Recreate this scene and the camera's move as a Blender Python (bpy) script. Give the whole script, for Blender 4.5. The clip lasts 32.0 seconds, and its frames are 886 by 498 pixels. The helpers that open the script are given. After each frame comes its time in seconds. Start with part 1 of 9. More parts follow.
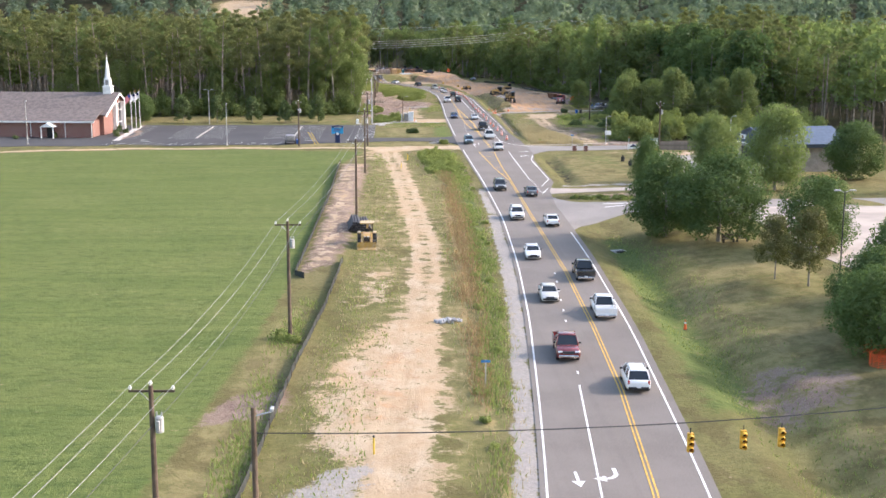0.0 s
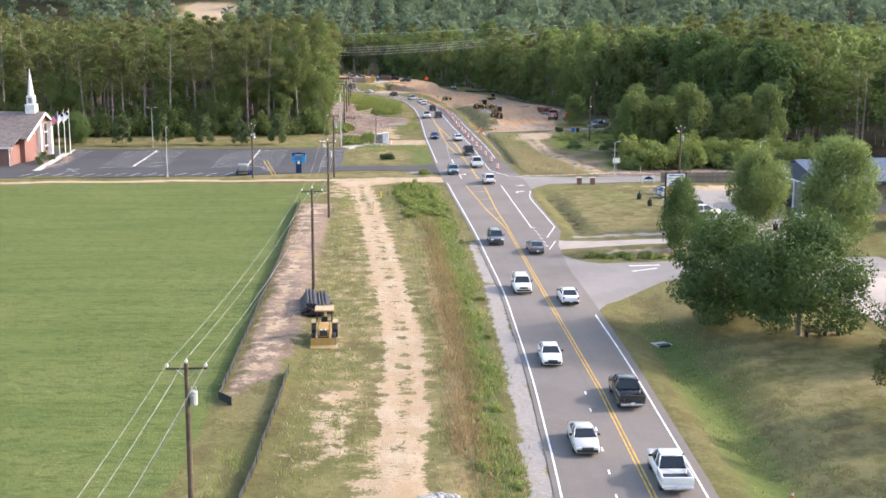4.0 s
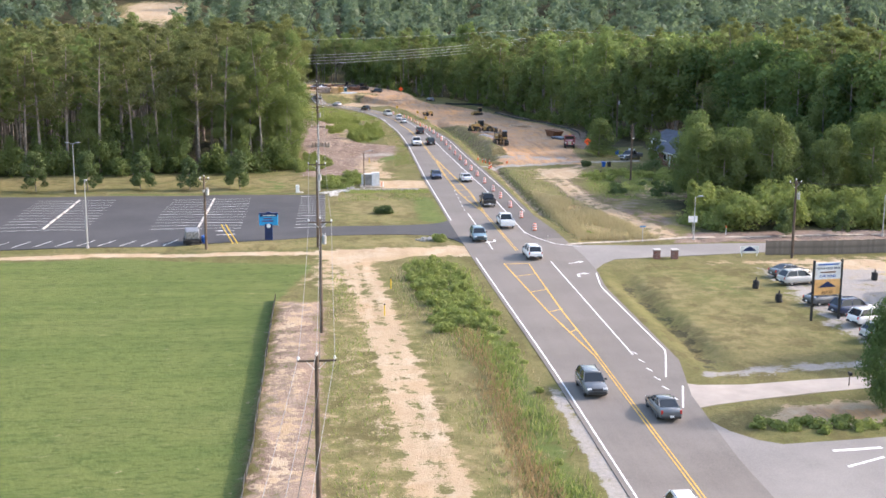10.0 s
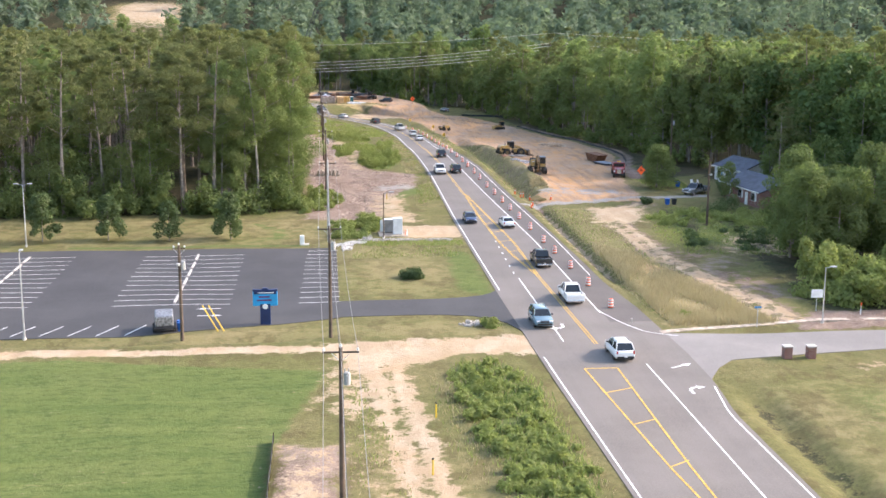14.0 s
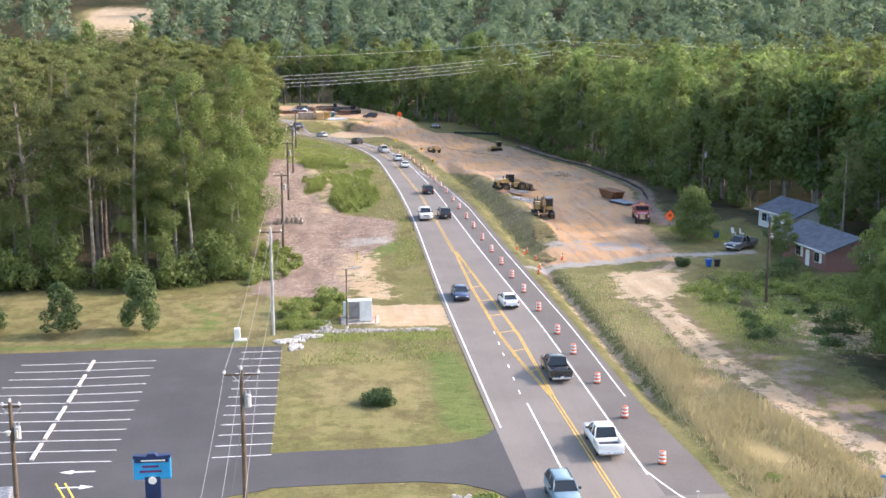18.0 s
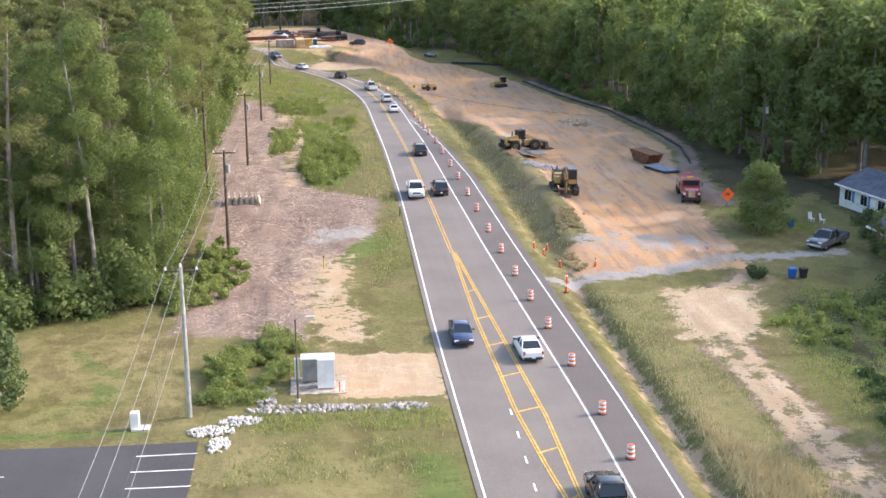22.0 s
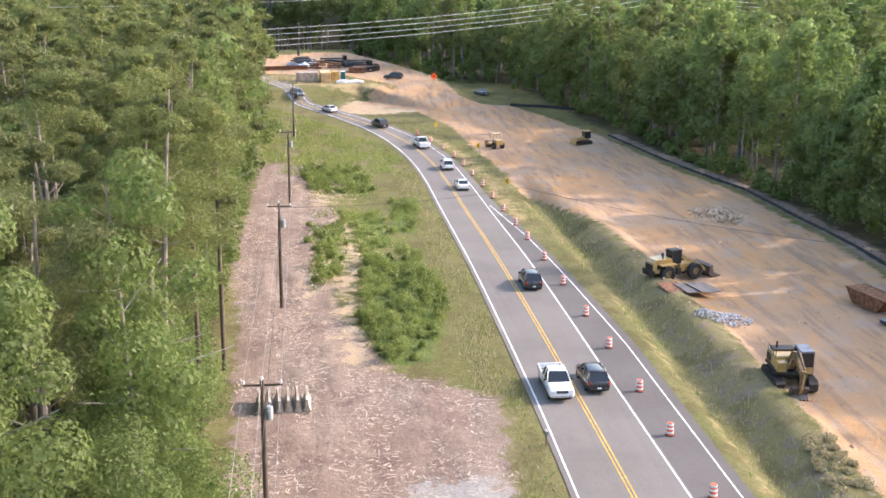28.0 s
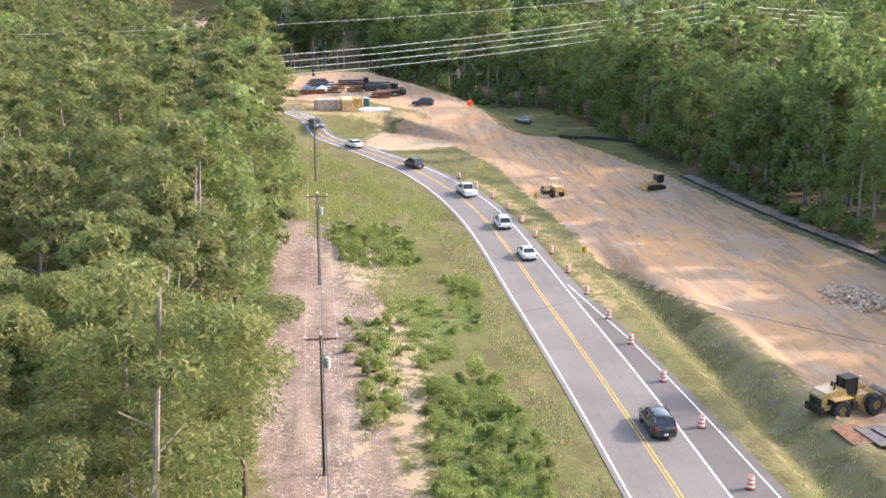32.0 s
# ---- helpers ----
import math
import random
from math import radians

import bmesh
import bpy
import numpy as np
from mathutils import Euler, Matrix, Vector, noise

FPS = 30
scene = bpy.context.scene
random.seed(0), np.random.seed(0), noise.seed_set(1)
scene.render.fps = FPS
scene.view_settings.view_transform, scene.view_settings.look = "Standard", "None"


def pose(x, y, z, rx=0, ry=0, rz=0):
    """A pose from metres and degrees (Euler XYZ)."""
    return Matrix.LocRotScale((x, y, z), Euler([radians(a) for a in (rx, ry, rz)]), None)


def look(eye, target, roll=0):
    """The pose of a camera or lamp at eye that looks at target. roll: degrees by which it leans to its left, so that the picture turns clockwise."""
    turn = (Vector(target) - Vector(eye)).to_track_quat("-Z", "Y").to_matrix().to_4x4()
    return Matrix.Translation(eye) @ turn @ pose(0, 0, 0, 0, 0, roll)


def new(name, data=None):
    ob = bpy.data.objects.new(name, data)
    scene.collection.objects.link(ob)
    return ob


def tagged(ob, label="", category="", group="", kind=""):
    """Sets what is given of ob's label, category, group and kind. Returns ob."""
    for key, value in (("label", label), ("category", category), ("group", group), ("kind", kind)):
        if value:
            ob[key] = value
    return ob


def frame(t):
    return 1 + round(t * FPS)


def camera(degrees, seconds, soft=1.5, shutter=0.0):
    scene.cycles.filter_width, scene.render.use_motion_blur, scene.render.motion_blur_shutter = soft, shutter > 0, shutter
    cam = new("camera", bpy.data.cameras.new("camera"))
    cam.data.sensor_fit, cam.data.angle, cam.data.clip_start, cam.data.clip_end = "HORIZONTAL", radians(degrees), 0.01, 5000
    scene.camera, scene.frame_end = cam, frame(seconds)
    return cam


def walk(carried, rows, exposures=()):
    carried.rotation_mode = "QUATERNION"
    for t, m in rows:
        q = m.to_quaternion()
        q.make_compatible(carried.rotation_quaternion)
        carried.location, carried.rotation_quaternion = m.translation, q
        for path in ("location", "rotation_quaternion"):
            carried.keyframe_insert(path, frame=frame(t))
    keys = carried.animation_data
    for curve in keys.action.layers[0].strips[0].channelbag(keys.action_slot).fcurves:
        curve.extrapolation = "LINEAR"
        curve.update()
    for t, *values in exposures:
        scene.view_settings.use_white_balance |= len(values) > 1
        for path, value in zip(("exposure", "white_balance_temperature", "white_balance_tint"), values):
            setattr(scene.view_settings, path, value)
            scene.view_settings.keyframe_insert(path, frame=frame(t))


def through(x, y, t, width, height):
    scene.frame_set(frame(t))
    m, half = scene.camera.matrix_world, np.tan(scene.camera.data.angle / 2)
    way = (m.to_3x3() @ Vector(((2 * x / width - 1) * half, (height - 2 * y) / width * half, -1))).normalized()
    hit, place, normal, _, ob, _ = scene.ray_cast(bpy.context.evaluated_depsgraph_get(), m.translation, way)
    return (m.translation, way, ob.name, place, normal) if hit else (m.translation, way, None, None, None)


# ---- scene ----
cam = camera(39.8, 32.0, 1.6)
METRES, EYE, TILT, LEAN, TURN = 325.0, 28.5, 0.0, 0.0, -2.2
ROWS = [
    (0.0, 0.0, 0.0, 0.0, 0.01, -11.04, -0.08),
    (0.5, 0.0001, 0.0161, 0.0002, -0.06, -11.02, -0.1),
    (1.0, 0.0001, 0.0316, 0.0007, -0.11, -11.02, -0.11),
    (1.5, -0.0001, 0.0471, 0.0011, -0.19, -11.02, -0.11),
    (2.0, -0.0003, 0.0626, 0.0015, -0.33, -11.01, -0.1),
    (2.5, -0.0007, 0.078, 0.0019, -0.55, -11.0, -0.1),
    (3.0, -0.0009, 0.0936, 0.0023, -0.89, -10.99, -0.1),
    (3.5, -0.0014, 0.109, 0.0027, -1.06, -10.98, -0.1),
    (5.5, -0.0058, 0.1695, 0.004, -1.11, -10.99, -0.23),
    (6.0, -0.0076, 0.1844, 0.0044, -1.12, -11.0, -0.22),
    (6.5, -0.0097, 0.1995, 0.0046, -1.14, -11.02, -0.22),
    (7.0, -0.0119, 0.2144, 0.005, -1.13, -11.03, -0.26),
    (7.5, -0.0145, 0.2298, 0.0051, -1.14, -11.03, -0.32),
    (8.0, -0.0171, 0.2454, 0.0054, -1.14, -11.05, -0.29),
    (8.5, -0.0196, 0.2605, 0.0059, -1.14, -11.07, -0.27),
    (9.0, -0.0222, 0.2762, 0.0062, -1.14, -11.07, -0.28),
    (9.5, -0.0242, 0.2922, 0.0067, -1.59, -11.07, -0.26),
    (10.0, -0.0271, 0.3082, 0.0073, -3.31, -11.04, -0.25),
    (10.5, -0.0297, 0.3241, 0.008, -3.3, -11.04, -0.34),
    (11.0, -0.0326, 0.3401, 0.0086, -3.29, -11.02, -0.39),
    (11.5, -0.0359, 0.3556, 0.0092, -3.28, -11.0, -0.44),
    (12.0, -0.0385, 0.371, 0.0097, -3.28, -11.0, -0.39),
    (12.5, -0.039, 0.3862, 0.0103, -3.24, -11.03, -0.35),
    (13.0, -0.0384, 0.4018, 0.0107, -3.24, -11.07, -0.33),
    (13.5, -0.0374, 0.4176, 0.0112, -3.25, -11.12, -0.29),
    (14.0, -0.036, 0.4336, 0.0115, -3.28, -11.11, -0.26),
    (14.5, -0.0345, 0.4496, 0.012, -3.31, -11.1, -0.21),
    (16.5, -0.0282, 0.5142, 0.015, -3.48, -11.16, -0.02),
    (17.0, -0.0266, 0.5305, 0.0155, -3.5, -11.13, -0.01),
    (17.5, -0.0251, 0.5467, 0.0161, -3.52, -11.12, 0.01),
    (18.0, -0.0238, 0.5629, 0.0169, -3.53, -11.11, 0.05),
    (18.5, -0.0225, 0.5791, 0.0176, -3.56, -11.1, 0.07),
    (19.0, -0.0212, 0.5951, 0.0181, -3.56, -11.17, 0.1),
    (19.5, -0.0199, 0.6111, 0.0186, -3.56, -11.97, 0.15),
    (20.0, -0.0188, 0.627, 0.0191, -3.62, -13.36, 0.16),
    (20.5, -0.0177, 0.6431, 0.0196, -3.64, -14.44, 0.18),
    (21.0, -0.0164, 0.6593, 0.02, -3.65, -15.26, 0.21),
    (21.5, -0.0154, 0.6755, 0.0204, -3.65, -15.26, 0.24),
    (22.0, -0.0146, 0.6916, 0.0209, -3.66, -15.25, 0.24),
    (22.5, -0.0141, 0.7075, 0.0215, -3.63, -15.25, 0.19),
    (23.0, -0.0142, 0.7235, 0.022, -3.63, -15.23, 0.1),
    (23.5, -0.0148, 0.7396, 0.0226, -3.61, -15.23, 0.02),
    (24.0, -0.0161, 0.7556, 0.0232, -3.62, -15.23, -0.05),
    (24.5, -0.0179, 0.7714, 0.0237, -3.62, -15.21, -0.15),
    (25.0, -0.0203, 0.787, 0.0243, -3.63, -15.2, -0.21),
    (25.5, -0.0229, 0.8029, 0.0247, -3.62, -15.19, -0.22),
    (27.5, -0.0375, 0.8656, 0.0274, -3.61, -15.26, -0.3),
    (28.0, -0.0419, 0.881, 0.0276, -3.59, -15.25, -0.3),
    (28.5, -0.0466, 0.896, 0.028, -3.57, -15.26, -0.28),
    (29.0, -0.0516, 0.9111, 0.0284, -3.56, -15.26, -0.26),
    (29.5, -0.057, 0.9262, 0.029, -3.58, -15.22, -0.19),
    (30.0, -0.0617, 0.9398, 0.0296, -3.54, -15.24, -0.11),
    (30.5, -0.0637, 0.9523, 0.03, -3.51, -15.24, 0.0),
    (31.0, -0.0632, 0.9646, 0.0304, -3.51, -15.24, 0.07),
    (31.5, -0.0605, 0.9766, 0.0308, -3.49, -15.24, 0.11),
    (32.0, -0.0567, 0.9884, 0.031, -3.5, -15.23, 0.17),
]
walk(cam, [(t, pose(0, 0, EYE, TILT, LEAN, TURN) @ pose(METRES * x, METRES * y, METRES * z, 90 + pitch, roll, yaw)) for t, x, y, z, yaw, pitch, roll in ROWS],
     [(t, e, 5950, 18) for t, e in ((0.0, 1.51), (10.0, 1.57), (17.0, 1.75), (22.0, 1.66), (28.0, 1.82), (32.0, 1.95))])

# ---- light ----
SUN_AZ, SUN_EL = 82.0, 29.0      # degrees clockwise from +y, degrees above the horizon
world = bpy.data.worlds.new("sky")
scene.world = world
world.use_nodes = True
wn = world.node_tree
sky = wn.nodes.new("ShaderNodeTexSky")
sky.sky_type, sky.sun_disc = "NISHITA", False
sky.sun_elevation, sky.sun_rotation = radians(SUN_EL), radians(SUN_AZ)
sky.air_density, sky.dust_density, sky.ozone_density = 1.6, 4.0, 1.2
wn.nodes["Background"].inputs["Strength"].default_value = 0.15
wn.links.new(sky.outputs[0], wn.nodes["Background"].inputs["Color"])
sun = new("sun", bpy.data.lights.new("sun", "SUN"))
sun.data.energy, sun.data.angle, sun.data.color = 1.75, radians(1.0), (1.0, 0.88, 0.76)
sun.matrix_world = look((math.sin(radians(SUN_AZ)) * 300, math.cos(radians(SUN_AZ)) * 300, math.tan(radians(SUN_EL)) * 300), (0, 0, 0))

# ---- materials ----
RNG = np.random.default_rng(7)


def node_material(name, rough=0.8, metal=0.0, spec=0.3):
    m = bpy.data.materials.new(name)
    m.use_nodes = True
    b = m.node_tree.nodes["Principled BSDF"]
    b.inputs["Roughness"].default_value = rough
    b.inputs["Metallic"].default_value = metal
    b.inputs["Specular IOR Level"].default_value = spec
    return m, m.node_tree, b


def add(nt, kind, **values):
    n = nt.nodes.new(kind)
    for k, v in values.items():
        n.inputs[k].default_value = v
    return n


def coords(nt, scale=1.0, stretch=(1, 1, 1), space="Object"):
    c = nt.nodes.new("ShaderNodeTexCoord")
    m = nt.nodes.new("ShaderNodeMapping")
    m.inputs["Scale"].default_value = [scale * s for s in stretch]
    nt.links.new(c.outputs[space], m.inputs["Vector"])
    return m.outputs[0]


def noise_fac(nt, vec, scale, detail=4.0, rough=0.6):
    n = add(nt, "ShaderNodeTexNoise", Scale=scale, Detail=detail, Roughness=rough)
    nt.links.new(vec, n.inputs["Vector"])
    return n.outputs[0]


def mixed(nt, fac, a, b):
    """A colour mix; a and b are colours or sockets, fac a number or a socket."""
    n = nt.nodes.new("ShaderNodeMix")
    n.data_type = "RGBA"
    for key, v in (("Factor", fac), ("A", a), ("B", b)):
        slot = [s for s in n.inputs if s.name == key and s.type == ("VALUE" if key == "Factor" else "RGBA")][0]
        if isinstance(v, (int, float)):
            slot.default_value = v
        elif isinstance(v, tuple):
            slot.default_value = (*v, 1)
        else:
            nt.links.new(v, slot)
    return [s for s in n.outputs if s.type == "RGBA"][0]


def ramp(nt, fac, lo, hi):
    n = nt.nodes.new("ShaderNodeMapRange")
    n.interpolation_type = "SMOOTHSTEP"
    n.inputs["From Min"].default_value, n.inputs["From Max"].default_value = lo, hi
    nt.links.new(fac, n.inputs["Value"])
    return n.outputs[0]


def math_node(nt, op, a, b):
    n = nt.nodes.new("ShaderNodeMath")
    n.operation = op
    for i, v in enumerate((a, b)):
        if isinstance(v, (int, float)):
            n.inputs[i].default_value = v
        else:
            nt.links.new(v, n.inputs[i])
    return n.outputs[0]


def bump(nt, bsdf, height, strength=0.3, distance=0.05):
    n = add(nt, "ShaderNodeBump", Strength=strength, Distance=distance)
    nt.links.new(height, n.inputs["Height"])
    nt.links.new(n.outputs[0], bsdf.inputs["Normal"])


def plain(name, color, rough=0.6, metal=0.0, spec=0.4, vary=0.25, scale=1.5, grain=0.0, per_object=0.0):
    """One surface with blotches of dirt at two scales and, if asked, a fine grain."""
    m, nt, b = node_material(name, rough, metal, spec)
    v = coords(nt)
    big, fine = noise_fac(nt, v, scale, 3), noise_fac(nt, v, scale * 14, 2)
    dark = tuple(c * (1 - vary) for c in color)
    light = tuple(min(1, c * (1 + vary * 0.5)) for c in color)
    col = mixed(nt, ramp(nt, big, 0.35, 0.65), dark, light)
    col = mixed(nt, math_node(nt, "MULTIPLY", ramp(nt, fine, 0.4, 0.7), vary * 0.6), col, tuple(c * 0.6 for c in color))
    if per_object:
        info = nt.nodes.new("ShaderNodeObjectInfo")
        col = mixed(nt, math_node(nt, "MULTIPLY", info.outputs["Random"], per_object), col, tuple(c * 0.45 for c in color))
    nt.links.new(col, b.inputs["Base Color"])
    if grain:
        bump(nt, b, fine, grain, 0.02)
    return m


def paint(name, color, rough=0.25, dust=0.12):
    """Clear-coated vehicle paint with a film of dust."""
    m, nt, b = node_material(name, rough, 0.0, 0.5)
    v = coords(nt)
    col = mixed(nt, math_node(nt, "MULTIPLY", ramp(nt, noise_fac(nt, v, 2.0, 4), 0.35, 0.75), dust), color, (0.45, 0.38, 0.3))
    nt.links.new(col, b.inputs["Base Color"])
    b.inputs["Coat Weight"].default_value, b.inputs["Coat Roughness"].default_value = 0.6, 0.08
    return m


def leaf_material(name, tones, spread=0.35, through=0.35):
    """Foliage: tone by leaf, by tree and in drifts through the crown; light passes through the leaves."""
    m = bpy.data.materials.new(name)
    m.use_nodes = True
    nt = m.node_tree
    nt.nodes.remove(nt.nodes["Principled BSDF"])
    out = nt.nodes["Material Output"]
    geo, info = nt.nodes.new("ShaderNodeNewGeometry"), nt.nodes.new("ShaderNodeObjectInfo")
    drift = ramp(nt, noise_fac(nt, coords(nt), 0.25, 2), 0.3, 0.7)
    col = mixed(nt, drift, tones[0], tones[1])
    col = mixed(nt, math_node(nt, "MULTIPLY", geo.outputs["Random Per Island"], spread * 1.6), col, tones[2])
    col = mixed(nt, math_node(nt, "MULTIPLY", info.outputs["Random"], min(0.95, spread * 2.0)), col, tones[3])
    d = add(nt, "ShaderNodeBsdfDiffuse", Roughness=0.6)
    t = nt.nodes.new("ShaderNodeBsdfTranslucent")
    g = add(nt, "ShaderNodeBsdfGlossy", Roughness=0.5)
    g.inputs["Color"].default_value = (0.6, 0.6, 0.55, 1)
    warm = mixed(nt, 0.35, col, (0.2, 0.3, 0.06))
    nt.links.new(col, d.inputs["Color"]), nt.links.new(warm, t.inputs["Color"])
    mix1, mix2 = add(nt, "ShaderNodeMixShader", Fac=through), add(nt, "ShaderNodeMixShader", Fac=0.02)
    nt.links.new(d.outputs[0], mix1.inputs[1]), nt.links.new(t.outputs[0], mix1.inputs[2])
    nt.links.new(mix1.outputs[0], mix2.inputs[1]), nt.links.new(g.outputs[0], mix2.inputs[2])
    nt.links.new(mix2.outputs[0], out.inputs["Surface"])
    return m


def asphalt_material(name, dark, light, stain=0.07):
    m, nt, b = node_material(name, 0.85, 0, 0.25)
    v = coords(nt)
    streak = noise_fac(nt, coords(nt, 1.0, (1.3, 0.02, 1)), 1.0, 4)
    col = mixed(nt, ramp(nt, noise_fac(nt, v, 0.12, 5), 0.3, 0.7), dark, light)
    col = mixed(nt, math_node(nt, "MULTIPLY", ramp(nt, streak, 0.45, 0.7), stain), col, tuple(c * 0.72 for c in dark))
    fine = noise_fac(nt, v, 9.0, 3, 0.7)
    col = mixed(nt, math_node(nt, "MULTIPLY", ramp(nt, fine, 0.35, 0.7), 0.3), col, tuple(min(1, c * 1.5) for c in light))
    nt.links.new(col, b.inputs["Base Color"])
    bump(nt, b, fine, 0.25, 0.02)
    return m


M_ROAD = asphalt_material("worn_asphalt", (0.132, 0.118, 0.104), (0.17, 0.152, 0.136), 0.2)
M_STREET = asphalt_material("pale_asphalt", (0.165, 0.153, 0.142), (0.22, 0.205, 0.19))
M_NEWROAD = asphalt_material("dark_shoulder_asphalt", (0.095, 0.084, 0.076), (0.122, 0.108, 0.098))
M_LOT = asphalt_material("parking_lot_asphalt", (0.046, 0.045, 0.047), (0.064, 0.063, 0.064), 0.1)
M_CONCRETE_LOT = plain("pale_concrete_paving", (0.35, 0.305, 0.262), 0.9, vary=0.2, scale=0.15, grain=0.2)
M_WHITE_LINE = plain("white_road_paint", (0.72, 0.72, 0.7), 0.7, vary=0.25, scale=2.0)
M_YELLOW_LINE = plain("yellow_road_paint", (0.62, 0.38, 0.06), 0.7, vary=0.25, scale=2.0)
M_CONCRETE = plain("concrete", (0.48, 0.45, 0.41), 0.9, vary=0.25, scale=0.8, grain=0.3)
M_OLDCONCRETE = plain("stained_tan_concrete", (0.4, 0.34, 0.27), 0.9, vary=0.4, scale=1.5, grain=0.3)
M_WOOD_POLE = plain("weathered_pole_wood", (0.13, 0.095, 0.07), 0.9, vary=0.4, scale=1.0, grain=0.4, per_object=0.4)
M_GALV = plain("galvanised_steel", (0.5, 0.51, 0.52), 0.45, 0.6, vary=0.2)
M_WIRE = plain("aluminium_cable", (0.27, 0.27, 0.27), 0.6, 0.2, vary=0.1)
M_BRIGHTWIRE = plain("bright_stranded_conductor", (0.58, 0.57, 0.55), 0.4, 0.3, vary=0.1)
M_BLACKWIRE = plain("black_cable", (0.03, 0.03, 0.03), 0.6, vary=0.2)
M_BARK = plain("pine_bark", (0.3, 0.25, 0.21), 0.95, vary=0.4, scale=1.2, grain=0.6, per_object=0.3)
M_BARK_GREY = plain("grey_bark", (0.27, 0.25, 0.22), 0.95, vary=0.35, scale=1.2, grain=0.5, per_object=0.3)
M_PINE = leaf_material("pine_needles", ((0.132, 0.156, 0.056), (0.182, 0.198, 0.068), (0.27, 0.265, 0.095), (0.15, 0.152, 0.066)), 0.45, 0.38)
M_BROAD = leaf_material("broad_leaves", ((0.105, 0.155, 0.05), (0.155, 0.205, 0.06), (0.215, 0.255, 0.085), (0.165, 0.19, 0.07)), 0.4, 0.42)
M_POPLAR = leaf_material("poplar_leaves", ((0.16, 0.228, 0.075), (0.205, 0.272, 0.088), (0.265, 0.315, 0.115), (0.205, 0.235, 0.095)), 0.38, 0.53)
M_DARKLEAF = leaf_material("dark_shrub_leaves", ((0.08, 0.115, 0.048), (0.11, 0.15, 0.055), (0.16, 0.19, 0.075), (0.07, 0.105, 0.045)), 0.4, 0.35)
M_WEED = leaf_material("weed_leaves", ((0.235, 0.295, 0.075), (0.3, 0.345, 0.095), (0.375, 0.375, 0.14), (0.24, 0.275, 0.085)), 0.4, 0.48)
M_STRAW = leaf_material("dry_stalks", ((0.46, 0.37, 0.21), (0.54, 0.44, 0.27), (0.4, 0.3, 0.17), (0.48, 0.4, 0.25)), 0.4, 0.35)
M_REDSTALK = leaf_material("reddish_dry_stalks", ((0.36, 0.22, 0.12), (0.44, 0.29, 0.16), (0.3, 0.18, 0.1), (0.42, 0.3, 0.18)), 0.4, 0.3)
M_MAPLE = leaf_material("maple_leaves", ((0.075, 0.128, 0.042), (0.112, 0.168, 0.05), (0.165, 0.215, 0.07), (0.065, 0.108, 0.04)), 0.35, 0.3)
M_RUSTLEAF = leaf_material("rust_tinged_leaves", ((0.115, 0.12, 0.045), (0.16, 0.15, 0.055), (0.24, 0.19, 0.08), (0.1, 0.105, 0.045)), 0.4, 0.3)
# far trees: distance haze put into the leaf colour, paler and bluer
M_HAZEDTREE = leaf_material("haze_tinted_canopy", ((0.17, 0.225, 0.155), (0.205, 0.255, 0.17), (0.235, 0.275, 0.19), (0.155, 0.21, 0.15)), 0.3, 0.42)

# ---- shaping helpers ----


def part(name, bm, material, parent, label="", smooth=False):
    """Links a bmesh as one mesh object under a thing or a part."""
    me = bpy.data.meshes.new(name)
    bm.to_mesh(me)
    bm.free()
    me.materials.append(material)
    if smooth:
        me.polygons.foreach_set("use_smooth", [True] * len(me.polygons))
    ob = new(name, me)
    ob.parent = parent
    return tagged(ob, label)


def thing(name, x, y, z=None, turn=0.0, label="", category="", group=""):
    """A top-level Empty on the ground, turned by so many degrees."""
    ob = new(name)
    ob.empty_display_size = 0.3
    ob.matrix_world = pose(x, y, float(height(x, y)) if z is None else z, 0, 0, turn)
    return tagged(ob, label, category, group)


def box(bm, c, s, bevel=0.0, turn=(0, 0, 0)):
    r = bmesh.ops.create_cube(bm, size=1.0, matrix=pose(*c, *turn) @ Matrix.Diagonal((*s, 1)))
    if bevel:
        edges = list({e for v in r["verts"] for e in v.link_edges})
        bmesh.ops.bevel(bm, geom=edges, offset=bevel, segments=2, affect="EDGES", profile=0.5)
    return bm


def tube(bm, a, b, ra, rb=None, n=8, caps=True):
    a, b = Vector(a), Vector(b)
    rb = ra if rb is None else rb
    q = (b - a).to_track_quat("Z", "Y")
    ends = []
    for p, r in ((a, ra), (b, rb)):
        ends.append([bm.verts.new(p + q @ Vector((math.cos(i * 2 * math.pi / n) * r, math.sin(i * 2 * math.pi / n) * r, 0))) for i in range(n)])
    for i in range(n):
        j = (i + 1) % n
        bm.faces.new((ends[0][i], ends[0][j], ends[1][j], ends[1][i]))
    if caps:
        bm.faces.new(ends[0][::-1]), bm.faces.new(ends[1])
    return bm


def loft(bm, rings, closed=True):
    """Joins rings of as many points each into a skin with end caps."""
    vs = [[bm.verts.new(p) for p in r] for r in rings]
    n = len(vs[0])
    for a, b in zip(vs, vs[1:]):
        for i in range(n if closed else n - 1):
            j = (i + 1) % n
            bm.faces.new((a[i], a[j], b[j], b[i]))
    if closed:
        bm.faces.new(vs[0][::-1]), bm.faces.new(vs[-1])
    bmesh.ops.recalc_face_normals(bm, faces=bm.faces)
    return bm


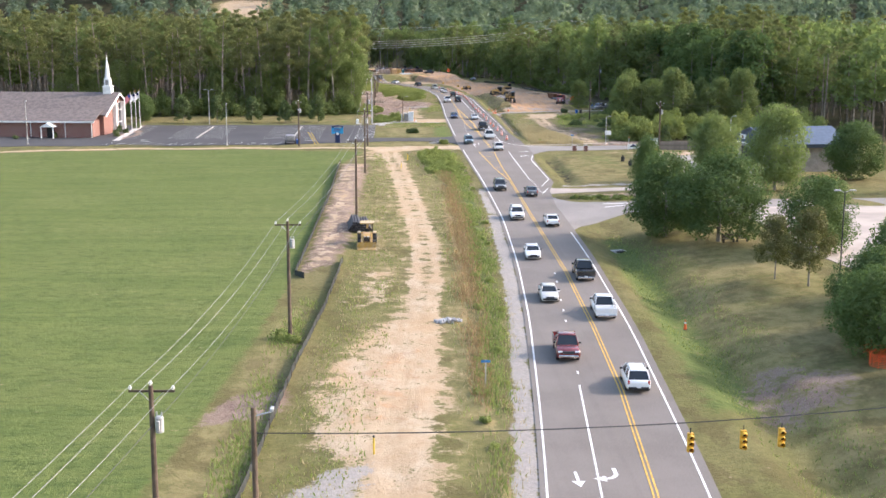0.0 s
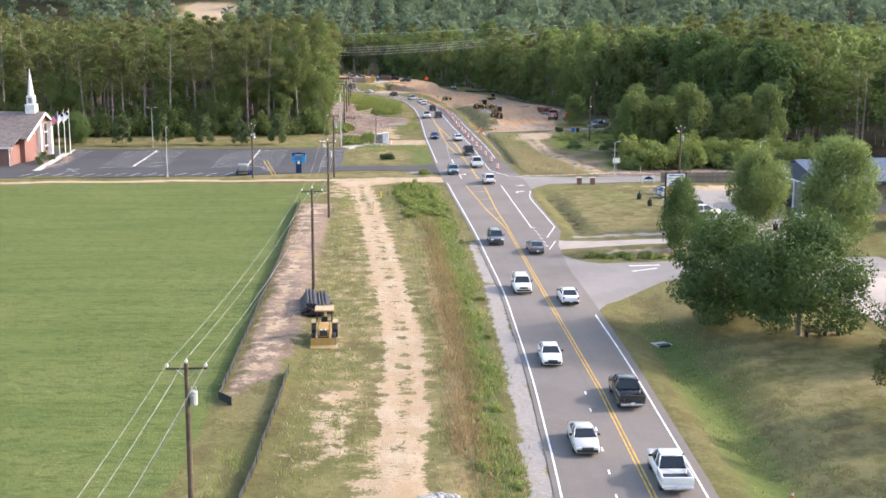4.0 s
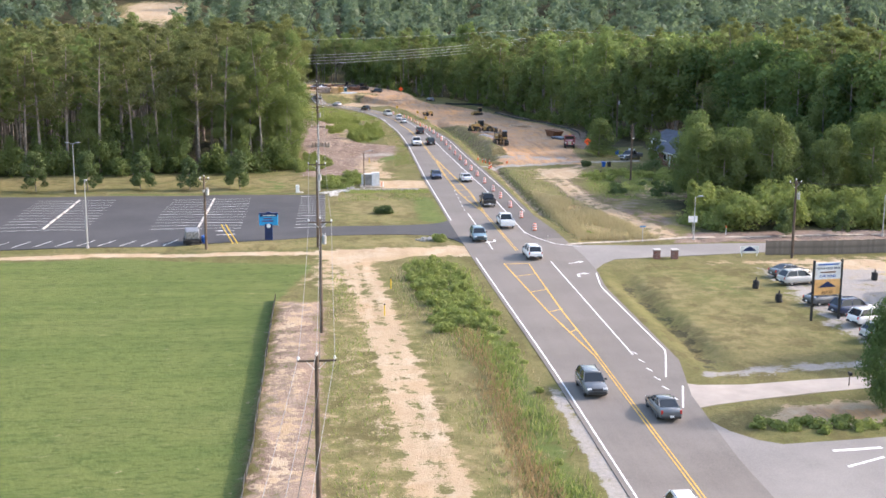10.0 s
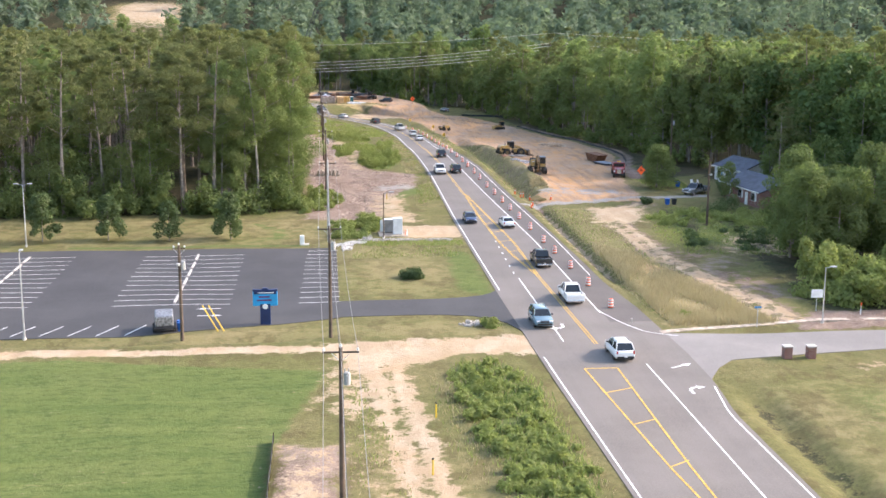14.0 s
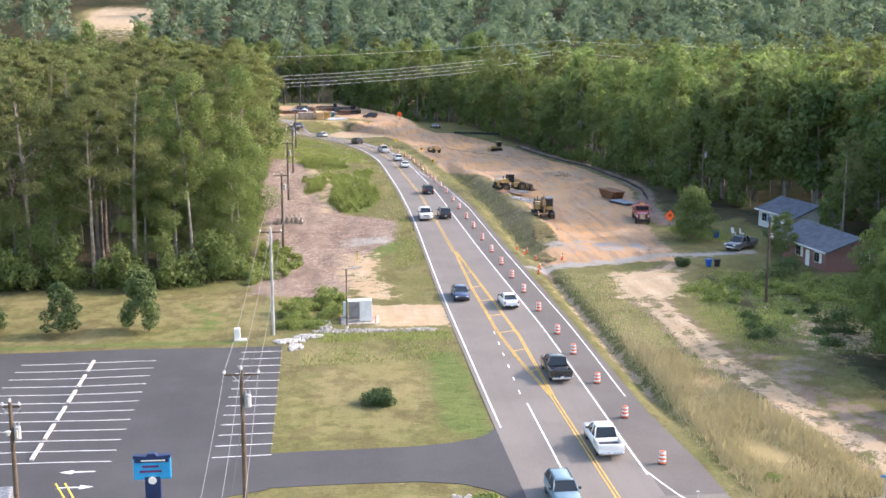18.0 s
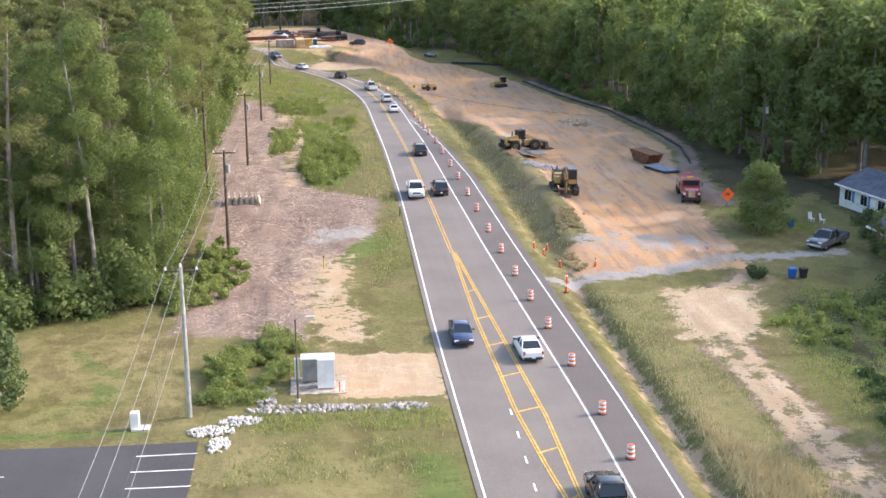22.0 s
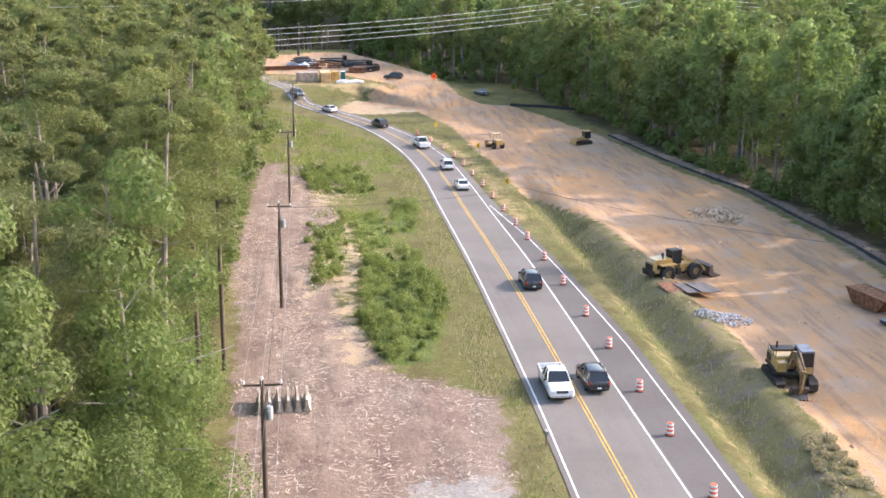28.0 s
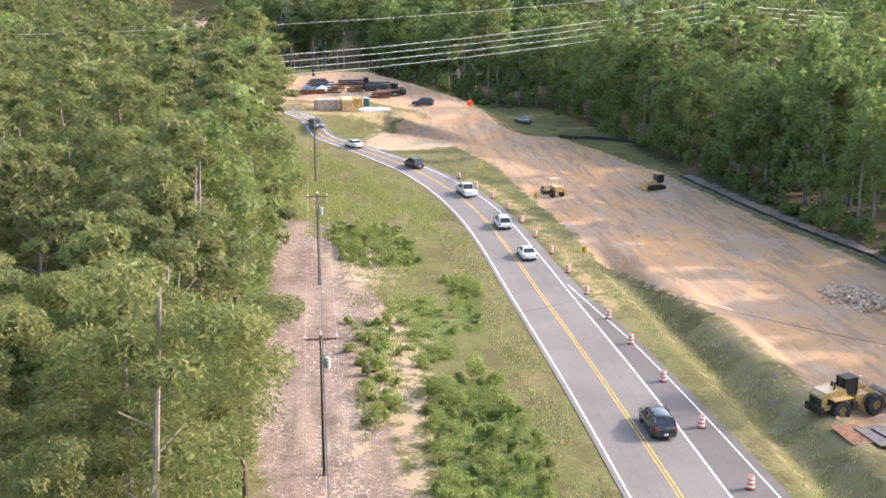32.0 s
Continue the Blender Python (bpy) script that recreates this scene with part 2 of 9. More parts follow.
def prism(bm, outline, axis, lo, hi):
    """An outline of (u, v) drawn along an axis from lo to hi: 'x' (u=y, v=z), 'y' (u=x, v=z), 'z' (u=x, v=y)."""
    put = {"x": lambda u, v, w: (w, u, v), "y": lambda u, v, w: (u, w, v), "z": lambda u, v, w: (u, v, w)}[axis]
    return loft(bm, [[put(u, v, w) for u, v in outline] for w in (lo, hi)])


def B():
    return bmesh.new()


def grid_mesh(name, verts, faces, material, parent=None):
    me = bpy.data.meshes.new(name)
    verts, faces = np.asarray(verts, dtype=np.float32), np.asarray(faces, dtype=np.int32)
    k = faces.shape[1]
    me.vertices.add(len(verts)), me.loops.add(faces.size), me.polygons.add(len(faces))
    me.vertices.foreach_set("co", verts.ravel())
    me.loops.foreach_set("vertex_index", faces.ravel())
    me.polygons.foreach_set("loop_start", np.arange(0, faces.size, k, dtype=np.int32))
    me.update(calc_edges=True)
    me.materials.append(material)
    ob = new(name, me)
    ob.parent = parent
    return ob


# ---- the lie of the land ----
LEVEL_Y = (-390, 117, 260, 325, 383.5, 416, 455, 500.5, 585, 640, 690, 800, 950, 1300, 2600)
LEVEL_Z = (-0.6, -0.5, 0.4, 0.7, 0.8, 0.2, -1.9, -3.5, -3.7, -4.0, -3.5, 14.0, 32.0, 52.0, 80.0)


def ease(v, lo, hi):
    t = np.clip((np.asarray(v, dtype=float) - lo) / (hi - lo), 0, 1)
    return t * t * (3 - 2 * t)


def level(y):
    y = np.asarray(y, dtype=float)
    return sum(np.interp(y + d, LEVEL_Y, LEVEL_Z) for d in (-12, -8, -4, 0, 4, 8, 12)) / 7


def hump(v, mid, half):
    return np.clip(1 - np.abs((np.asarray(v, dtype=float) - mid) / half), 0, 1) ** 2 * (3 - 2 * np.clip(1 - np.abs((np.asarray(v, dtype=float) - mid) / half), 0, 1))


LINE_Y = (0, 40, 70, 87, 114, 138, 168, 203, 246, 277, 323, 372, 430, 470, 488, 500, 510, 519, 530, 540, 551, 561, 576, 600, 660)
LINE_X = (2.0, 6.0, 9.1, 10.6, 12.7, 14.0, 14.9, 14.7, 13.8, 13.4, 13.3, 13.9, 13.9, 13.9, 13.4, 12.4, 11.0, 9.2, 6.0, 2.2, -2.6, -7.2, -13.2, -22.0, -44.0)
FAR_Y = (0, 40, 70, 84, 110, 142, 174, 245, 270, 306, 329, 351, 381, 430, 464, 490, 505, 516, 526, 535, 546, 557, 569, 586, 612, 675)
FAR_X = (12.0, 16.2, 19.0, 20.0, 21.7, 22.8, 23.1, 22.9, 22.6, 22.5, 21.8, 21.2, 20.7, 20.5, 20.4, 19.8, 18.2, 15.8, 12.8, 9.3, 4.0, -1.6, -7.6, -14.6, -24.4, -47.0)


def smooth_line(v, ys, xs):
    v = np.asarray(v, dtype=float)
    return sum(np.interp(v + d, ys, xs) for d in (-6, -3, 0, 3, 6)) / 5


def left_line(y):
    return smooth_line(y, LINE_Y, LINE_X)


def right_line(y):
    return smooth_line(y, FAR_Y, FAR_X)


def height(x, y):
    x, y = np.asarray(x, dtype=float), np.asarray(y, dtype=float)
    z = level(y)
    band = lambda lo, hi, soft: ease(y, lo, lo + soft) * (1 - ease(y, hi - soft, hi))
    # swale and bank beside the southern road, up to the paved lot
    z = z - 1.3 * hump(x, 28.0, 4.5) * band(30, 172, 25) + 1.1 * ease(x, 30, 42) * band(20, 190, 30)
    # verge hollow before the tyre shop, ditch by the church drive
    z = z - 0.75 * hump(x, 29.5, 2.4) * band(198, 242, 10) - 0.4 * hump(y, 258.3, 1.7) * ease(-x, 6, 12) * (x > -60)
    # spoil bank along the field, left of the new lane
    z = z + 0.3 * ease(x, -10.9, -10.1) * (1 - ease(x, -7.0, -4.8)) * band(130, 231, 9)
    # ditch between the paved shoulder and the new roadbed
    z = z - 1.1 * hump(x, 28.3, 1.6) * band(272, 346, 16) - 1.35 * hump(x, 28.6, 3.0) * band(340, 480, 14) + 0.65 * hump(x, 32.9, 2.6) * band(352, 462, 16)
    # raised yard past the bend, with the spoil ramp that leads up to it
    rim = np.interp(y, (541, 561, 580, 596, 622, 648), (38, 28, 27, 24, 16, 6))
    yard = ease(y - 0.25 * (x - 10), 566, 575) * ease(x, -26, -16) * (1 - ease(y, 655, 680))
    ramp_up = ease(y, 541, 572) * ease(((x - 27) * 18 + (y - 546) * 14) / 22.8, -1.9, 0.2)
    z = z + 2.7 * np.maximum(yard, ramp_up * (1 - ease(y, 580, 600))) * (1 - ease(x - rim, 0, 6))
    # creek valley beyond the yard
    z = z - 3.0 * hump(y, 690, 40)
    # knoll with a cleared site, far to the west
    z = z + 15 * ease(-x, 40, 95) * ease(y, 700, 775) * (1 - ease(y, 900, 1100)) * (1 - ease(-x, 240, 400))
    # high ground on both sides of the far valley
    z = z + 8 * ease(np.abs(x + 20), 120, 420) * ease(y, 560, 900)
    return z + 0.05 * np.sin(x * 0.31 + y * 0.17) * ease(np.abs(x - 17), 9, 14)

# ---- ground ----


def inside(x, y, poly, soft=0.8):
    """1 inside a polygon, 0 outside, with an edge so many metres soft."""
    best, odd = np.full(np.shape(x), 1e9), np.zeros(np.shape(x), dtype=bool)
    for (ax, ay), (bx, by) in zip(poly, poly[1:] + poly[:1]):
        ex, ey = bx - ax, by - ay
        t = np.clip(((x - ax) * ex + (y - ay) * ey) / (ex * ex + ey * ey), 0, 1)
        best = np.minimum(best, np.hypot(x - ax - t * ex, y - ay - t * ey))
        if ay != by:
            odd ^= ((ay > y) != (by > y)) & (x < ex * (y - ay) / (by - ay) + ax)
    return ease(np.where(odd, best, -best), -soft * 1.9, soft * 1.9)


def along(x, y, pts, half, soft=0.6):
    """1 within so many metres of a broken line."""
    best = np.full(np.shape(x), 1e9)
    for (ax, ay), (bx, by) in zip(pts, pts[1:]):
        ex, ey = bx - ax, by - ay
        t = np.clip(((x - ax) * ex + (y - ay) * ey) / (ex * ex + ey * ey), 0, 1)
        best = np.minimum(best, np.hypot(x - ax - t * ex, y - ay - t * ey))
    return 1 - ease(best, half - soft * 1.4, half + soft * 1.4)


def spread(lo, hi, step, reach_lo, reach_hi, grow=1.16):
    mid = list(np.arange(lo, hi + step / 2, step))
    s, v = step, hi
    while v < reach_hi:
        s *= grow
        v += s
        mid.append(v)
    s, v = step, lo
    while v > reach_lo:
        s *= grow
        v -= s
        mid.insert(0, v)
    return np.array(mid)


def ground_material():
    m, nt, b = node_material("ground_cover", 0.95, 0, 0.1)
    v = coords(nt)
    n_big, n_mid = noise_fac(nt, v, 0.07, 5), noise_fac(nt, v, 0.55, 5, 0.65)
    n_fine, n_grit = noise_fac(nt, v, 3.2, 4, 0.7), noise_fac(nt, v, 13.0, 2)
    n_patch = noise_fac(nt, coords(nt, 1.0, (1.25, 0.8, 1)), 0.21, 6, 0.72)
    streak = noise_fac(nt, coords(nt, 1.0, (0.03, 0.9, 1)), 1.0, 4)
    ruts = noise_fac(nt, coords(nt, 1.0, (0.8, 0.09, 1)), 1.0, 5)
    blades, w_mid = ramp(nt, n_fine, 0.3, 0.7), ramp(nt, n_mid, 0.28, 0.72)

    def tone(a, c, d, k=0.45):
        col = mixed(nt, ramp(nt, n_mid, 0.32, 0.68), a, c)
        col = mixed(nt, math_node(nt, "MULTIPLY", ramp(nt, n_big, 0.4, 0.65), 0.6), col, d)
        col = mixed(nt, math_node(nt, "MULTIPLY", ramp(nt, n_patch, 0.5, 0.58), 0.62), col, (c[0] * 0.62, c[1] * 0.55, c[2] * 0.6))
        return mixed(nt, math_node(nt, "MULTIPLY", blades, k), col, tuple(q * 0.5 for q in a))

    def zone(socket, wobble=0.75):
        f = math_node(nt, "ADD", socket, math_node(nt, "MULTIPLY", math_node(nt, "SUBTRACT", w_mid, 0.5), wobble * 0.75))
        f = math_node(nt, "ADD", f, math_node(nt, "MULTIPLY", math_node(nt, "SUBTRACT", blades, 0.5), wobble * 0.4))
        return ramp(nt, f, 0.36, 0.64)

    split = []
    for name in ("cover_a", "cover_b"):
        a = nt.nodes.new("ShaderNodeVertexColor")
        a.layer_name = name
        s = nt.nodes.new("ShaderNodeSeparateColor")
        nt.links.new(a.outputs["Color"], s.inputs[0])
        split += [*s.outputs, a.outputs["Alpha"]]
    sand, clay, mulch, gravel, lush, dry, litter_and_shade, straw = split
    col = tone((0.14, 0.138, 0.048), (0.185, 0.17, 0.066), (0.23, 0.19, 0.092), 0.5)
    field = mixed(nt, ramp(nt, streak, 0.35, 0.65), (0.1, 0.133, 0.036), (0.126, 0.155, 0.045))
    field = mixed(nt, math_node(nt, "MULTIPLY", ramp(nt, n_big, 0.45, 0.7), 0.5), field, (0.165, 0.17, 0.062))
    field = mixed(nt, math_node(nt, "MULTIPLY", ramp(nt, n_patch, 0.46, 0.62), 0.5), field, (0.095, 0.13, 0.036))
    field = mixed(nt, math_node(nt, "MULTIPLY", blades, 0.42), field, (0.08, 0.112, 0.03))
    mow = noise_fac(nt, coords(nt, 1.0, (0.05, 0.42, 1)), 1.0, 3)
    field = mixed(nt, math_node(nt, "MULTIPLY", ramp(nt, mow, 0.4, 0.62), 0.38), field, (0.16, 0.175, 0.055))
    tuft = noise_fac(nt, coords(nt, 1.0, (0.7, 1.6, 1)), 1.1, 5, 0.75)
    field = mixed(nt, math_node(nt, "MULTIPLY", ramp(nt, tuft, 0.5, 0.6), 0.75), field, (0.07, 0.1, 0.027))
    fleck = math_node(nt, "MULTIPLY", ramp(nt, noise_fac(nt, coords(nt, 1.0, (0.5, 1.4, 1)), 1.0, 4, 0.7), 0.6, 0.72), ramp(nt, n_big, 0.4, 0.6))
    field = mixed(nt, math_node(nt, "MULTIPLY", fleck, 0.55), field, (0.27, 0.24, 0.12))
    col = mixed(nt, zone(lush, 0.35), col, field)
    col = mixed(nt, zone(dry), col, tone((0.24, 0.2, 0.09), (0.2, 0.19, 0.075), (0.3, 0.24, 0.12), 0.4))
    col = mixed(nt, zone(straw), col, tone((0.42, 0.32, 0.16), (0.33, 0.25, 0.12), (0.3, 0.26, 0.11), 0.35))
    col = mixed(nt, zone(litter_and_shade), col, tone((0.075, 0.065, 0.035), (0.05, 0.06, 0.025), (0.1, 0.075, 0.045), 0.3))
    mul = tone((0.275, 0.2, 0.155), (0.19, 0.132, 0.1), (0.335, 0.275, 0.225), 0.75)
    mul = mixed(nt, math_node(nt, "MULTIPLY", ramp(nt, n_grit, 0.5, 0.66), 0.55), mul, (0.47, 0.37, 0.3))
    mul = mixed(nt, math_node(nt, "MULTIPLY", ramp(nt, ruts, 0.54, 0.66), 0.35), mul, (0.25, 0.17, 0.13))
    col = mixed(nt, zone(mulch), col, mul)
    snd = mixed(nt, ramp(nt, n_mid, 0.3, 0.7), (0.455, 0.36, 0.245), (0.385, 0.287, 0.182))
    snd = mixed(nt, math_node(nt, "MULTIPLY", ramp(nt, ruts, 0.45, 0.65), 0.55), snd, (0.33, 0.245, 0.15))
    snd = mixed(nt, math_node(nt, "MULTIPLY", ramp(nt, n_big, 0.45, 0.65), 0.45), snd, (0.42, 0.29, 0.165))
    snd = mixed(nt, math_node(nt, "MULTIPLY", ramp(nt, n_patch, 0.48, 0.62), 0.5), snd, (0.48, 0.405, 0.3))
    snd = mixed(nt, math_node(nt, "MULTIPLY", ramp(nt, n_fine, 0.55, 0.68), 0.5), snd, (0.27, 0.22, 0.12))
    col = mixed(nt, zone(sand, 0.95), col, snd)
    cly = mixed(nt, ramp(nt, n_big, 0.35, 0.65), (0.5, 0.28, 0.122), (0.39, 0.26, 0.16))
    cly = mixed(nt, math_node(nt, "MULTIPLY", ramp(nt, n_mid, 0.35, 0.7), 0.55), cly, (0.44, 0.3, 0.18))
    cly = mixed(nt, math_node(nt, "MULTIPLY", ramp(nt, ruts, 0.48, 0.6), 0.65), cly, (0.27, 0.19, 0.135))
    cly = mixed(nt, math_node(nt, "MULTIPLY", ramp(nt, n_patch, 0.5, 0.64), 0.6), cly, (0.37, 0.3, 0.235))
    cly = mixed(nt, math_node(nt, "MULTIPLY", ramp(nt, n_fine, 0.55, 0.7), 0.45), cly, (0.3, 0.21, 0.14))
    col = mixed(nt, zone(clay, 0.6), col, cly)
    grv = mixed(nt, blades, (0.36, 0.33, 0.295), (0.26, 0.24, 0.215))
    grv = mixed(nt, math_node(nt, "MULTIPLY", ramp(nt, n_mid, 0.4, 0.65), 0.4), grv, (0.29, 0.28, 0.27))
    col = mixed(nt, zone(gravel), col, grv)
    nt.links.new(mixed(nt, math_node(nt, "MULTIPLY", ramp(nt, n_grit, 0.5, 0.75), 0.25), col, (0.05, 0.045, 0.03)), b.inputs["Base Color"])
    bump(nt, b, math_node(nt, "ADD", math_node(nt, "MULTIPLY", n_mid, 2.5), math_node(nt, "ADD", n_fine, n_grit)), 0.7, 0.12)
    return m


TRACK = [(-1, 40), (0, 70), (1.5, 95), (2.6, 118), (3.6, 145), (3.0, 165), (2.2, 182), (1.2, 205), (-0.2, 230), (-1.2, 245), (-1, 254)]
ROADBED = [(28.5, 339), (47, 340), (49, 363), (52, 383), (57.5, 407), (58.5, 430), (58.8, 460), (55.5, 483), (51.5, 517), (45, 542), (40, 557), (29, 562), (27, 580), (24, 596), (16, 622), (6, 648), (-22, 640),
           (-16, 597), (4, 592), (14, 575), (6, 562), (18, 553), (24, 529), (26.4, 489), (28, 462), (30.5, 437), (31.5, 403), (32, 369)]
MULCH = [(-9, 326), (2, 323), (4, 345), (10, 361), (11, 376), (3, 382), (-1, 400), (-2, 430), (0, 445), (-3, 462), (-5.2, 490), (-12.5, 492), (-12.5, 420), (-10.5, 395), (-9, 360)]
SIDEPATH = [(46, 337), (39.5, 330), (37, 318.7), (37.3, 295.3), (39.5, 281.5), (41.5, 268), (42, 262)]


VERGE_PATCHES = (([(-4.1, 440), (1.3, 443), (0.2, 428), (-0.6, 413), (-3.8, 407)], 1.2, 0.75), ([(2.2, 421), (8.4, 420), (9.6, 405), (9.1, 396), (6.6, 384), (2.6, 383.5), (0.6, 395)], 1.35, 0.95),
                 ([(7.5, 458), (11.2, 458), (9.3, 434), (6.0, 434)], 1.0, 0.6), ([(-5.4, 487), (1.8, 486.5), (6.3, 467.5), (4.0, 460.5), (-4.7, 467)], 1.3, 0.95), ([(1.0, 447), (5.5, 450), (6, 426), (1.4, 424)], 0.8, 0.35))
VERGE_BED = [(5.6, 50), (6.6, 70), (8.3, 88), (10.3, 114), (11.5, 140), (12.3, 170), (12.6, 205), (12.2, 240), (10.2, 249), (4.5, 249), (5.4, 226), (8.6, 205), (9.4, 165), (8.2, 116), (6.4, 90)]


def build_ground():
    xs = spread(-72, 74, 0.75, -2400, 2400)
    ys = spread(44, 612, 0.75, -900, 2500)
    X, Y = np.meshgrid(xs, ys)
    Z = height(X, Y)
    nx, ny = len(xs), len(ys)
    idx = np.arange(nx * ny).reshape(ny, nx)
    faces = np.stack([idx[:-1, :-1], idx[:-1, 1:], idx[1:, 1:], idx[1:, :-1]], -1).reshape(-1, 4)
    ob = grid_mesh("ground", np.stack([X, Y, Z], -1).reshape(-1, 3), faces, ground_material())
    ob.data.polygons.foreach_set("use_smooth", [True] * len(faces))
    left, right = left_line(Y), right_line(Y)
    band = lambda lo, hi, soft=3: ease(Y, lo - soft, lo + soft) * (1 - ease(Y, hi - soft, hi + soft))
    sand = np.maximum.reduce([
        along(X, Y, [(x - 1.0, y) for x, y in TRACK], 0.75, 0.7), along(X, Y, [(x + 1.15, y) for x, y in TRACK], 0.7, 0.7),
        along(X, Y, TRACK, 1.8, 1.8) * 0.64, along(X, Y, [(x - 2.6, y) for x, y in TRACK[3:]], 1.2, 1.6) * 0.36, inside(X, Y, [(-5.5, 120), (0, 120), (0.5, 190), (-2, 232), (-5.0, 232)], 1.0) * 0.24,
        inside(X, Y, [(-6.5, 84), (-5.5, 96), (-2.5, 108), (0, 117), (4.2, 117), (3.9, 96), (2.6, 70), (1.6, 50), (-3.5, 50), (-4, 76)], 1.5) * 0.85,
        inside(X, Y, [(-4.2, 118), (-0.5, 119), (-0.8, 136), (-3.6, 134)], 1.5) * 0.62,
        along(X, Y, [(-95, 246), (-60, 253.5), (-30, 254.6), (-4, 254.4), (5, 254.5), (14, 254.8)], 1.1, 0.5),
        inside(X, Y, [(-6, 252), (-4, 247), (2, 249), (6, 252), (14, 251), (14, 258), (2, 257), (-7, 256.5)], 0.8),
        inside(X, Y, [(-7, 236), (-1, 232), (1, 250), (-6, 251)], 1.5) * 0.6, inside(X, Y, [(-10.6, 134), (-7.6, 138), (-6.6, 160), (-6.4, 228), (-10.0, 229), (-10.3, 150)], 1.0) * 0.5,
        inside(X, Y, [(4.5, 310.5), (12.6, 309.6), (12.9, 319), (4.2, 319.5)], 0.5),
        inside(X, Y, [(3, 322), (8, 322), (6.5, 336), (7, 350), (2.5, 352), (1, 340)], 1.2) * 0.66,
        inside(X, Y, [(-4, 398), (1.5, 425), (3, 440), (0.5, 448), (-3, 440), (-5, 410)], 1.5) * 0.62, inside(X, Y, [(-2, 384), (1.5, 382), (2.5, 420), (4, 432), (1, 440), (-1.5, 412)], 1.2) * 0.6,
        inside(X, Y, [(-5, 452), (2, 455), (4, 480), (-2, 486), (-7, 470)], 2) * 0.58,
        along(X, Y, SIDEPATH, 1.3, 0.9) * 0.55, along(X, Y, [(x - 1.1, y) for x, y in SIDEPATH], 0.5, 0.5) * 0.8, along(X, Y, [(x + 1.1, y) for x, y in SIDEPATH], 0.5, 0.5) * 0.8, inside(X, Y, [(34, 320), (41, 320), (45, 333), (36, 334)], 1.2),
        along(X, Y, [(27.5, 338), (40, 341), (50, 345), (57, 344.5)], 1.6, 0.6) * 0.5,
        inside(X, Y, [(60, 208), (50, 204), (46, 226), (53, 243), (42, 245), (66, 247)], 1.5) * 0.8,
        inside(X, Y, [(28, 187), (37, 186), (44, 190), (42, 192.5), (31, 191)], 0.7) * 0.9,
        inside(X, Y, [(0, 549), (9, 546), (24, 551), (19, 561), (5, 567)], 1.2) * 0.9, inside(X, Y, [(-108, 772), (-82, 772), (-84, 850), (-119, 850)], 3), inside(X, Y, [(-52, 708), (-36, 708), (-40, 745), (-58, 745)], 3),
        band(286, 334) * hump(X, 28.3, 0.9) * 0.8, inside(X, Y, [(46, 296), (60, 292), (66, 306), (50, 314)], 2) * 0.5])
    clay = np.maximum.reduce([inside(X, Y, ROADBED, 1.0) * (1 - inside(X, Y, [(26.0, 350), (33.4, 352), (34.2, 395), (32.8, 436), (29.4, 460), (26.0, 470)], 0.9)), inside(X, Y, [(-5.5, 82), (-2, 104), (3, 112), (2.6, 84)], 3) * 0.45,
                              inside(X, Y, [(30, 187.5), (36, 187), (42, 190), (33, 190.6)], 0.8) * 0.7])
    mulch = np.maximum.reduce([inside(X, Y, MULCH, 1.0), along(X, Y, [(53, 368), (54.5, 386), (59.5, 405), (61.5, 430), (61.8, 460), (58.5, 484), (54.5, 517)], 1.7, 0.9) * 0.75, along(X, Y, SIDEPATH, 2.6, 1.2) * 0.62, inside(X, Y, [(38, 268), (48, 270), (47, 296), (39, 300)], 2.5) * 0.5, band(284, 340) * hump(X, 28.3, 1.0) * 0.75, inside(X, Y, [(28.4, 352), (33.6, 353), (34.2, 395), (32.8, 436), (29.6, 436), (28.2, 390)], 0.9) * 0.34, inside(X, Y, [(-11.0, 133), (-6.8, 138), (-5.6, 160), (-5.2, 205), (-5.0, 228), (-10.2, 229), (-10.4, 190), (-10.6, 150)], 0.9) * 0.76, 
                               inside(X, Y, [(41, 257.8), (92, 258.2), (92, 266), (46, 265)], 0.6), inside(X, Y, [(-14, 84), (-8.6, 85), (-8.4, 92), (-13, 90)], 0.8),
                               inside(X, Y, [(27, 84), (34, 86), (37, 93), (30, 98), (27, 93)], 1.5) * 0.62, inside(X, Y, [(-62, 266), (-58, 275), (-60, 303), (-64, 303), (-64, 268)], 0.7)])
    gravel = np.maximum.reduce([band(60, 172) * np.clip(hump(X, left - 1.2, 1.2) * 1.8, 0, 1), band(172, 198) * np.clip(hump(X, left - 1.0, 0.9) * 1.4, 0, 0.85),
                                inside(X, Y, [(-8.5, 62), (-2.5, 66), (-1.5, 76), (-4.5, 75), (-8, 69)], 0.8) * 0.8,
                                along(X, Y, [(26.5, 337.6), (38, 340.5), (47, 344), (58, 345)], 1.7, 1.0) * 0.72,
                                inside(X, Y, [(30, 347), (46, 346.5), (48, 352), (40, 357), (31, 358)], 2.2) * 0.52,
                                inside(X, Y, [(2, 355), (9, 356), (9.5, 362), (3, 362)], 1.0) * 0.72,
                                inside(X, Y, [(46, 200), (60, 199), (62, 240), (47, 242), (45, 214)], 1.2) * 0.72,
                                inside(X, Y, [(27, 199), (45, 200.5), (46, 203), (28, 201)], 0.8) * 0.8])
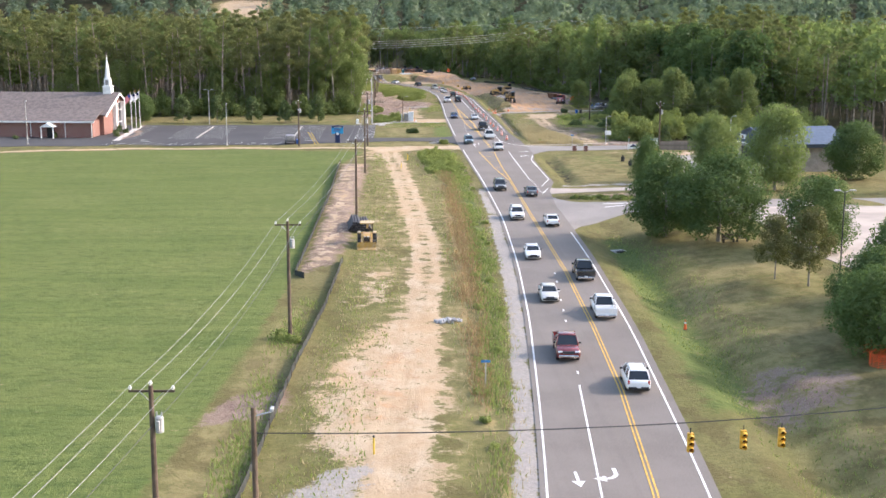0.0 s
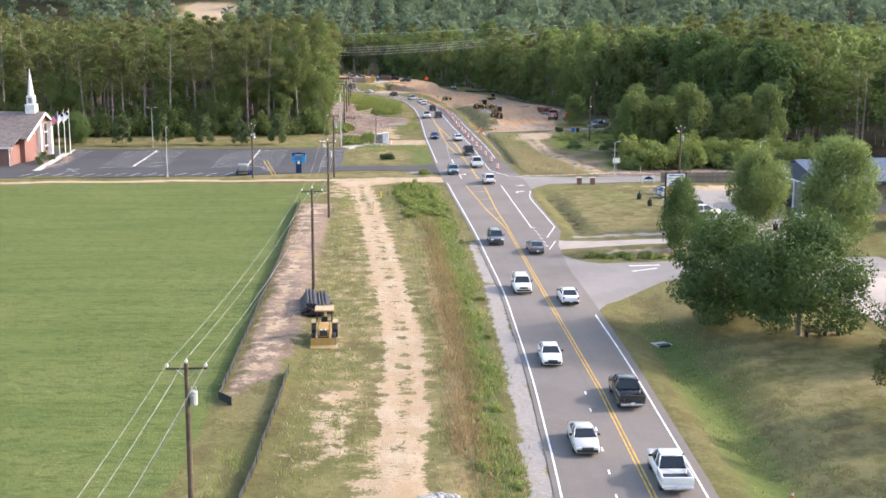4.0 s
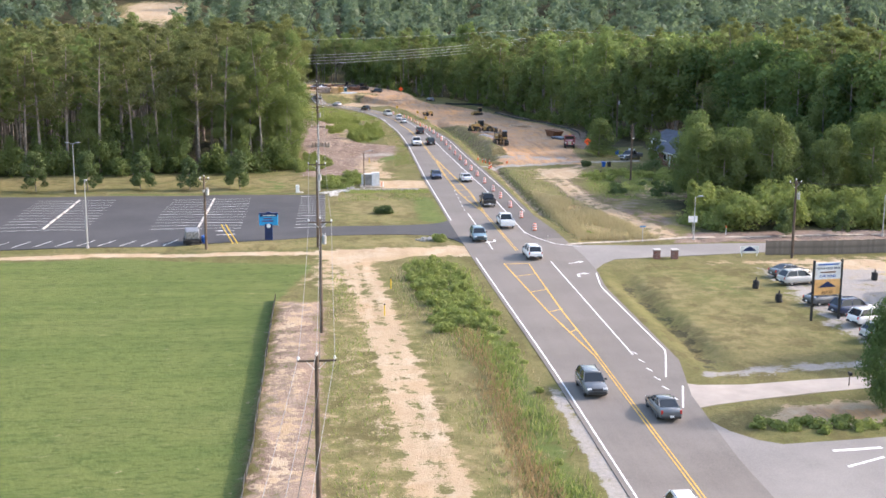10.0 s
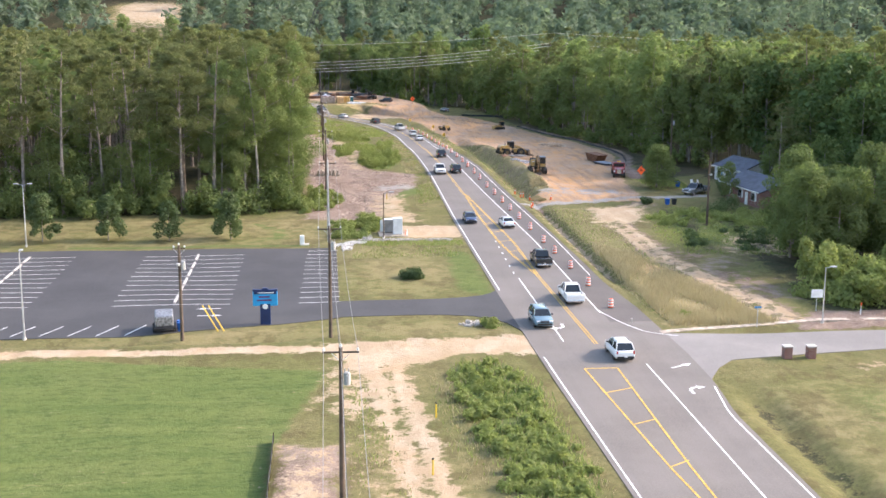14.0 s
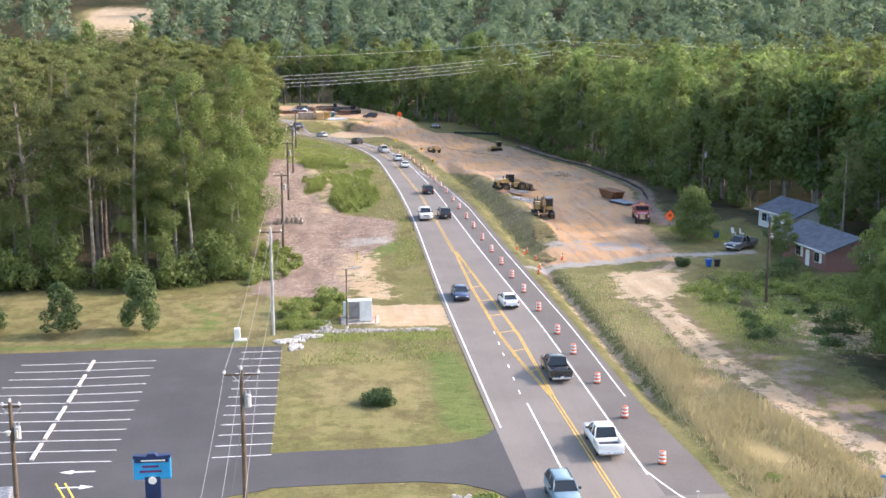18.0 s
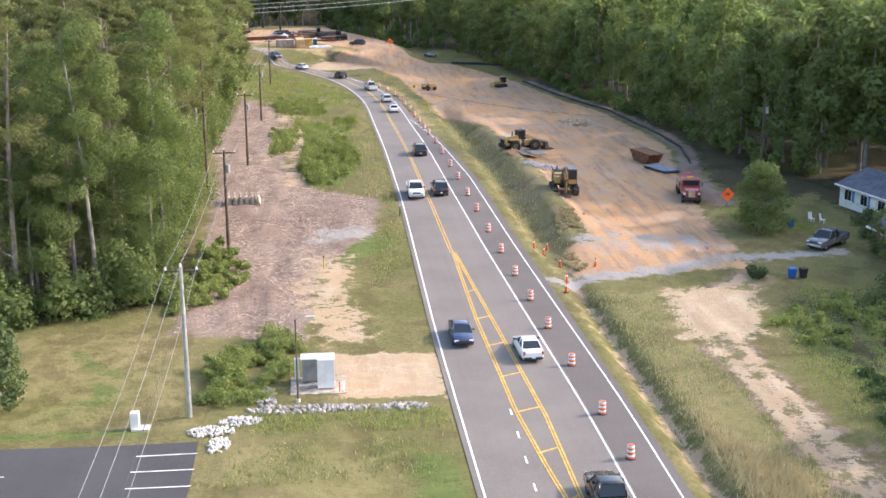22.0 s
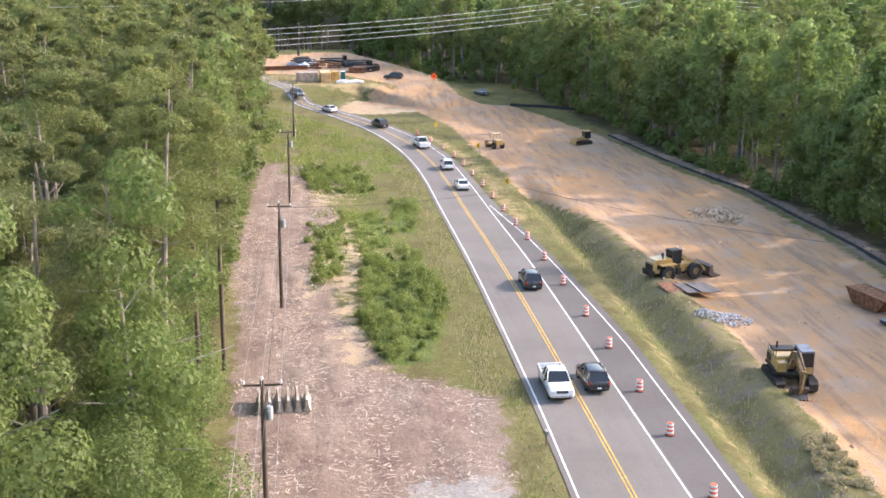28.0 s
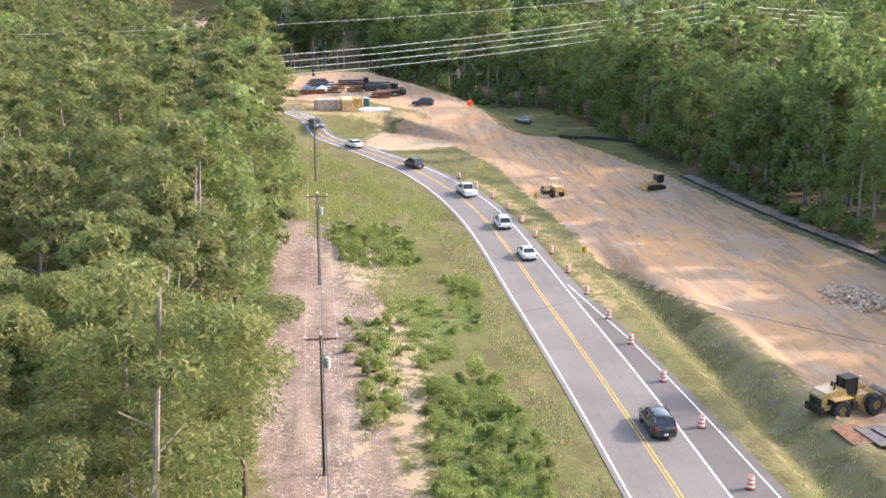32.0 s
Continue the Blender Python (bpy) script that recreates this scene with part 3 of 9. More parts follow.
    lush = np.maximum.reduce([inside(X, Y, [(33, 226), (45, 224), (44, 240), (35, 242)], 2.5) * 0.55, inside(X, Y, [(-400, -60), (-17, -60), (-15.5, 70), (-12.8, 105), (-11.6, 131), (-10.9, 184), (-10.6, 228), (-6.5, 247), (-30, 252.2), (-62, 251), (-100, 243), (-400, 230)], 1.0),
                              inside(X, Y, [(8, 278), (13.2, 272), (12.9, 300), (9, 301)], 1.5) * 0.8, inside(X, Y, [(22.5, 84), (29, 88), (31, 150), (27, 162), (24.5, 120)], 1.5) * 0.75, inside(X, Y, VERGE_BED, 0.8) * 0.6, *[inside(X, Y, q[0], 1.2) * 0.85 for q in VERGE_PATCHES], along(X, Y, [(-40, 305.2), (-9, 305.6)], 0.9, 0.6) * 0.75, along(X, Y, [(-17, 309), (-12.5, 312), (-13.5, 318), (-17, 322)], 1.3, 0.8) * 0.8,
                              inside(X, Y, [(4, 340), (12, 352), (12.5, 360), (5, 356)], 1.5) * 0.7, inside(X, Y, [(42, 300), (64, 296), (66, 326), (50, 332), (43, 322)], 2) * 0.62])
    spoil = inside(X, Y, [(28.2, 350), (33.4, 352), (34.2, 395), (32.8, 436), (29.4, 436), (28.0, 390)], 0.9)
    dry = np.maximum.reduce([inside(X, Y, [(28.8, 296), (35, 294), (36.4, 318), (35, 333), (29, 335)], 1.0) * 0.7, spoil * 0.75, band(430, 500) * hump(X, right + 4.0, 3.0) * 0.6,
                             inside(X, Y, [(-4, 274), (9, 276), (8, 303), (-3, 303)], 2) * 0.62, inside(X, Y, [(-95, 305), (-5, 305), (-7, 328), (-95, 327)], 1.5) * 0.5,
                             inside(X, Y, [(-14, 40), (-9, 60), (-9, 128), (-12.6, 105), (-15.5, 70)], 1.0) * 0.62, inside(X, Y, [(29, 205), (46, 207), (46, 243), (34, 245), (29, 236)], 2) * 0.45,
                             inside(X, Y, [(26, 60), (48, 60), (47, 160), (34, 160), (27, 120)], 3) * 0.5, inside(X, Y, [(-30, 257.5), (12, 258), (12, 265), (-30, 260.4)], 0.8) * 0.66,
                             band(72, 250) * inside(X, Y, [(-5, 60), (6, 60), (8, 120), (9, 200), (5, 225), (-5, 250)], 1.0) * 0.5, inside(X, Y, [(-5, 120), (0, 120), (0, 230), (-4.5, 240)], 1) * 0.55])
    litter_and_shade = np.maximum.reduce([inside(X, Y, [(-700, 331), (-60, 329), (-12, 333), (-10, 345), (-12.8, 385), (-13.5, 430), (-14.5, 500), (-24, 560), (-60, 680), (-700, 760)], 1.5),
                                inside(X, Y, [(47, 264), (800, 264), (800, 1500), (70, 1500), (62, 720), (8, 668), (24, 634), (31, 608), (45, 594), (49, 576), (51, 550), (54.5, 514), (58.5, 486), (61, 455), (61, 425), (58.8, 400), (56, 380), (58, 368), (66, 372), (70, 330), (50, 305)], 2.0),
                                # dark line along the verge ditch: its shade and dark weeds, painted on
                                inside(X, Y, [(41, 297), (66, 292), (66, 330), (46, 334)], 2) * 0.47, along(X, Y, [(29.2, 236), (29.6, 227), (29.8, 213), (28.8, 201)], 0.8, 0.6) * 0.6,
                                ease(Y, 655, 672) * (1 - inside(X, Y, [(-112, 765), (-80, 765), (-80, 860), (-124, 860)], 3))])
    straw = np.maximum.reduce([inside(X, Y, [(28.6, 260), (40.5, 260), (39, 272), (36.6, 284), (34.5, 296), (29.4, 304), (28.9, 280)], 1.0) * 0.85, inside(X, Y, [(27.2, 296), (28.4, 296), (27.8, 336), (26.8, 336)], 0.8) * 0.7, band(338, 470) * hump(X, 27.0, 1.6) * 0.45, band(440, 520) * hump(X, right + 3.2, 2.6) * 0.6, inside(X, Y, [(-20, 578), (13, 566), (16, 575), (-14, 595)], 1.5) * 0.8,
                               band(120, 190) * hump(X, 7.4, 1.4) * 0.75, band(52, 120) * hump(X, 6.6, 1.3) * 0.5])
    # churned relief on the bare ground, longer along the road than across it
    churn = np.random.default_rng(77).normal(0, 1, X.shape)
    for k in (1, 1, 2, 3):
        churn = (np.roll(churn, k, 0) + churn + np.roll(churn, -k, 0)) / 3
    churn = (np.roll(churn, 1, 1) + 2 * churn) / 3
    fine = np.random.default_rng(78).normal(0, 1, X.shape)
    bare = np.clip(np.maximum.reduce([inside(X, Y, ROADBED, 1.5) * 0.7, mulch, 0.35 * sand]), 0, 1) * (Y < 655) * (np.abs(X) < 75) * ease(np.maximum(left - 1.5 - X, X - right - 5.0), 0, 1.5)
    relief = bare * (0.16 * churn / churn.std() * 0.5 + 0.03 * fine)
    ob.data.vertices.foreach_set("co", np.stack([X, Y, Z + relief], -1).astype(np.float32).ravel())
    for name, four in (("cover_a", (sand, clay, mulch, gravel)), ("cover_b", (lush, dry, litter_and_shade, straw))):
        layer = ob.data.color_attributes.new(name, "FLOAT_COLOR", "POINT")
        layer.data.foreach_set("color", np.clip(np.stack(four, -1), 0, 1).astype(np.float32).ravel())
    tagged(ob, "green field, rough grass verge, sandy track and orange clay earthworks", "ground", kind="structure")
    return ob


build_ground()


def ribbon(name, us, lo, hi, material, lift, across="x", parts=1, parent=None, skirt=0.25, tags=None):
    """A paved strip with an edge: us are stations along it, lo and hi its edges there."""
    us, lo, hi = np.asarray(us, float), np.asarray(lo, float), np.asarray(hi, float)
    f = np.linspace(0, 1, parts + 1)
    S = lo[:, None] * (1 - f) + hi[:, None] * f
    U = np.repeat(us[:, None], parts + 1, 1)
    X, Y = (S, U) if across == "x" else (U, S)
    Z = height(X, Y) + lift
    P = np.stack([X, Y, Z], -1)
    if skirt:
        a, b = P[:, :1].copy(), P[:, -1:].copy()
        a[..., 2] -= skirt
        b[..., 2] -= skirt
        P = np.concatenate([a, P, b], 1)
    n, k = P.shape[:2]
    idx = np.arange(n * k).reshape(n, k)
    q = [idx[:-1, :-1], idx[:-1, 1:], idx[1:, 1:], idx[1:, :-1]]
    faces = np.stack(q if across == "x" else q[::-1], -1).reshape(-1, 4)
    ob = grid_mesh(name, P.reshape(-1, 3), faces, material, parent)
    ob.data.polygons.foreach_set("use_smooth", [False] * len(faces))
    if tags:
        tagged(ob, *tags, kind="structure")
    return ob


def road_right_edge(y):
    y = np.asarray(y, float)
    k = np.interp(y, (0, 180, 194, 204, 233, 241, 250, 262, 280, 305, 350, 387, 430, 462, 700), (0.7, 0.7, 1.6, 3.5, 3.5, 4.4, 4.7, 4.6, 3.4, 3.2, 3.8, 4.0, 2.3, 1.2, 0.9))
    return right_line(y) + k


ST = np.concatenate([np.arange(0, 480, 2.0), np.arange(480, 640, 1.0)])
road = ribbon("road", ST, left_line(ST) - 0.45, road_right_edge(ST), M_ROAD, 0.05, parts=6, tags=("worn grey asphalt two-lane road with turn lanes", "road"))
S2 = np.arange(262, 446, 2.0)
ribbon("shoulder", S2, right_line(S2) + 0.22, road_right_edge(S2) + 0.35 * np.clip((S2 - 262) / 6, 0, 1), M_NEWROAD, 0.062, parts=1, parent=road)

SX = np.array((22.6, 24, 25.5, 27.3, 29, 31, 34, 37, 40, 45, 51, 60, 75, 95))
street = ribbon("side_street", SX, np.interp(SX, (22.6, 25.5, 26.8, 28.5, 31, 40, 51, 95), (236, 236.5, 241, 244.7, 247.6, 249.4, 250.6, 252)),
                np.interp(SX, (22.6, 24, 27.3, 36, 95), (267, 259.8, 257.2, 256.6, 257.4)), M_STREET, 0.044, "y", 6, tags=("pale worn asphalt side street at the junction", "street"))
DX = np.array((22.8, 24, 25, 26.5, 28, 30, 33, 38, 44, 50, 60, 75, 92))
ribbon("entrance_drive", DX, np.interp(DX, (22.8, 25, 28, 33, 38, 92), (158, 162.8, 166.3, 171.8, 173.5, 176)), np.interp(DX, (22.8, 24.2, 25, 27.3, 38, 92), (191, 188, 185.5, 182.3, 183.4, 186)),
       M_STREET, 0.045, "y", 5, tags=("pale asphalt entrance drive joining the road", "driveway"))
D2 = np.array((23.4, 24, 26, 30, 36, 42, 50, 60))
ribbon("shop_drive", D2, np.interp(D2, (23.4, 24, 28, 38, 60), (189, 190.8, 192.4, 194.5, 197)), np.interp(D2, (23.4, 24.5, 28, 44, 60), (199, 197, 196.4, 198.2, 201)),
       M_CONCRETE_LOT, 0.04, "y", 3, tags=("pale gravel and concrete drive to the tyre shop", "driveway"))
LY = np.arange(112, 176, 2.0)
ribbon("paved_lot", LY, np.interp(LY, (112, 120, 137, 163, 176), (58, 52, 48.5, 48, 46)), np.full(len(LY), 110.0), M_CONCRETE_LOT, 0.06, parts=8, tags=("pale concrete parking lot above the grass bank", "parking lot"))
CX = np.arange(-96, -4, 1.3)
church_lot = ribbon("church_parking_lot", CX, np.interp(CX, (-96, -70, -26, -12, -4.6), (257.4, 259.0, 260.2, 263.6, 266.2)), np.full(len(CX), 303.4), M_LOT, 0.05, "y", 14, tags=("dark asphalt church parking lot with white stall lines", "parking lot"))
CD = np.array((-5.8, -2, 2, 6, 9, 11, 12.2, 13.4))
ribbon("church_drive", CD, np.interp(CD, (-6, 6, 10, 12, 13.4), (266.3, 266.4, 265.4, 263, 258.6)), np.interp(CD, (-6, 6, 10, 12, 13.4), (273, 273.6, 274.2, 275.4, 278)), M_LOT, 0.041, "y", 3, tags=("dark asphalt drive from church lot to road", "driveway"))

# road markings


def stripe(name, ys, xs, material, width=0.14, lift=0.068, parent=road):
    ys, xs = np.asarray(ys, float), np.asarray(xs, float)
    d = np.gradient(xs, ys) if len(ys) > 1 else 0
    w = width / 2 * np.sqrt(1 + d * d)
    return ribbon(name, ys, xs - w, xs + w, material, lift, skirt=0, parent=parent)


def cross_stripe(name, x0, y0, x1, y1, material, width=0.14, lift=0.068, parent=road):
    xs = np.linspace(x0, x1, max(2, int(abs(x1 - x0) / 1.2) + 1))
    yy = np.interp(xs, sorted((x0, x1)), (y0, y1) if x0 < x1 else (y1, y0))
    xs = np.sort(xs)
    yy = np.interp(xs, *((x0, x1), (y0, y1)) if x0 < x1 else ((x1, x0), (y1, y0)))
    return ribbon(name, xs, yy - width / 2, yy + width / 2, material, lift, "y", skirt=0, parent=parent)


def between(a, b, step=2.0):
    return np.linspace(a, b, max(2, int((b - a) / step) + 1))


for a, b in ((0, 250), (277, 636)):
    y = between(a, b)
    stripe("edge_line", y, left_line(y), M_WHITE_LINE)
for a, b in ((0, 158), (191, 196.5), (266, 660)):
    y = between(a, b)
    stripe("edge_line", y, right_line(y) if a < 180 or a > 250 else right_line(y) + np.interp(y, (191, 196.5), (0, 1.6)), M_WHITE_LINE)
y = between(256.2, 267, 0.7)
stripe("edge_line", y, np.interp(y, (256.2, 257.2, 258.4, 261.8, 264.5, 267), (28.3, 26.6, 25.3, 23.9, 23.2, float(right_line(267)))), M_WHITE_LINE)
y = between(199, 240)
stripe("edge_line", y, np.interp(y, (199, 207, 233, 240), (23.9, 26.1, 25.9, 26.9)), M_WHITE_LINE)
y = between(284, 452)
stripe("shoulder_line", y, right_line(y) + np.interp(y, (284, 350, 387, 430, 452), (2.9, 3.3, 3.5, 2.0, 0.5)), M_WHITE_LINE, 0.12, 0.075)
y = between(206, 247)
stripe("turn_lane_line", y, np.full(len(y), 22.75), M_WHITE_LINE)
y = between(255, 283)
stripe("turn_lane_line", y, np.full(len(y), 16.6), M_WHITE_LINE)
y = between(40, 92)
stripe("turn_lane_line", y, np.interp(y, (40, 70, 92), (9.2, 12.4, 14.3)), M_WHITE_LINE)
for k in range(6):
    stripe("dash", (193 + k * 2.6, 194 + k * 2.6), (23.2, 22.9), M_WHITE_LINE)
    stripe("dash", (285.5 + k * 4.0, 286.6 + k * 4.0), (16.4 + k * 0.12, 16.4 + k * 0.12 + 0.03), M_WHITE_LINE)
for k in range(10):
    q = 95 + k * 4.2
    stripe("dash", (q, q + 0.8), np.interp((q, q + 0.8), (92, 140), (14.4, 18.2)), M_WHITE_LINE)


def double_yellow(a, b, xs):
    y = between(a, b)
    for o in (-0.14, 0.14):
        stripe("yellow_line", y, xs(y) + o, M_YELLOW_LINE, 0.11)


mid_y = lambda y: np.interp(y, (0, 40, 70, 91, 110, 134, 163, 206), (8.2, 12.4, 15.7, 17.4, 18.3, 19.0, 19.1, 19.35))
double_yellow(0, 206, mid_y)
double_yellow(349, 640, lambda y: (left_line(y) + right_line(y)) / 2)
double_yellow(254, 285, lambda y: np.interp(y, (254, 285), (19.6, 19.1)))
for pts in (((206, 19.2), (222, 17.9), (246, 16.75)), ((206, 19.5), (222, 19.4), (246, 19.8)), ((285, 19.0), (296, 18.0), (306, 17.4), (327, 17.2), (349, 17.55)), ((285, 19.2), (305, 19.4), (324, 18.7), (349, 17.75))):
    py, px = zip(*pts)
    y = between(py[0], py[-1])
    for o in (-0.1, 0.1) if py[0] > 250 else (0,):
        stripe("yellow_line", y, np.interp(y, py, px) + o, M_YELLOW_LINE, 0.11 if py[0] > 250 else 0.16)
for yy in (214, 222, 231, 239, 246):
    cross_stripe("yellow_bar", np.interp(yy, (206, 222, 246), (19.2, 17.9, 16.75)), yy, np.interp(yy, (206, 246), (19.5, 19.8)), yy + (1.2 if yy < 246 else 0), M_YELLOW_LINE, 0.2)
for yy in (292, 299, 306, 313, 320, 327, 335):
    cross_stripe("yellow_bar", np.interp(yy, (285, 296, 306, 327, 349), (19.0, 18.0, 17.4, 17.2, 17.55)), yy, np.interp(yy, (285, 305, 324, 349), (19.2, 19.4, 18.7, 17.75)), yy + 0.8, M_YELLOW_LINE, 0.2)


def arrow(x, y, kind, turn=0.0):
    """A painted lane arrow, straight or bent to its right."""
    bm = B()
    if kind == "straight":
        pts = [(-0.1, -1.3), (0.1, -1.3), (0.1, 0.3), (0.42, 0.3), (0, 1.3), (-0.42, 0.3), (-0.1, 0.3)]
        bm.faces.new([bm.verts.new((px, py, 0)) for px, py in pts])
    else:
        arc = [(0.9 - math.cos(a) * 0.9, -0.5 + math.sin(a) * 1.0) for a in np.linspace(0, math.pi / 2, 7)]
        inn = [(0.9 - math.cos(a) * 0.62, -0.5 + math.sin(a) * 0.72) for a in np.linspace(0, math.pi / 2, 7)]
        o, i = [bm.verts.new((px, py, 0)) for px, py in [(0, -1.4)] + arc], [bm.verts.new((px, py, 0)) for px, py in [(0.28, -1.4)] + inn]
        for k in range(7):
            bm.faces.new((o[k], i[k], i[k + 1], o[k + 1]))
        bm.faces.new([bm.verts.new(p) for p in ((0.9, -0.1, 0), (1.7, 0.36, 0), (0.9, 0.82, 0))])
    ob = part("lane_arrow", bm, M_WHITE_LINE, road)
    ob.matrix_world = pose(x, y, float(height(x, y)) + 0.07, 0, 0, turn)
    return ob


arrow(11.3, 72.4, "straight", 180)
arrow(14.0, 72.8, "bent", 180)
arrow(17.8, 260.3, "bent", 180)
arrow(24.4, 239.5, "bent", 0)
arrow(25.8, 246.2, "straight", -60)
cross_stripe("stop_bar", 31.0, 180.7, 34.8, 181.0, M_WHITE_LINE, 0.4)
cross_stripe("stop_bar", 30.8, 177.6, 34.1, 179.1, M_WHITE_LINE, 0.3)
for k in range(13):
    cross_stripe("stall_line", -9.4 + k * 0.04, 272.7 + k * 2.4, -4.9, 272.7 + k * 2.4, M_WHITE_LINE, 0.12, parent=church_lot)
    for x0, x1 in ((-29.6, -16.9), (-50.6, -38.4), (-60.0, -57.6)):
        if k:
            cross_stripe("stall_line", x0, 270.3 + k * 2.4, x1, 270.3 + k * 2.4, M_WHITE_LINE, 0.12, parent=church_lot)
for k in range(14):
    cross_stripe("stall_line", -62 + k * 2.75, 260.6, -60.4 + k * 2.75, 264.4, M_WHITE_LINE, 0.34, 0.1, parent=church_lot)
for x in (-22.9, -44.3):
    for k in range(6):
        bm = box(B(), (0, 0, 0.06), (0.3, 3.6, 0.13), 0.02)
        ob = tagged(part("wheel_stop", bm, M_CONCRETE, None), "white painted concrete wheel stop on the parking lot", "wheel stop", "wheel stops in the parking lot")
        ob.matrix_world = pose(x, 275 + k * 4.6, float(height(x, 275 + k * 4.6)) + 0.05)
for x, y, a in ((-19, 270.6, 90), (-18.6, 267.6, -90), (-55, 270.6, 90), (-54.6, 267.6, -90)):
    arrow(x, y, "straight", a).parent = church_lot

# ---- trees ----


def leaves(centres, outward, sizes, aspect=0.55, loose=0.75, rng=RNG):
    """Vertices and faces of one leaf spray (a tapering blade) at each centre."""
    n = len(centres)
    nor = outward + rng.normal(0, loose, (n, 3))
    nor /= np.linalg.norm(nor, axis=1)[:, None] + 1e-9
    a = np.cross(nor, rng.normal(0, 1, (n, 3)))
    a /= np.linalg.norm(a, axis=1)[:, None] + 1e-9
    b = np.cross(nor, a)
    s = sizes[:, None]
    fold = nor * s * 0.18
    v = np.stack([centres - a * s * 0.5 - b * s * 0.62 * aspect, centres - a * s * 0.38 + b * s * 0.62 * aspect - fold, centres + a * s * 0.62], 1).reshape(-1, 3)
    return v, np.arange(3 * n).reshape(n, 3)


def clump_points(centre, radius, n, rng, flat=0.7, shell=0.55):
    d = rng.normal(0, 1, (n, 3))
    d /= np.linalg.norm(d, axis=1)[:, None]
    r = shell + (1 - shell) * rng.random(n) ** 0.6
    r = np.where(rng.random(n) < 0.25, rng.random(n), r)
    p = d * r[:, None] * radius
    p[:, 2] *= flat
    return p + centre, d


def crown_pine(rng, h, n_leaf, size, low=(0.4, 0.6)):
    """Uneven tufts of needles on a few long limbs in the upper part, with sky between them."""
    cs, ds = [], []
    base = h * rng.uniform(*low)
    clumps = int(rng.integers(22, 30))
    weight = rng.uniform(0.5, 1.6, clumps)
    weight /= weight.sum()
    lop = rng.uniform(0, 6.28)
    for k in range(clumps):
        f = (k + rng.uniform(0, 1)) / clumps if k < clumps - 2 else 1.0
        z = base + (h - base) * f ** 0.85
        wide = 0.35 + 1.0 * math.sin(math.pi * min(1.0, 0.2 + 0.8 * f)) ** 0.8
        a = rng.uniform(0, 6.28)
        reach = wide * rng.uniform(0.2, 1.0) * h * 0.145 * (1 + 0.3 * math.cos(a - lop))
        c = np.array((math.cos(a) * reach, math.sin(a) * reach, z + rng.uniform(-0.5, 0.5)))
        p, d = clump_points(c, rng.uniform(0.7, 1.75) * (1.2 - 0.45 * f) * h / 24, max(3, int(n_leaf * weight[k])), rng, rng.uniform(0.38, 0.6), 0.4)
        cs.append(p), ds.append(d * 0.8 + (0, 0, 0.45))
    cs, ds = np.concatenate(cs), np.concatenate(ds)
    return leaves(cs, ds, size * rng.uniform(0.6, 1.3, len(cs)), 0.24, 0.6, rng)


def crown_broad(rng, h, width, base, n_leaf, size, lobes=26, pointed=0.0):
    """A crown of leafy lobes of uneven size round a limb structure, with gaps between them."""
    cs, ds = [], []
    lop, swell = rng.uniform(0, 6.28), rng.uniform(0.1, 0.28)
    radius = width * rng.uniform(0.11, 0.24, lobes) * (1.15 if lobes < 24 else 1.0)
    share_of = radius ** 2 / (radius ** 2).sum()
    for k in range(lobes):
        t = (k + rng.uniform(0.1, 0.9)) / lobes
        z = base + (h - base) * (0.06 + 0.9 * t)
        prof = math.sin(math.pi * min(1, (0.14 + 0.86 * t) if not pointed else (0.3 + 0.7 * t))) ** 0.55
        prof = max(prof, 0.22)
        a = k * 2.4 + rng.uniform(-0.8, 0.8)
        reach = width / 2 * prof * rng.uniform(0.35, 0.9) * (1 + swell * math.cos(a - lop))
        c = np.array((math.cos(a) * reach, math.sin(a) * reach, z))
        p, d = clump_points(c, radius[k], max(3, int(n_leaf * share_of[k])), rng, 0.75, 0.6)
        cs.append(p), ds.append(d + (0, 0, 0.3))
    cs, ds = np.concatenate(cs), np.concatenate(ds)
    return leaves(cs, ds, size * rng.uniform(0.55, 1.35, len(cs)), 0.65, 0.45, rng)


def trunk_mesh(rng, h, r, limbs, lean=0.02, spread_out=0.12, limb_from=0.45):
    bm = B()
    rings, n = [], 7
    ox, oy = rng.normal(0, lean * h, 2)
    at = lambda f: Vector((ox * f * f, oy * f * f, h * f))
    for f in (0, 0.03, 0.25, 0.5, 0.75, 1.0):
        c, rr = at(f), r * (1.35 if f == 0 else 1.0) * (1 - 0.84 * f)
        rings.append([(c.x + math.cos(i * 2 * math.pi / n) * rr, c.y + math.sin(i * 2 * math.pi / n) * rr, c.z - (0.4 if f == 0 else 0)) for i in range(n)])
    loft(bm, rings)
    for k in range(limbs):
        f = limb_from + (0.95 - limb_from) * (k + 0.5) / limbs
        a, reach = k * 2.4 + rng.uniform(-0.4, 0.4), h * spread_out * (1.15 - f) * rng.uniform(0.8, 1.4)
        p = at(f)
        tube(bm, p, p + Vector((math.cos(a) * reach, math.sin(a) * reach, reach * rng.uniform(0.15, 0.7))), r * 0.32 * (1.1 - f), 0.02, 5, False)
    return bm


def shared_mesh(name, v, f, material):
    ob = grid_mesh(name, v, f, material)
    me = ob.data
    bpy.data.objects.remove(ob)
    return me


def bm_mesh(name, bm, material):
    me = bpy.data.meshes.new(name)
    bm.to_mesh(me)
    bm.free()
    me.materials.append(material)
    return me


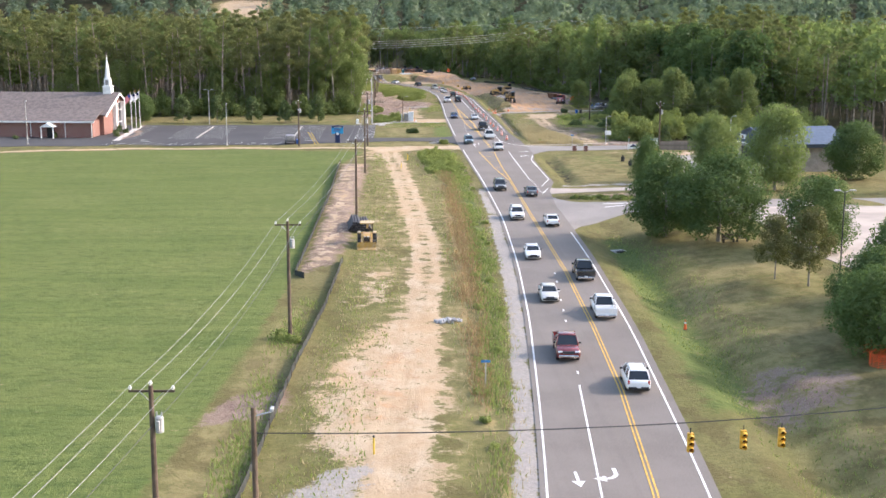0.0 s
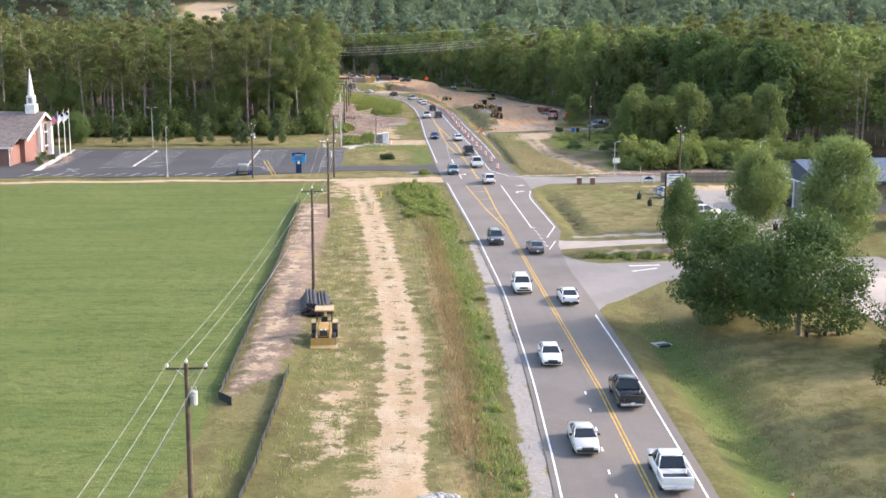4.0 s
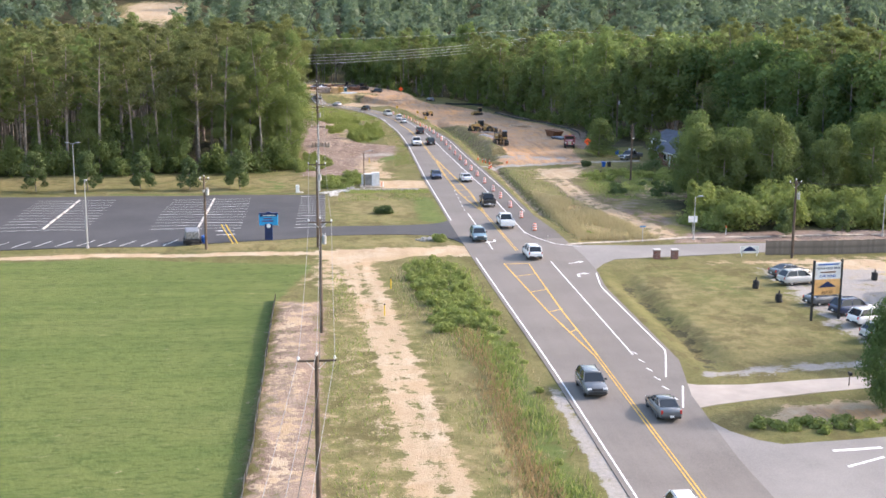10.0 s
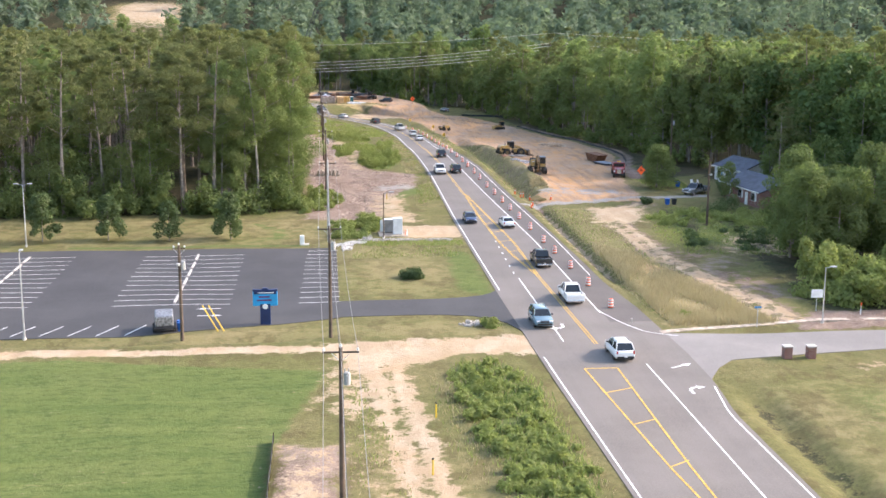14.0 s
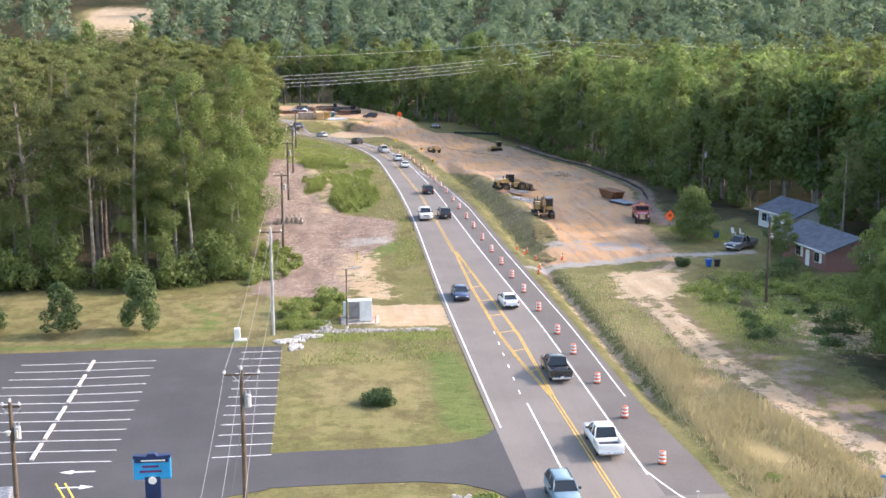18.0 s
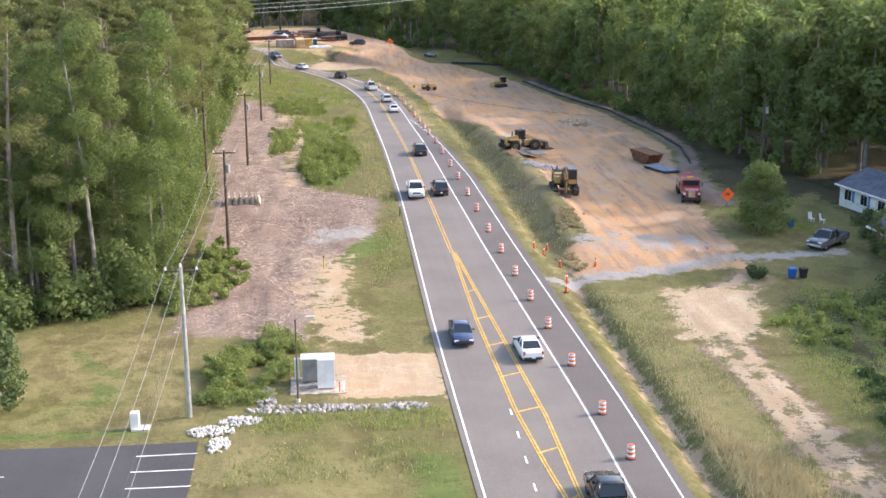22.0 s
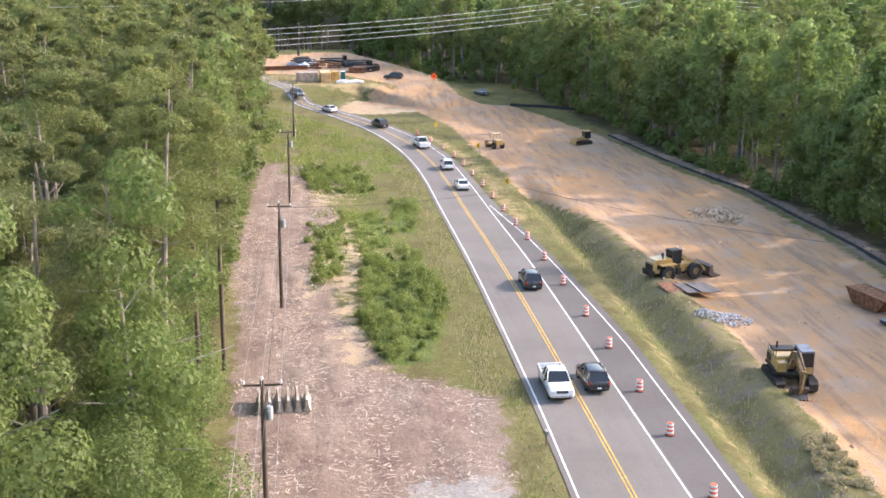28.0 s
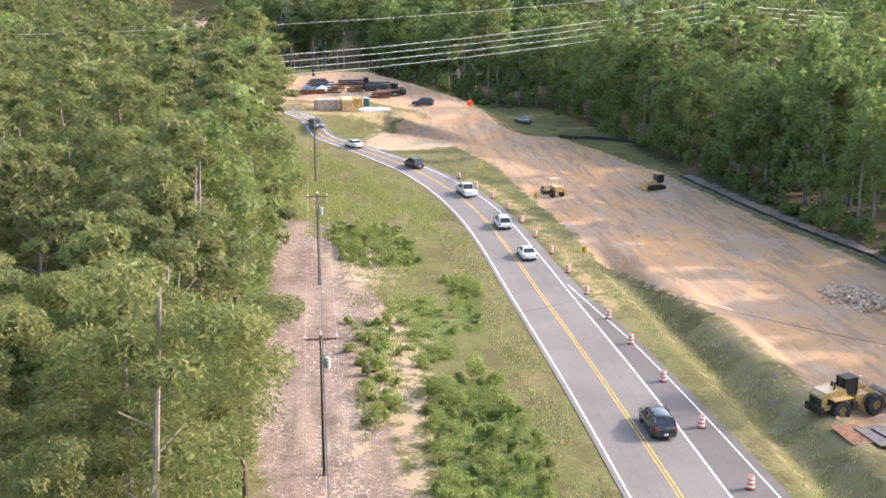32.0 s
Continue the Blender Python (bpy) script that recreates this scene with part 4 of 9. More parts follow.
TREE_KINDS = {}
for kind, count in (("pine", 6), ("broad", 6), ("poplar", 4), ("bare", 3), ("shade", 4), ("young", 3), ("oval", 2), ("cedar", 3)):
    made = []
    for k in range(count):
        rng = np.random.default_rng(100 + k + 17 * len(kind))
        if kind == "pine":
            c, t, mats = crown_pine(rng, 24, 7200, 0.4), trunk_mesh(rng, 22.6, 0.3, 16, 0.03, 0.15, 0.42), (M_PINE, M_BARK)
        elif kind == "broad":
            c, t, mats = crown_broad(rng, 20, 10.5, 3.5, 10500, 0.29, 22), trunk_mesh(rng, 18, 0.3, 12, 0.02, 0.3, 0.3), (M_BROAD, M_BARK_GREY)
        elif kind == "poplar":
            c, t, mats = crown_broad(rng, 24, 8.4, 6.5, 9000, 0.28, 36, 0.6), trunk_mesh(rng, 23, 0.26, 12, 0.02, 0.2, 0.35), (M_POPLAR, M_BARK_GREY)
        elif kind == "bare":
            c, t, mats = crown_broad(rng, 22, 7.5, 9.0, 6000, 0.28, 24), trunk_mesh(rng, 21, 0.22, 12, 0.04, 0.3, 0.4), (M_BROAD, M_BARK_GREY)
        elif kind == "shade":
            c, t, mats = crown_broad(rng, 10.4, 11.2, 0.9, 23000, 0.27, 60), trunk_mesh(rng, 8.5, 0.26, 12, 0.01, 0.5, 0.22), (M_MAPLE, M_BARK_GREY)
        elif kind == "oval":
            c, t, mats = crown_broad(rng, 7.0, 4.3, 1.7, 9000, 0.17, 36, 0.45), trunk_mesh(rng, 6.0, 0.1, 8, 0.01, 0.3, 0.3), (M_RUSTLEAF, M_BARK_GREY)
        elif kind == "young":
            c, t, mats = crown_broad(rng, 4.6, 3.0, 0.45, 3600, 0.2, 34, 0.85), trunk_mesh(rng, 4.3, 0.06, 8, 0.01, 0.3, 0.3), (M_DARKLEAF, M_BARK_GREY)
        else:
            c, t, mats = crown_broad(rng, 9, 5.8, 0.5, 12000, 0.2, 40, 0.55), trunk_mesh(rng, 8, 0.16, 8, 0.01, 0.35, 0.2), (M_DARKLEAF, M_BARK)
        made.append((shared_mesh("crown", *c, mats[0]), bm_mesh("trunk", t, mats[1])))
    TREE_KINDS[kind] = made
# the same kinds with coarser sprays, for the trees that stay far off
SPARSE_KINDS = {}
for kind, make in (("pine", lambda r: crown_pine(r, 24, 2600, 0.66)), ("broad", lambda r: crown_broad(r, 20, 11.5, 3.5, 2600, 0.66, 24)), ("poplar", lambda r: crown_broad(r, 24, 9.0, 6.5, 2400, 0.62, 28, 0.6)), ("bare", lambda r: crown_broad(r, 22, 7.5, 11.0, 2000, 0.5, 20))):
    leaf = {"pine": M_PINE, "broad": M_BROAD}.get(kind, M_POPLAR)
    SPARSE_KINDS[kind] = [(shared_mesh("crown", *make(np.random.default_rng(300 + k)), leaf), TREE_KINDS[kind][k % len(TREE_KINDS[kind])][1]) for k in range(4)]
# and with finer sprays, for the trees nearest the pole line
FINE_KINDS = {"pine": [(shared_mesh("crown", *crown_pine(np.random.default_rng(330 + k), 24, 20000, 0.22), M_PINE), TREE_KINDS["pine"][k][1]) for k in range(3)],
              "broad": [(shared_mesh("crown", *crown_broad(np.random.default_rng(340 + k), 20, 10.5, 4.0, 22000, 0.2, 20), M_BROAD), TREE_KINDS["broad"][k][1]) for k in range(3)],
              "poplar": [(shared_mesh("crown", *crown_broad(np.random.default_rng(350 + k), 24, 8.4, 6.5, 17000, 0.21, 20, 0.6), M_POPLAR), TREE_KINDS["poplar"][k][1]) for k in range(3)],
              "bare": [(shared_mesh("crown", *crown_broad(np.random.default_rng(360 + k), 22, 7.5, 9.0, 11000, 0.2, 16), M_BROAD), TREE_KINDS["bare"][k][1]) for k in range(3)]}
TREE_LABELS = {"pine": ("tall loblolly pine with bare trunk and green needle crown", "pine tree"), "broad": ("leafy green broadleaf tree at the woods' edge", "tree"),
               "poplar": ("tall pale-green poplar with narrow crown", "tree"), "bare": ("slender tree with pale bare trunk and thin crown", "tree"),
               "shade": ("round leafy green shade tree on mown grass", "tree"), "oval": ("small rusty-green tree on the grass bank", "tree"), "young": ("small young planted tree on mown lawn", "young tree"), "cedar": ("dense dark bushy evergreen tree by the street", "tree")}


def plant(kind, x, y, scale=1.0, variant=None, label=None, tall=1.0, group="", leaf=None):
    k = int(RNG.integers(len(TREE_KINDS[kind]))) if variant is None else variant
    crown, trunk = (SPARSE_KINDS[kind][k % 4] if kind in SPARSE_KINDS and (y > 425 or x > 58 or x < -38 and y > 336) else FINE_KINDS[kind][k % 3] if kind in FINE_KINDS and 330 < y < 378 and -27 < x < 20 else TREE_KINDS[kind][k])
    e = thing("pine_tree" if kind == "pine" else "tree", x, y, None, float(RNG.uniform(0, 360)), label or TREE_LABELS[kind][0], TREE_LABELS[kind][1], group)
    e.scale = (scale, scale, scale * tall)
    if leaf:
        crown = crown.copy()
        crown.materials[0] = leaf
    for name, me in (("trunk", trunk), ("crown", crown)):
        new(name, me).parent = e
    return e


def scatter(poly, step, rng, keep=1.0):
    xs, ys = [p[0] for p in poly], [p[1] for p in poly]
    X, Y = np.meshgrid(np.arange(min(xs), max(xs), step), np.arange(min(ys), max(ys), step))
    X = X.ravel() + rng.uniform(-0.42, 0.42, X.size) * step
    Y = Y.ravel() + rng.uniform(-0.42, 0.42, Y.size) * step
    ok = (inside(X, Y, poly, 0.01) > 0.5) & (rng.random(X.size) < keep)
    return X[ok], Y[ok]


def woods(name, X, Y, rng, kinds, n_leaf, size, material_of, label, h_lo=20, h_hi=27, trunks=True):
    """Many trees too deep in the wood to count, joined as one mesh for each kind of foliage."""
    for kind in sorted(set(kinds)):
        pick = rng.choice(kinds, len(X)) == kind
        proto = []
        for k in range(5):
            if kind == "pine":
                proto.append(crown_pine(rng, 24, n_leaf, size))
            else:
                proto.append(crown_broad(rng, 22, 9.5, 7, n_leaf, size, 16))
        V, Fc, off = [], [], 0
        for x, y in zip(X[pick], Y[pick]):
            v, f = proto[int(rng.integers(5))]
            s, a = rng.uniform(h_lo, h_hi) / 24, rng.uniform(0, 6.28)
            w = s * rng.uniform(0.9, 1.25)
            c, q = math.cos(a), math.sin(a)
            V.append(np.stack([(v[:, 0] * c - v[:, 1] * q) * w + x, (v[:, 0] * q + v[:, 1] * c) * w + y, v[:, 2] * s + float(height(x, y))], 1))
            Fc.append(f + off)
            off += len(v)
        if V:
            tagged(grid_mesh(name, np.concatenate(V), np.concatenate(Fc), material_of[kind]), label, "woods", kind="stuff")
    if trunks:
        V, Fc, off = [], [], 0
        a = np.arange(5) * 2 * math.pi / 5
        for x, y in zip(X, Y):
            z, lx, ly = float(height(x, y)), *rng.normal(0, 0.5, 2)
            V += [np.stack([x + np.cos(a) * 0.24, y + np.sin(a) * 0.24, np.full(5, z - 0.3)], 1), np.stack([x + lx + np.cos(a) * 0.08, y + ly + np.sin(a) * 0.08, np.full(5, z + 17)], 1)]
            Fc.append([(off + i, off + (i + 1) % 5, off + 5 + (i + 1) % 5, off + 5 + i) for i in range(5)])
            off += 10
        tagged(grid_mesh(name + "_trunks", np.concatenate(V), np.concatenate(Fc), M_BARK), "bare pine and hardwood trunks deep in the woods", "woods", kind="stuff")


rng = np.random.default_rng(5)
MATS = {"pine": M_PINE, "broad": M_BROAD, "poplar": M_POPLAR}
# west wood: the edge trees singly, the depth as stuff
EDGE_W = [(-98, 331), (-70, 330), (-40, 332), (-20, 333), (-11.5, 337), (-11.5, 352), (-13.5, 372), (-13.6, 395), (-13.6, 430), (-13.8, 470), (-15, 505), (-16.5, 540), (-19, 556)]


def edge_points(line, step, depth, rng, rows=2, side=1):
    out = []
    for (ax, ay), (bx, by) in zip(line, line[1:]):
        d = math.hypot(bx - ax, by - ay)
        nx, ny = -(by - ay) / d * side, (bx - ax) / d * side
        for i in range(max(1, int(d / step))):
            for r in range(rows):
                t, o = (i + rng.uniform(0.1, 0.9)) * step / d, r * depth + rng.uniform(0, depth * 0.7)
                out.append((ax + (bx - ax) * t + nx * o, ay + (by - ay) * t + ny * o))
    return out


for x, y in edge_points(EDGE_W, 9.0, 1.6, rng, 1):
    plant("pine" if x < -26 or rng.random() < 0.65 else "bare", x, y, float(rng.uniform(0.95, 1.2)), tall=float(rng.uniform(0.95, 1.08)))
for x, y in edge_points(EDGE_W, 5.0, 4.8, rng, 2):
    front = y < 350 and x < -25
    kind = str(rng.choice(["broad", "broad", "pine"] if front else ["broad", "broad", "broad", "poplar", "pine"] if y < 345 else ["broad", "pine", "pine", "pine"]))
    plant(kind, x, y, float(rng.uniform(0.9, 1.15)) if kind == "pine" else float(rng.uniform(0.35, 0.78)) if front else float(rng.uniform(0.5, 0.95)))
for x, y in zip(*scatter([(-52, 341), (-21.5, 341), (-21.5, 400), (-23, 462), (-44, 462)], 7.0, rng)):
    kind = str(rng.choice(["pine", "pine", "pine", "pine", "pine", "broad", "broad", "poplar"]))
    plant(kind, float(x), float(y), float(rng.uniform(0.85, 1.18)) if kind == "pine" else float(rng.uniform(0.55, 1.0)))
X, Y = scatter([(-130, 340), (-54, 340), (-46, 464), (-24, 464), (-27, 556), (-60, 640), (-190, 660)], 6.6, rng)
woods("west_woods", X, Y, rng, ["pine", "pine", "broad"], 520, 1.0, MATS, "dense pine and hardwood canopy west of the road", 21, 28)
# east wood
EDGE_E = [(10, 664), (23, 634), (30, 607), (44, 593), (50, 578), (52, 556), (59, 525), (63.5, 490), (65.5, 460), (66.5, 425), (66, 395), (74, 380), (86, 372), (90, 330), (92, 295)]
for x, y in edge_points(EDGE_E, 4.6, 4.5, rng, 2, 1):
    kind = rng.choice(["poplar", "poplar", "bare", "broad", "broad", "pine"] if y > 400 else ["pine", "broad", "broad"])
    plant(str(kind), x, y, float(rng.uniform(0.5, 1.15) if y > 400 else rng.uniform(0.85, 1.2)))
X, Y = scatter([(100, 270), (165, 270), (340, 640), (40, 650), (44, 620), (60, 596), (66, 556), (72, 500), (76, 430), (76, 400), (96, 380)], 7.8, rng)
woods("east_woods", X, Y, rng, ["broad", "broad", "poplar", "pine"], 460, 1.1, MATS, "dense hardwood and pine canopy east of the road", 14, 29)
# tall oaks that shade the houses
for x, y in ((80, 374), (84, 362), (82.5, 343), (86, 334), (83, 322), (88, 310), (86, 350), (80, 331), (90, 300)):
    plant("broad", x, y, float(rng.uniform(1.0, 1.25)), label="tall dark oak behind the houses", leaf=M_MAPLE)
# wood that closes the view behind the works yard
for x, y in edge_points([(62, 640), (34, 662), (4, 676), (-30, 690), (-80, 700), (-130, 690)], 5.5, 6, rng, 3, -1):
    if -58 < x < -34:
        continue
    plant(str(rng.choice(["poplar", "broad", "pine", "bare"])), x, y, float(rng.uniform(0.8, 1.25)), label="tall leafy tree behind the works yard")
# far slopes
X, Y = scatter([(-270, 710), (-60, 715), (10, 700), (60, 670), (360, 648), (590, 1150), (-410, 1150)], 12.0, rng)
far_ok = (inside(X, Y, [(-104, 705), (-76, 705), (-82, 855), (-120, 855)], 1) < 0.5) & (inside(X, Y, [(-54, 700), (-34, 700), (-38, 748), (-60, 748)], 1) < 0.5)
woods("far_woods", X[far_ok], Y[far_ok], rng, ["broad", "poplar", "pine"], 210, 1.7, {"pine": M_HAZEDTREE, "broad": M_HAZEDTREE, "poplar": M_HAZEDTREE}, "wooded far slopes beyond the creek in summer leaf", 22, 31, False)
X, Y = scatter([(-430, 1150), (620, 1150), (1000, 2000), (-700, 2000)], 24, rng)
woods("horizon_woods", X, Y, rng, ["broad"], 60, 4.6, {"broad": M_HAZEDTREE}, "wooded ridge on the horizon", 30, 42, False)

# ---- utility lines, lamps and signals ----
M_CERAMIC = plain("pale_insulator", (0.7, 0.7, 0.68), 0.3, vary=0.1)
M_TRANSFORMER = plain("grey_transformer_paint", (0.4, 0.41, 0.41), 0.5, vary=0.2)
M_BLACK = plain("black_rubber", (0.025, 0.025, 0.026), 0.7, vary=0.3)
M_DARKMETAL = plain("dark_steel", (0.06, 0.06, 0.065), 0.5, 0.5, vary=0.3)
M_ORANGE = plain("safety_orange_plastic", (0.75, 0.13, 0.03), 0.45, vary=0.12)
M_WHITEBAND = plain("reflective_white_band", (0.75, 0.75, 0.75), 0.4, vary=0.12)
M_SIGNALYELLOW = plain("signal_housing_yellow", (0.72, 0.4, 0.03), 0.5, vary=0.15)
M_YELLOWPLASTIC = plain("yellow_marker_plastic", (0.75, 0.5, 0.03), 0.5, vary=0.15)
M_WHITEPAINT = plain("white_paint", (0.78, 0.78, 0.76), 0.5, vary=0.12)
M_FENCECLOTH = plain("black_silt_fabric", (0.035, 0.04, 0.037), 0.9, vary=0.3)
M_LENS_DARK = plain("unlit_lens", (0.05, 0.02, 0.015), 0.2, vary=0.2)
_cache = {}


def share(key, make, material):
    """A mesh that all repeats of a part share."""
    if key not in _cache:
        _cache[key] = bm_mesh(key[-1], make(), material)
    return _cache[key]


def hang(name, me, parent, m=None, label=""):
    ob = new(name, me)
    ob.parent = parent
    if m is not None:
        ob.matrix_basis = m
    return tagged(ob, label)


def pole_shaft(h, r0=0.19, r1=0.12):
    return tube(tube(B(), (0, 0, -0.5), (0, 0, h * 0.5), r0, (r0 + r1) / 2, 10), (0, 0, h * 0.5), (0, 0, h), (r0 + r1) / 2, r1, 10)


def insulator():
    bm = tube(B(), (0, 0, 0), (0, 0, 0.1), 0.03, 0.03, 8)
    tube(bm, (0, 0, 0.08), (0, 0, 0.14), 0.09, 0.1, 8)
    return tube(bm, (0, 0, 0.14), (0, 0, 0.24), 0.07, 0.05, 8)


def transformer():
    bm = tube(B(), (0, 0, 0.2), (0, 0, 0.95), 0.21, 0.21, 12)
    tube(bm, (0, 0, 0.95), (0, 0, 1.02), 0.22, 0.15, 12)
    for a in (-0.12, 0.12):
        tube(bm, (a, 0, 1.0), (a, 0, 1.25), 0.04, 0.03, 6)
    return box(bm, (0, -0.3, 0.6), (0.12, 0.14, 0.5))


def utility_pole(x, y, h, arm=2.3, can=False, metal=False, label="weathered wooden utility pole with crossarm and insulators"):
    e = thing("utility_pole", x, y, None, float(RNG.uniform(-3, 3)), label if not metal else "grey utility pole with crossarm beside the parking lot", "utility pole", "utility poles along the road")
    mat = M_GALV if metal else M_WOOD_POLE
    hang("shaft", share(("pole", h, metal, "shaft"), lambda: pole_shaft(h), mat), e)
    if arm:
        hang("crossarm", share(("pole", arm, "crossarm"), lambda: box(B(), (0, 0.16, 0), (arm, 0.1, 0.12), 0.01), M_WOOD_POLE), e, pose(0, 0, h - 0.35))
        for s in (-1, 1):
            hang("brace", share(("pole", s, "brace"), lambda: tube(B(), (0, 0.2, -0.6), (s * 0.6, 0.2, 0), 0.02, 0.02, 5), M_GALV), e, pose(0, 0, h - 0.4))
            hang("insulator", share(("pole", "insulator"), insulator, M_CERAMIC), e, pose(s * (arm / 2 - 0.08), 0.16, h - 0.3))
        hang("insulator", share(("pole", "insulator"), insulator, M_CERAMIC), e, pose(0, 0, h))
    if can:
        hang("transformer", share(("pole", "transformer"), transformer, M_TRANSFORMER), e, pose(0.37, -0.05, h - 2.6), "grey cylindrical transformer")
    return e


def wire(pts, sag, r, material, label, name="power_line", category="cable"):
    """One span after another, hanging between the given points."""
    bm = B()
    for a, b in zip(pts, pts[1:]):
        a, b = Vector(a), Vector(b)
        n = 12
        q = [a.lerp(b, i / n) - Vector((0, 0, sag * 4 * (i / n) * (1 - i / n))) for i in range(n + 1)]
        out = (b - a).cross(Vector((0, 0, 1))).normalized()
        loft(bm, [[p + out * r, p + Vector((0, 0, r)), p - out * r, p - Vector((0, 0, r))] for p in q])
    if len(pts) > 2:
        bmesh.ops.remove_doubles(bm, verts=bm.verts, dist=r * 1.2)
    return tagged(part(name, bm, material, None), label, category)


LINE_POLES = [(-20.5, 2.0, 10.8, True), (-12.2, 58.6, 10.8, True), (-9.6, 106.8, 10.7, True), (-5.6, 170.0, 11.0, False), (-5.5, 215.6, 11.2, True), (-6.0, 258.6, 11.2, True), (-6.0, 307.8, 11.2, False),
              (-6.2, 353.3, 10.8, True), (-6.6, 401.6, 10.4, True), (-6.9, 455.6, 10.6, True), (-7.4, 520.0, 10.6, False), (-18.0, 585.0, 10.6, False)]
for i, (x, y, h, can) in enumerate(LINE_POLES):
    utility_pole(x, y, h, 2.3, can, metal=(i == 6))
top = lambda p, dx, dz: (p[0] + dx, p[1] + 0.16, float(height(p[0], p[1])) + p[2] + dz)
for dx, dz in ((-1.07, -0.08), (0, 0.22), (1.07, -0.08)):
    wire([top(p, dx, dz) for p in LINE_POLES], 0.8, 0.014, M_WIRE, "thin bare overhead conductor strung between utility poles")
wire([top(p, 0.1, -2.0) for p in LINE_POLES], 0.7, 0.022, M_BLACKWIRE, "dark neutral cable strung below the conductors")
# poles that stand apart
for x, y, h, can, arm in ((53.5, 246.8, 9.9, True, 1.6), (50.2, 316.5, 10.0, False, 0), (63.6, 383.5, 11.0, True, 0), (-20.5, 259.2, 9.5, True, 1.2), (101, 250, 10, False, 1.6), (-10.9, 384.0, 18.6, False, 0), (-11.6, 371.0, 16.5, False, 0)):
    utility_pole(x, y, h, arm, can, label="single weathered wooden service pole")
gz = lambda x, y: float(height(x, y))
wire([(53.5, 246.8, gz(53, 247) + 9.6), (101, 250, gz(101, 250) + 9.6)], 0.8, 0.018, M_BLACKWIRE, "service cable over the side street verge")
wire([(63.6, 383.5, gz(63, 383) + 10), (49, 395, gz(49, 395) + 6.5), (20, 420, gz(20, 420) + 8), (-6.6, 401.6, gz(-6, 401) + 10)], 0.6, 0.016, M_BLACKWIRE, "service drop cable crossing the earthworks")
wire([(50.2, 316.5, gz(50, 316) + 9.4), (63.6, 383.5, gz(63, 383) + 9.0)], 0.8, 0.016, M_BLACKWIRE, "service cable between wooden poles by the houses")
for x, y in ((-20.5, 259.2), (50.2, 316.5)):
    e = thing("pole_lamp", x, y, gz(x, y) + 7.6, 0, "grey area light on a bracket of the wooden pole", "lamp")
    part("bracket", tube(B(), (0, -0.15, 0), (0, -0.95, 0.25), 0.03, 0.03, 6), M_GALV, e)
    part("head", tube(B(), (0, -0.95, 0.3), (0, -0.95, 0.02), 0.2, 0.1, 10), M_TRANSFORMER, e)


def street_lamp(x, y, h, arms, label, shaft_mat=M_GALV):
    e = thing("street_lamp", x, y, None, 0, label, "street lamp", "street lamps")
    part("shaft", tube(B(), (0, 0, -0.3), (0, 0, h), 0.09, 0.055, 8), shaft_mat, e)
    part("base", tube(B(), (0, 0, -0.1), (0, 0, 0.25), 0.2, 0.17, 10), M_CONCRETE, e)
    for ax, ay in arms:
        part("arm", tube(B(), (0, 0, h - 0.1), (ax, ay, h + 0.12), 0.03, 0.03, 6), M_GALV, e)
        d = Vector((ax, ay, 0)).normalized()
        part("lamp_head", box(B(), (ax + d.x * 0.2, ay + d.y * 0.2, h + 0.13), (0.34 + 0.3 * abs(d.x), 0.34 + 0.3 * abs(d.y), 0.12), 0.03), M_TRANSFORMER, e)


street_lamp(-46.4, 307.1, 8.4, [(-0.7, 0), (0.7, 0)], "tall grey twin-head lot lamp on mown lawn")
street_lamp(-35.7, 259.9, 8.6, [(0, 0.5)], "slim grey lamp pole at the edge of church lot")
street_lamp(-78, 262, 9.0, [(0, 0.5)], "slim grey lamp pole at the edge of church lot")
street_lamp(44.9, 260.3, 5.8, [(0.5, -0.2)], "short pale street lamp beside the sidewalk")
street_lamp(72.0, 261.0, 5.8, [(0.5, -0.2)], "short pale street lamp beside the sidewalk")
street_lamp(1.7, 309.8, 6.4, [(0.9, 0.1)], "dark wooden lamp pole beside the utility cabinet", M_WOOD_POLE)
street_lamp(46.5, 124.0, 9.5, [(-0.6, 0), (0.6, 0)], "dark twin-head lot lamp behind the shade trees", M_DARKMETAL)

# span wire with traffic signals
for x, y, h in ((-7.4, 60.3, 9.0), (40.0, 63.0, 9.0)):
    e = thing("signal_pole", x, y, None, 0, "brown wooden pole that carries the signal span wire", "utility pole")
    part("shaft", pole_shaft(h, 0.18, 0.13), M_WOOD_POLE, e)
    part("bracket", tube(B(), (0, 0, h - 0.5), (0.9, 0.1, h - 0.3), 0.04, 0.04, 6), M_GALV, e)
    part("camera_box", box(B(), (0.95, 0.1, h - 0.15), (0.18, 0.5, 0.16), 0.02), M_TRANSFORMER, e)
wire([(-7.4, 60.3, gz(-7, 60) + 7.6), (40, 63, gz(40, 63) + 8.2)], 0.9, 0.03, M_BLACKWIRE, "black span wire that carries the traffic signals", "span_wire")
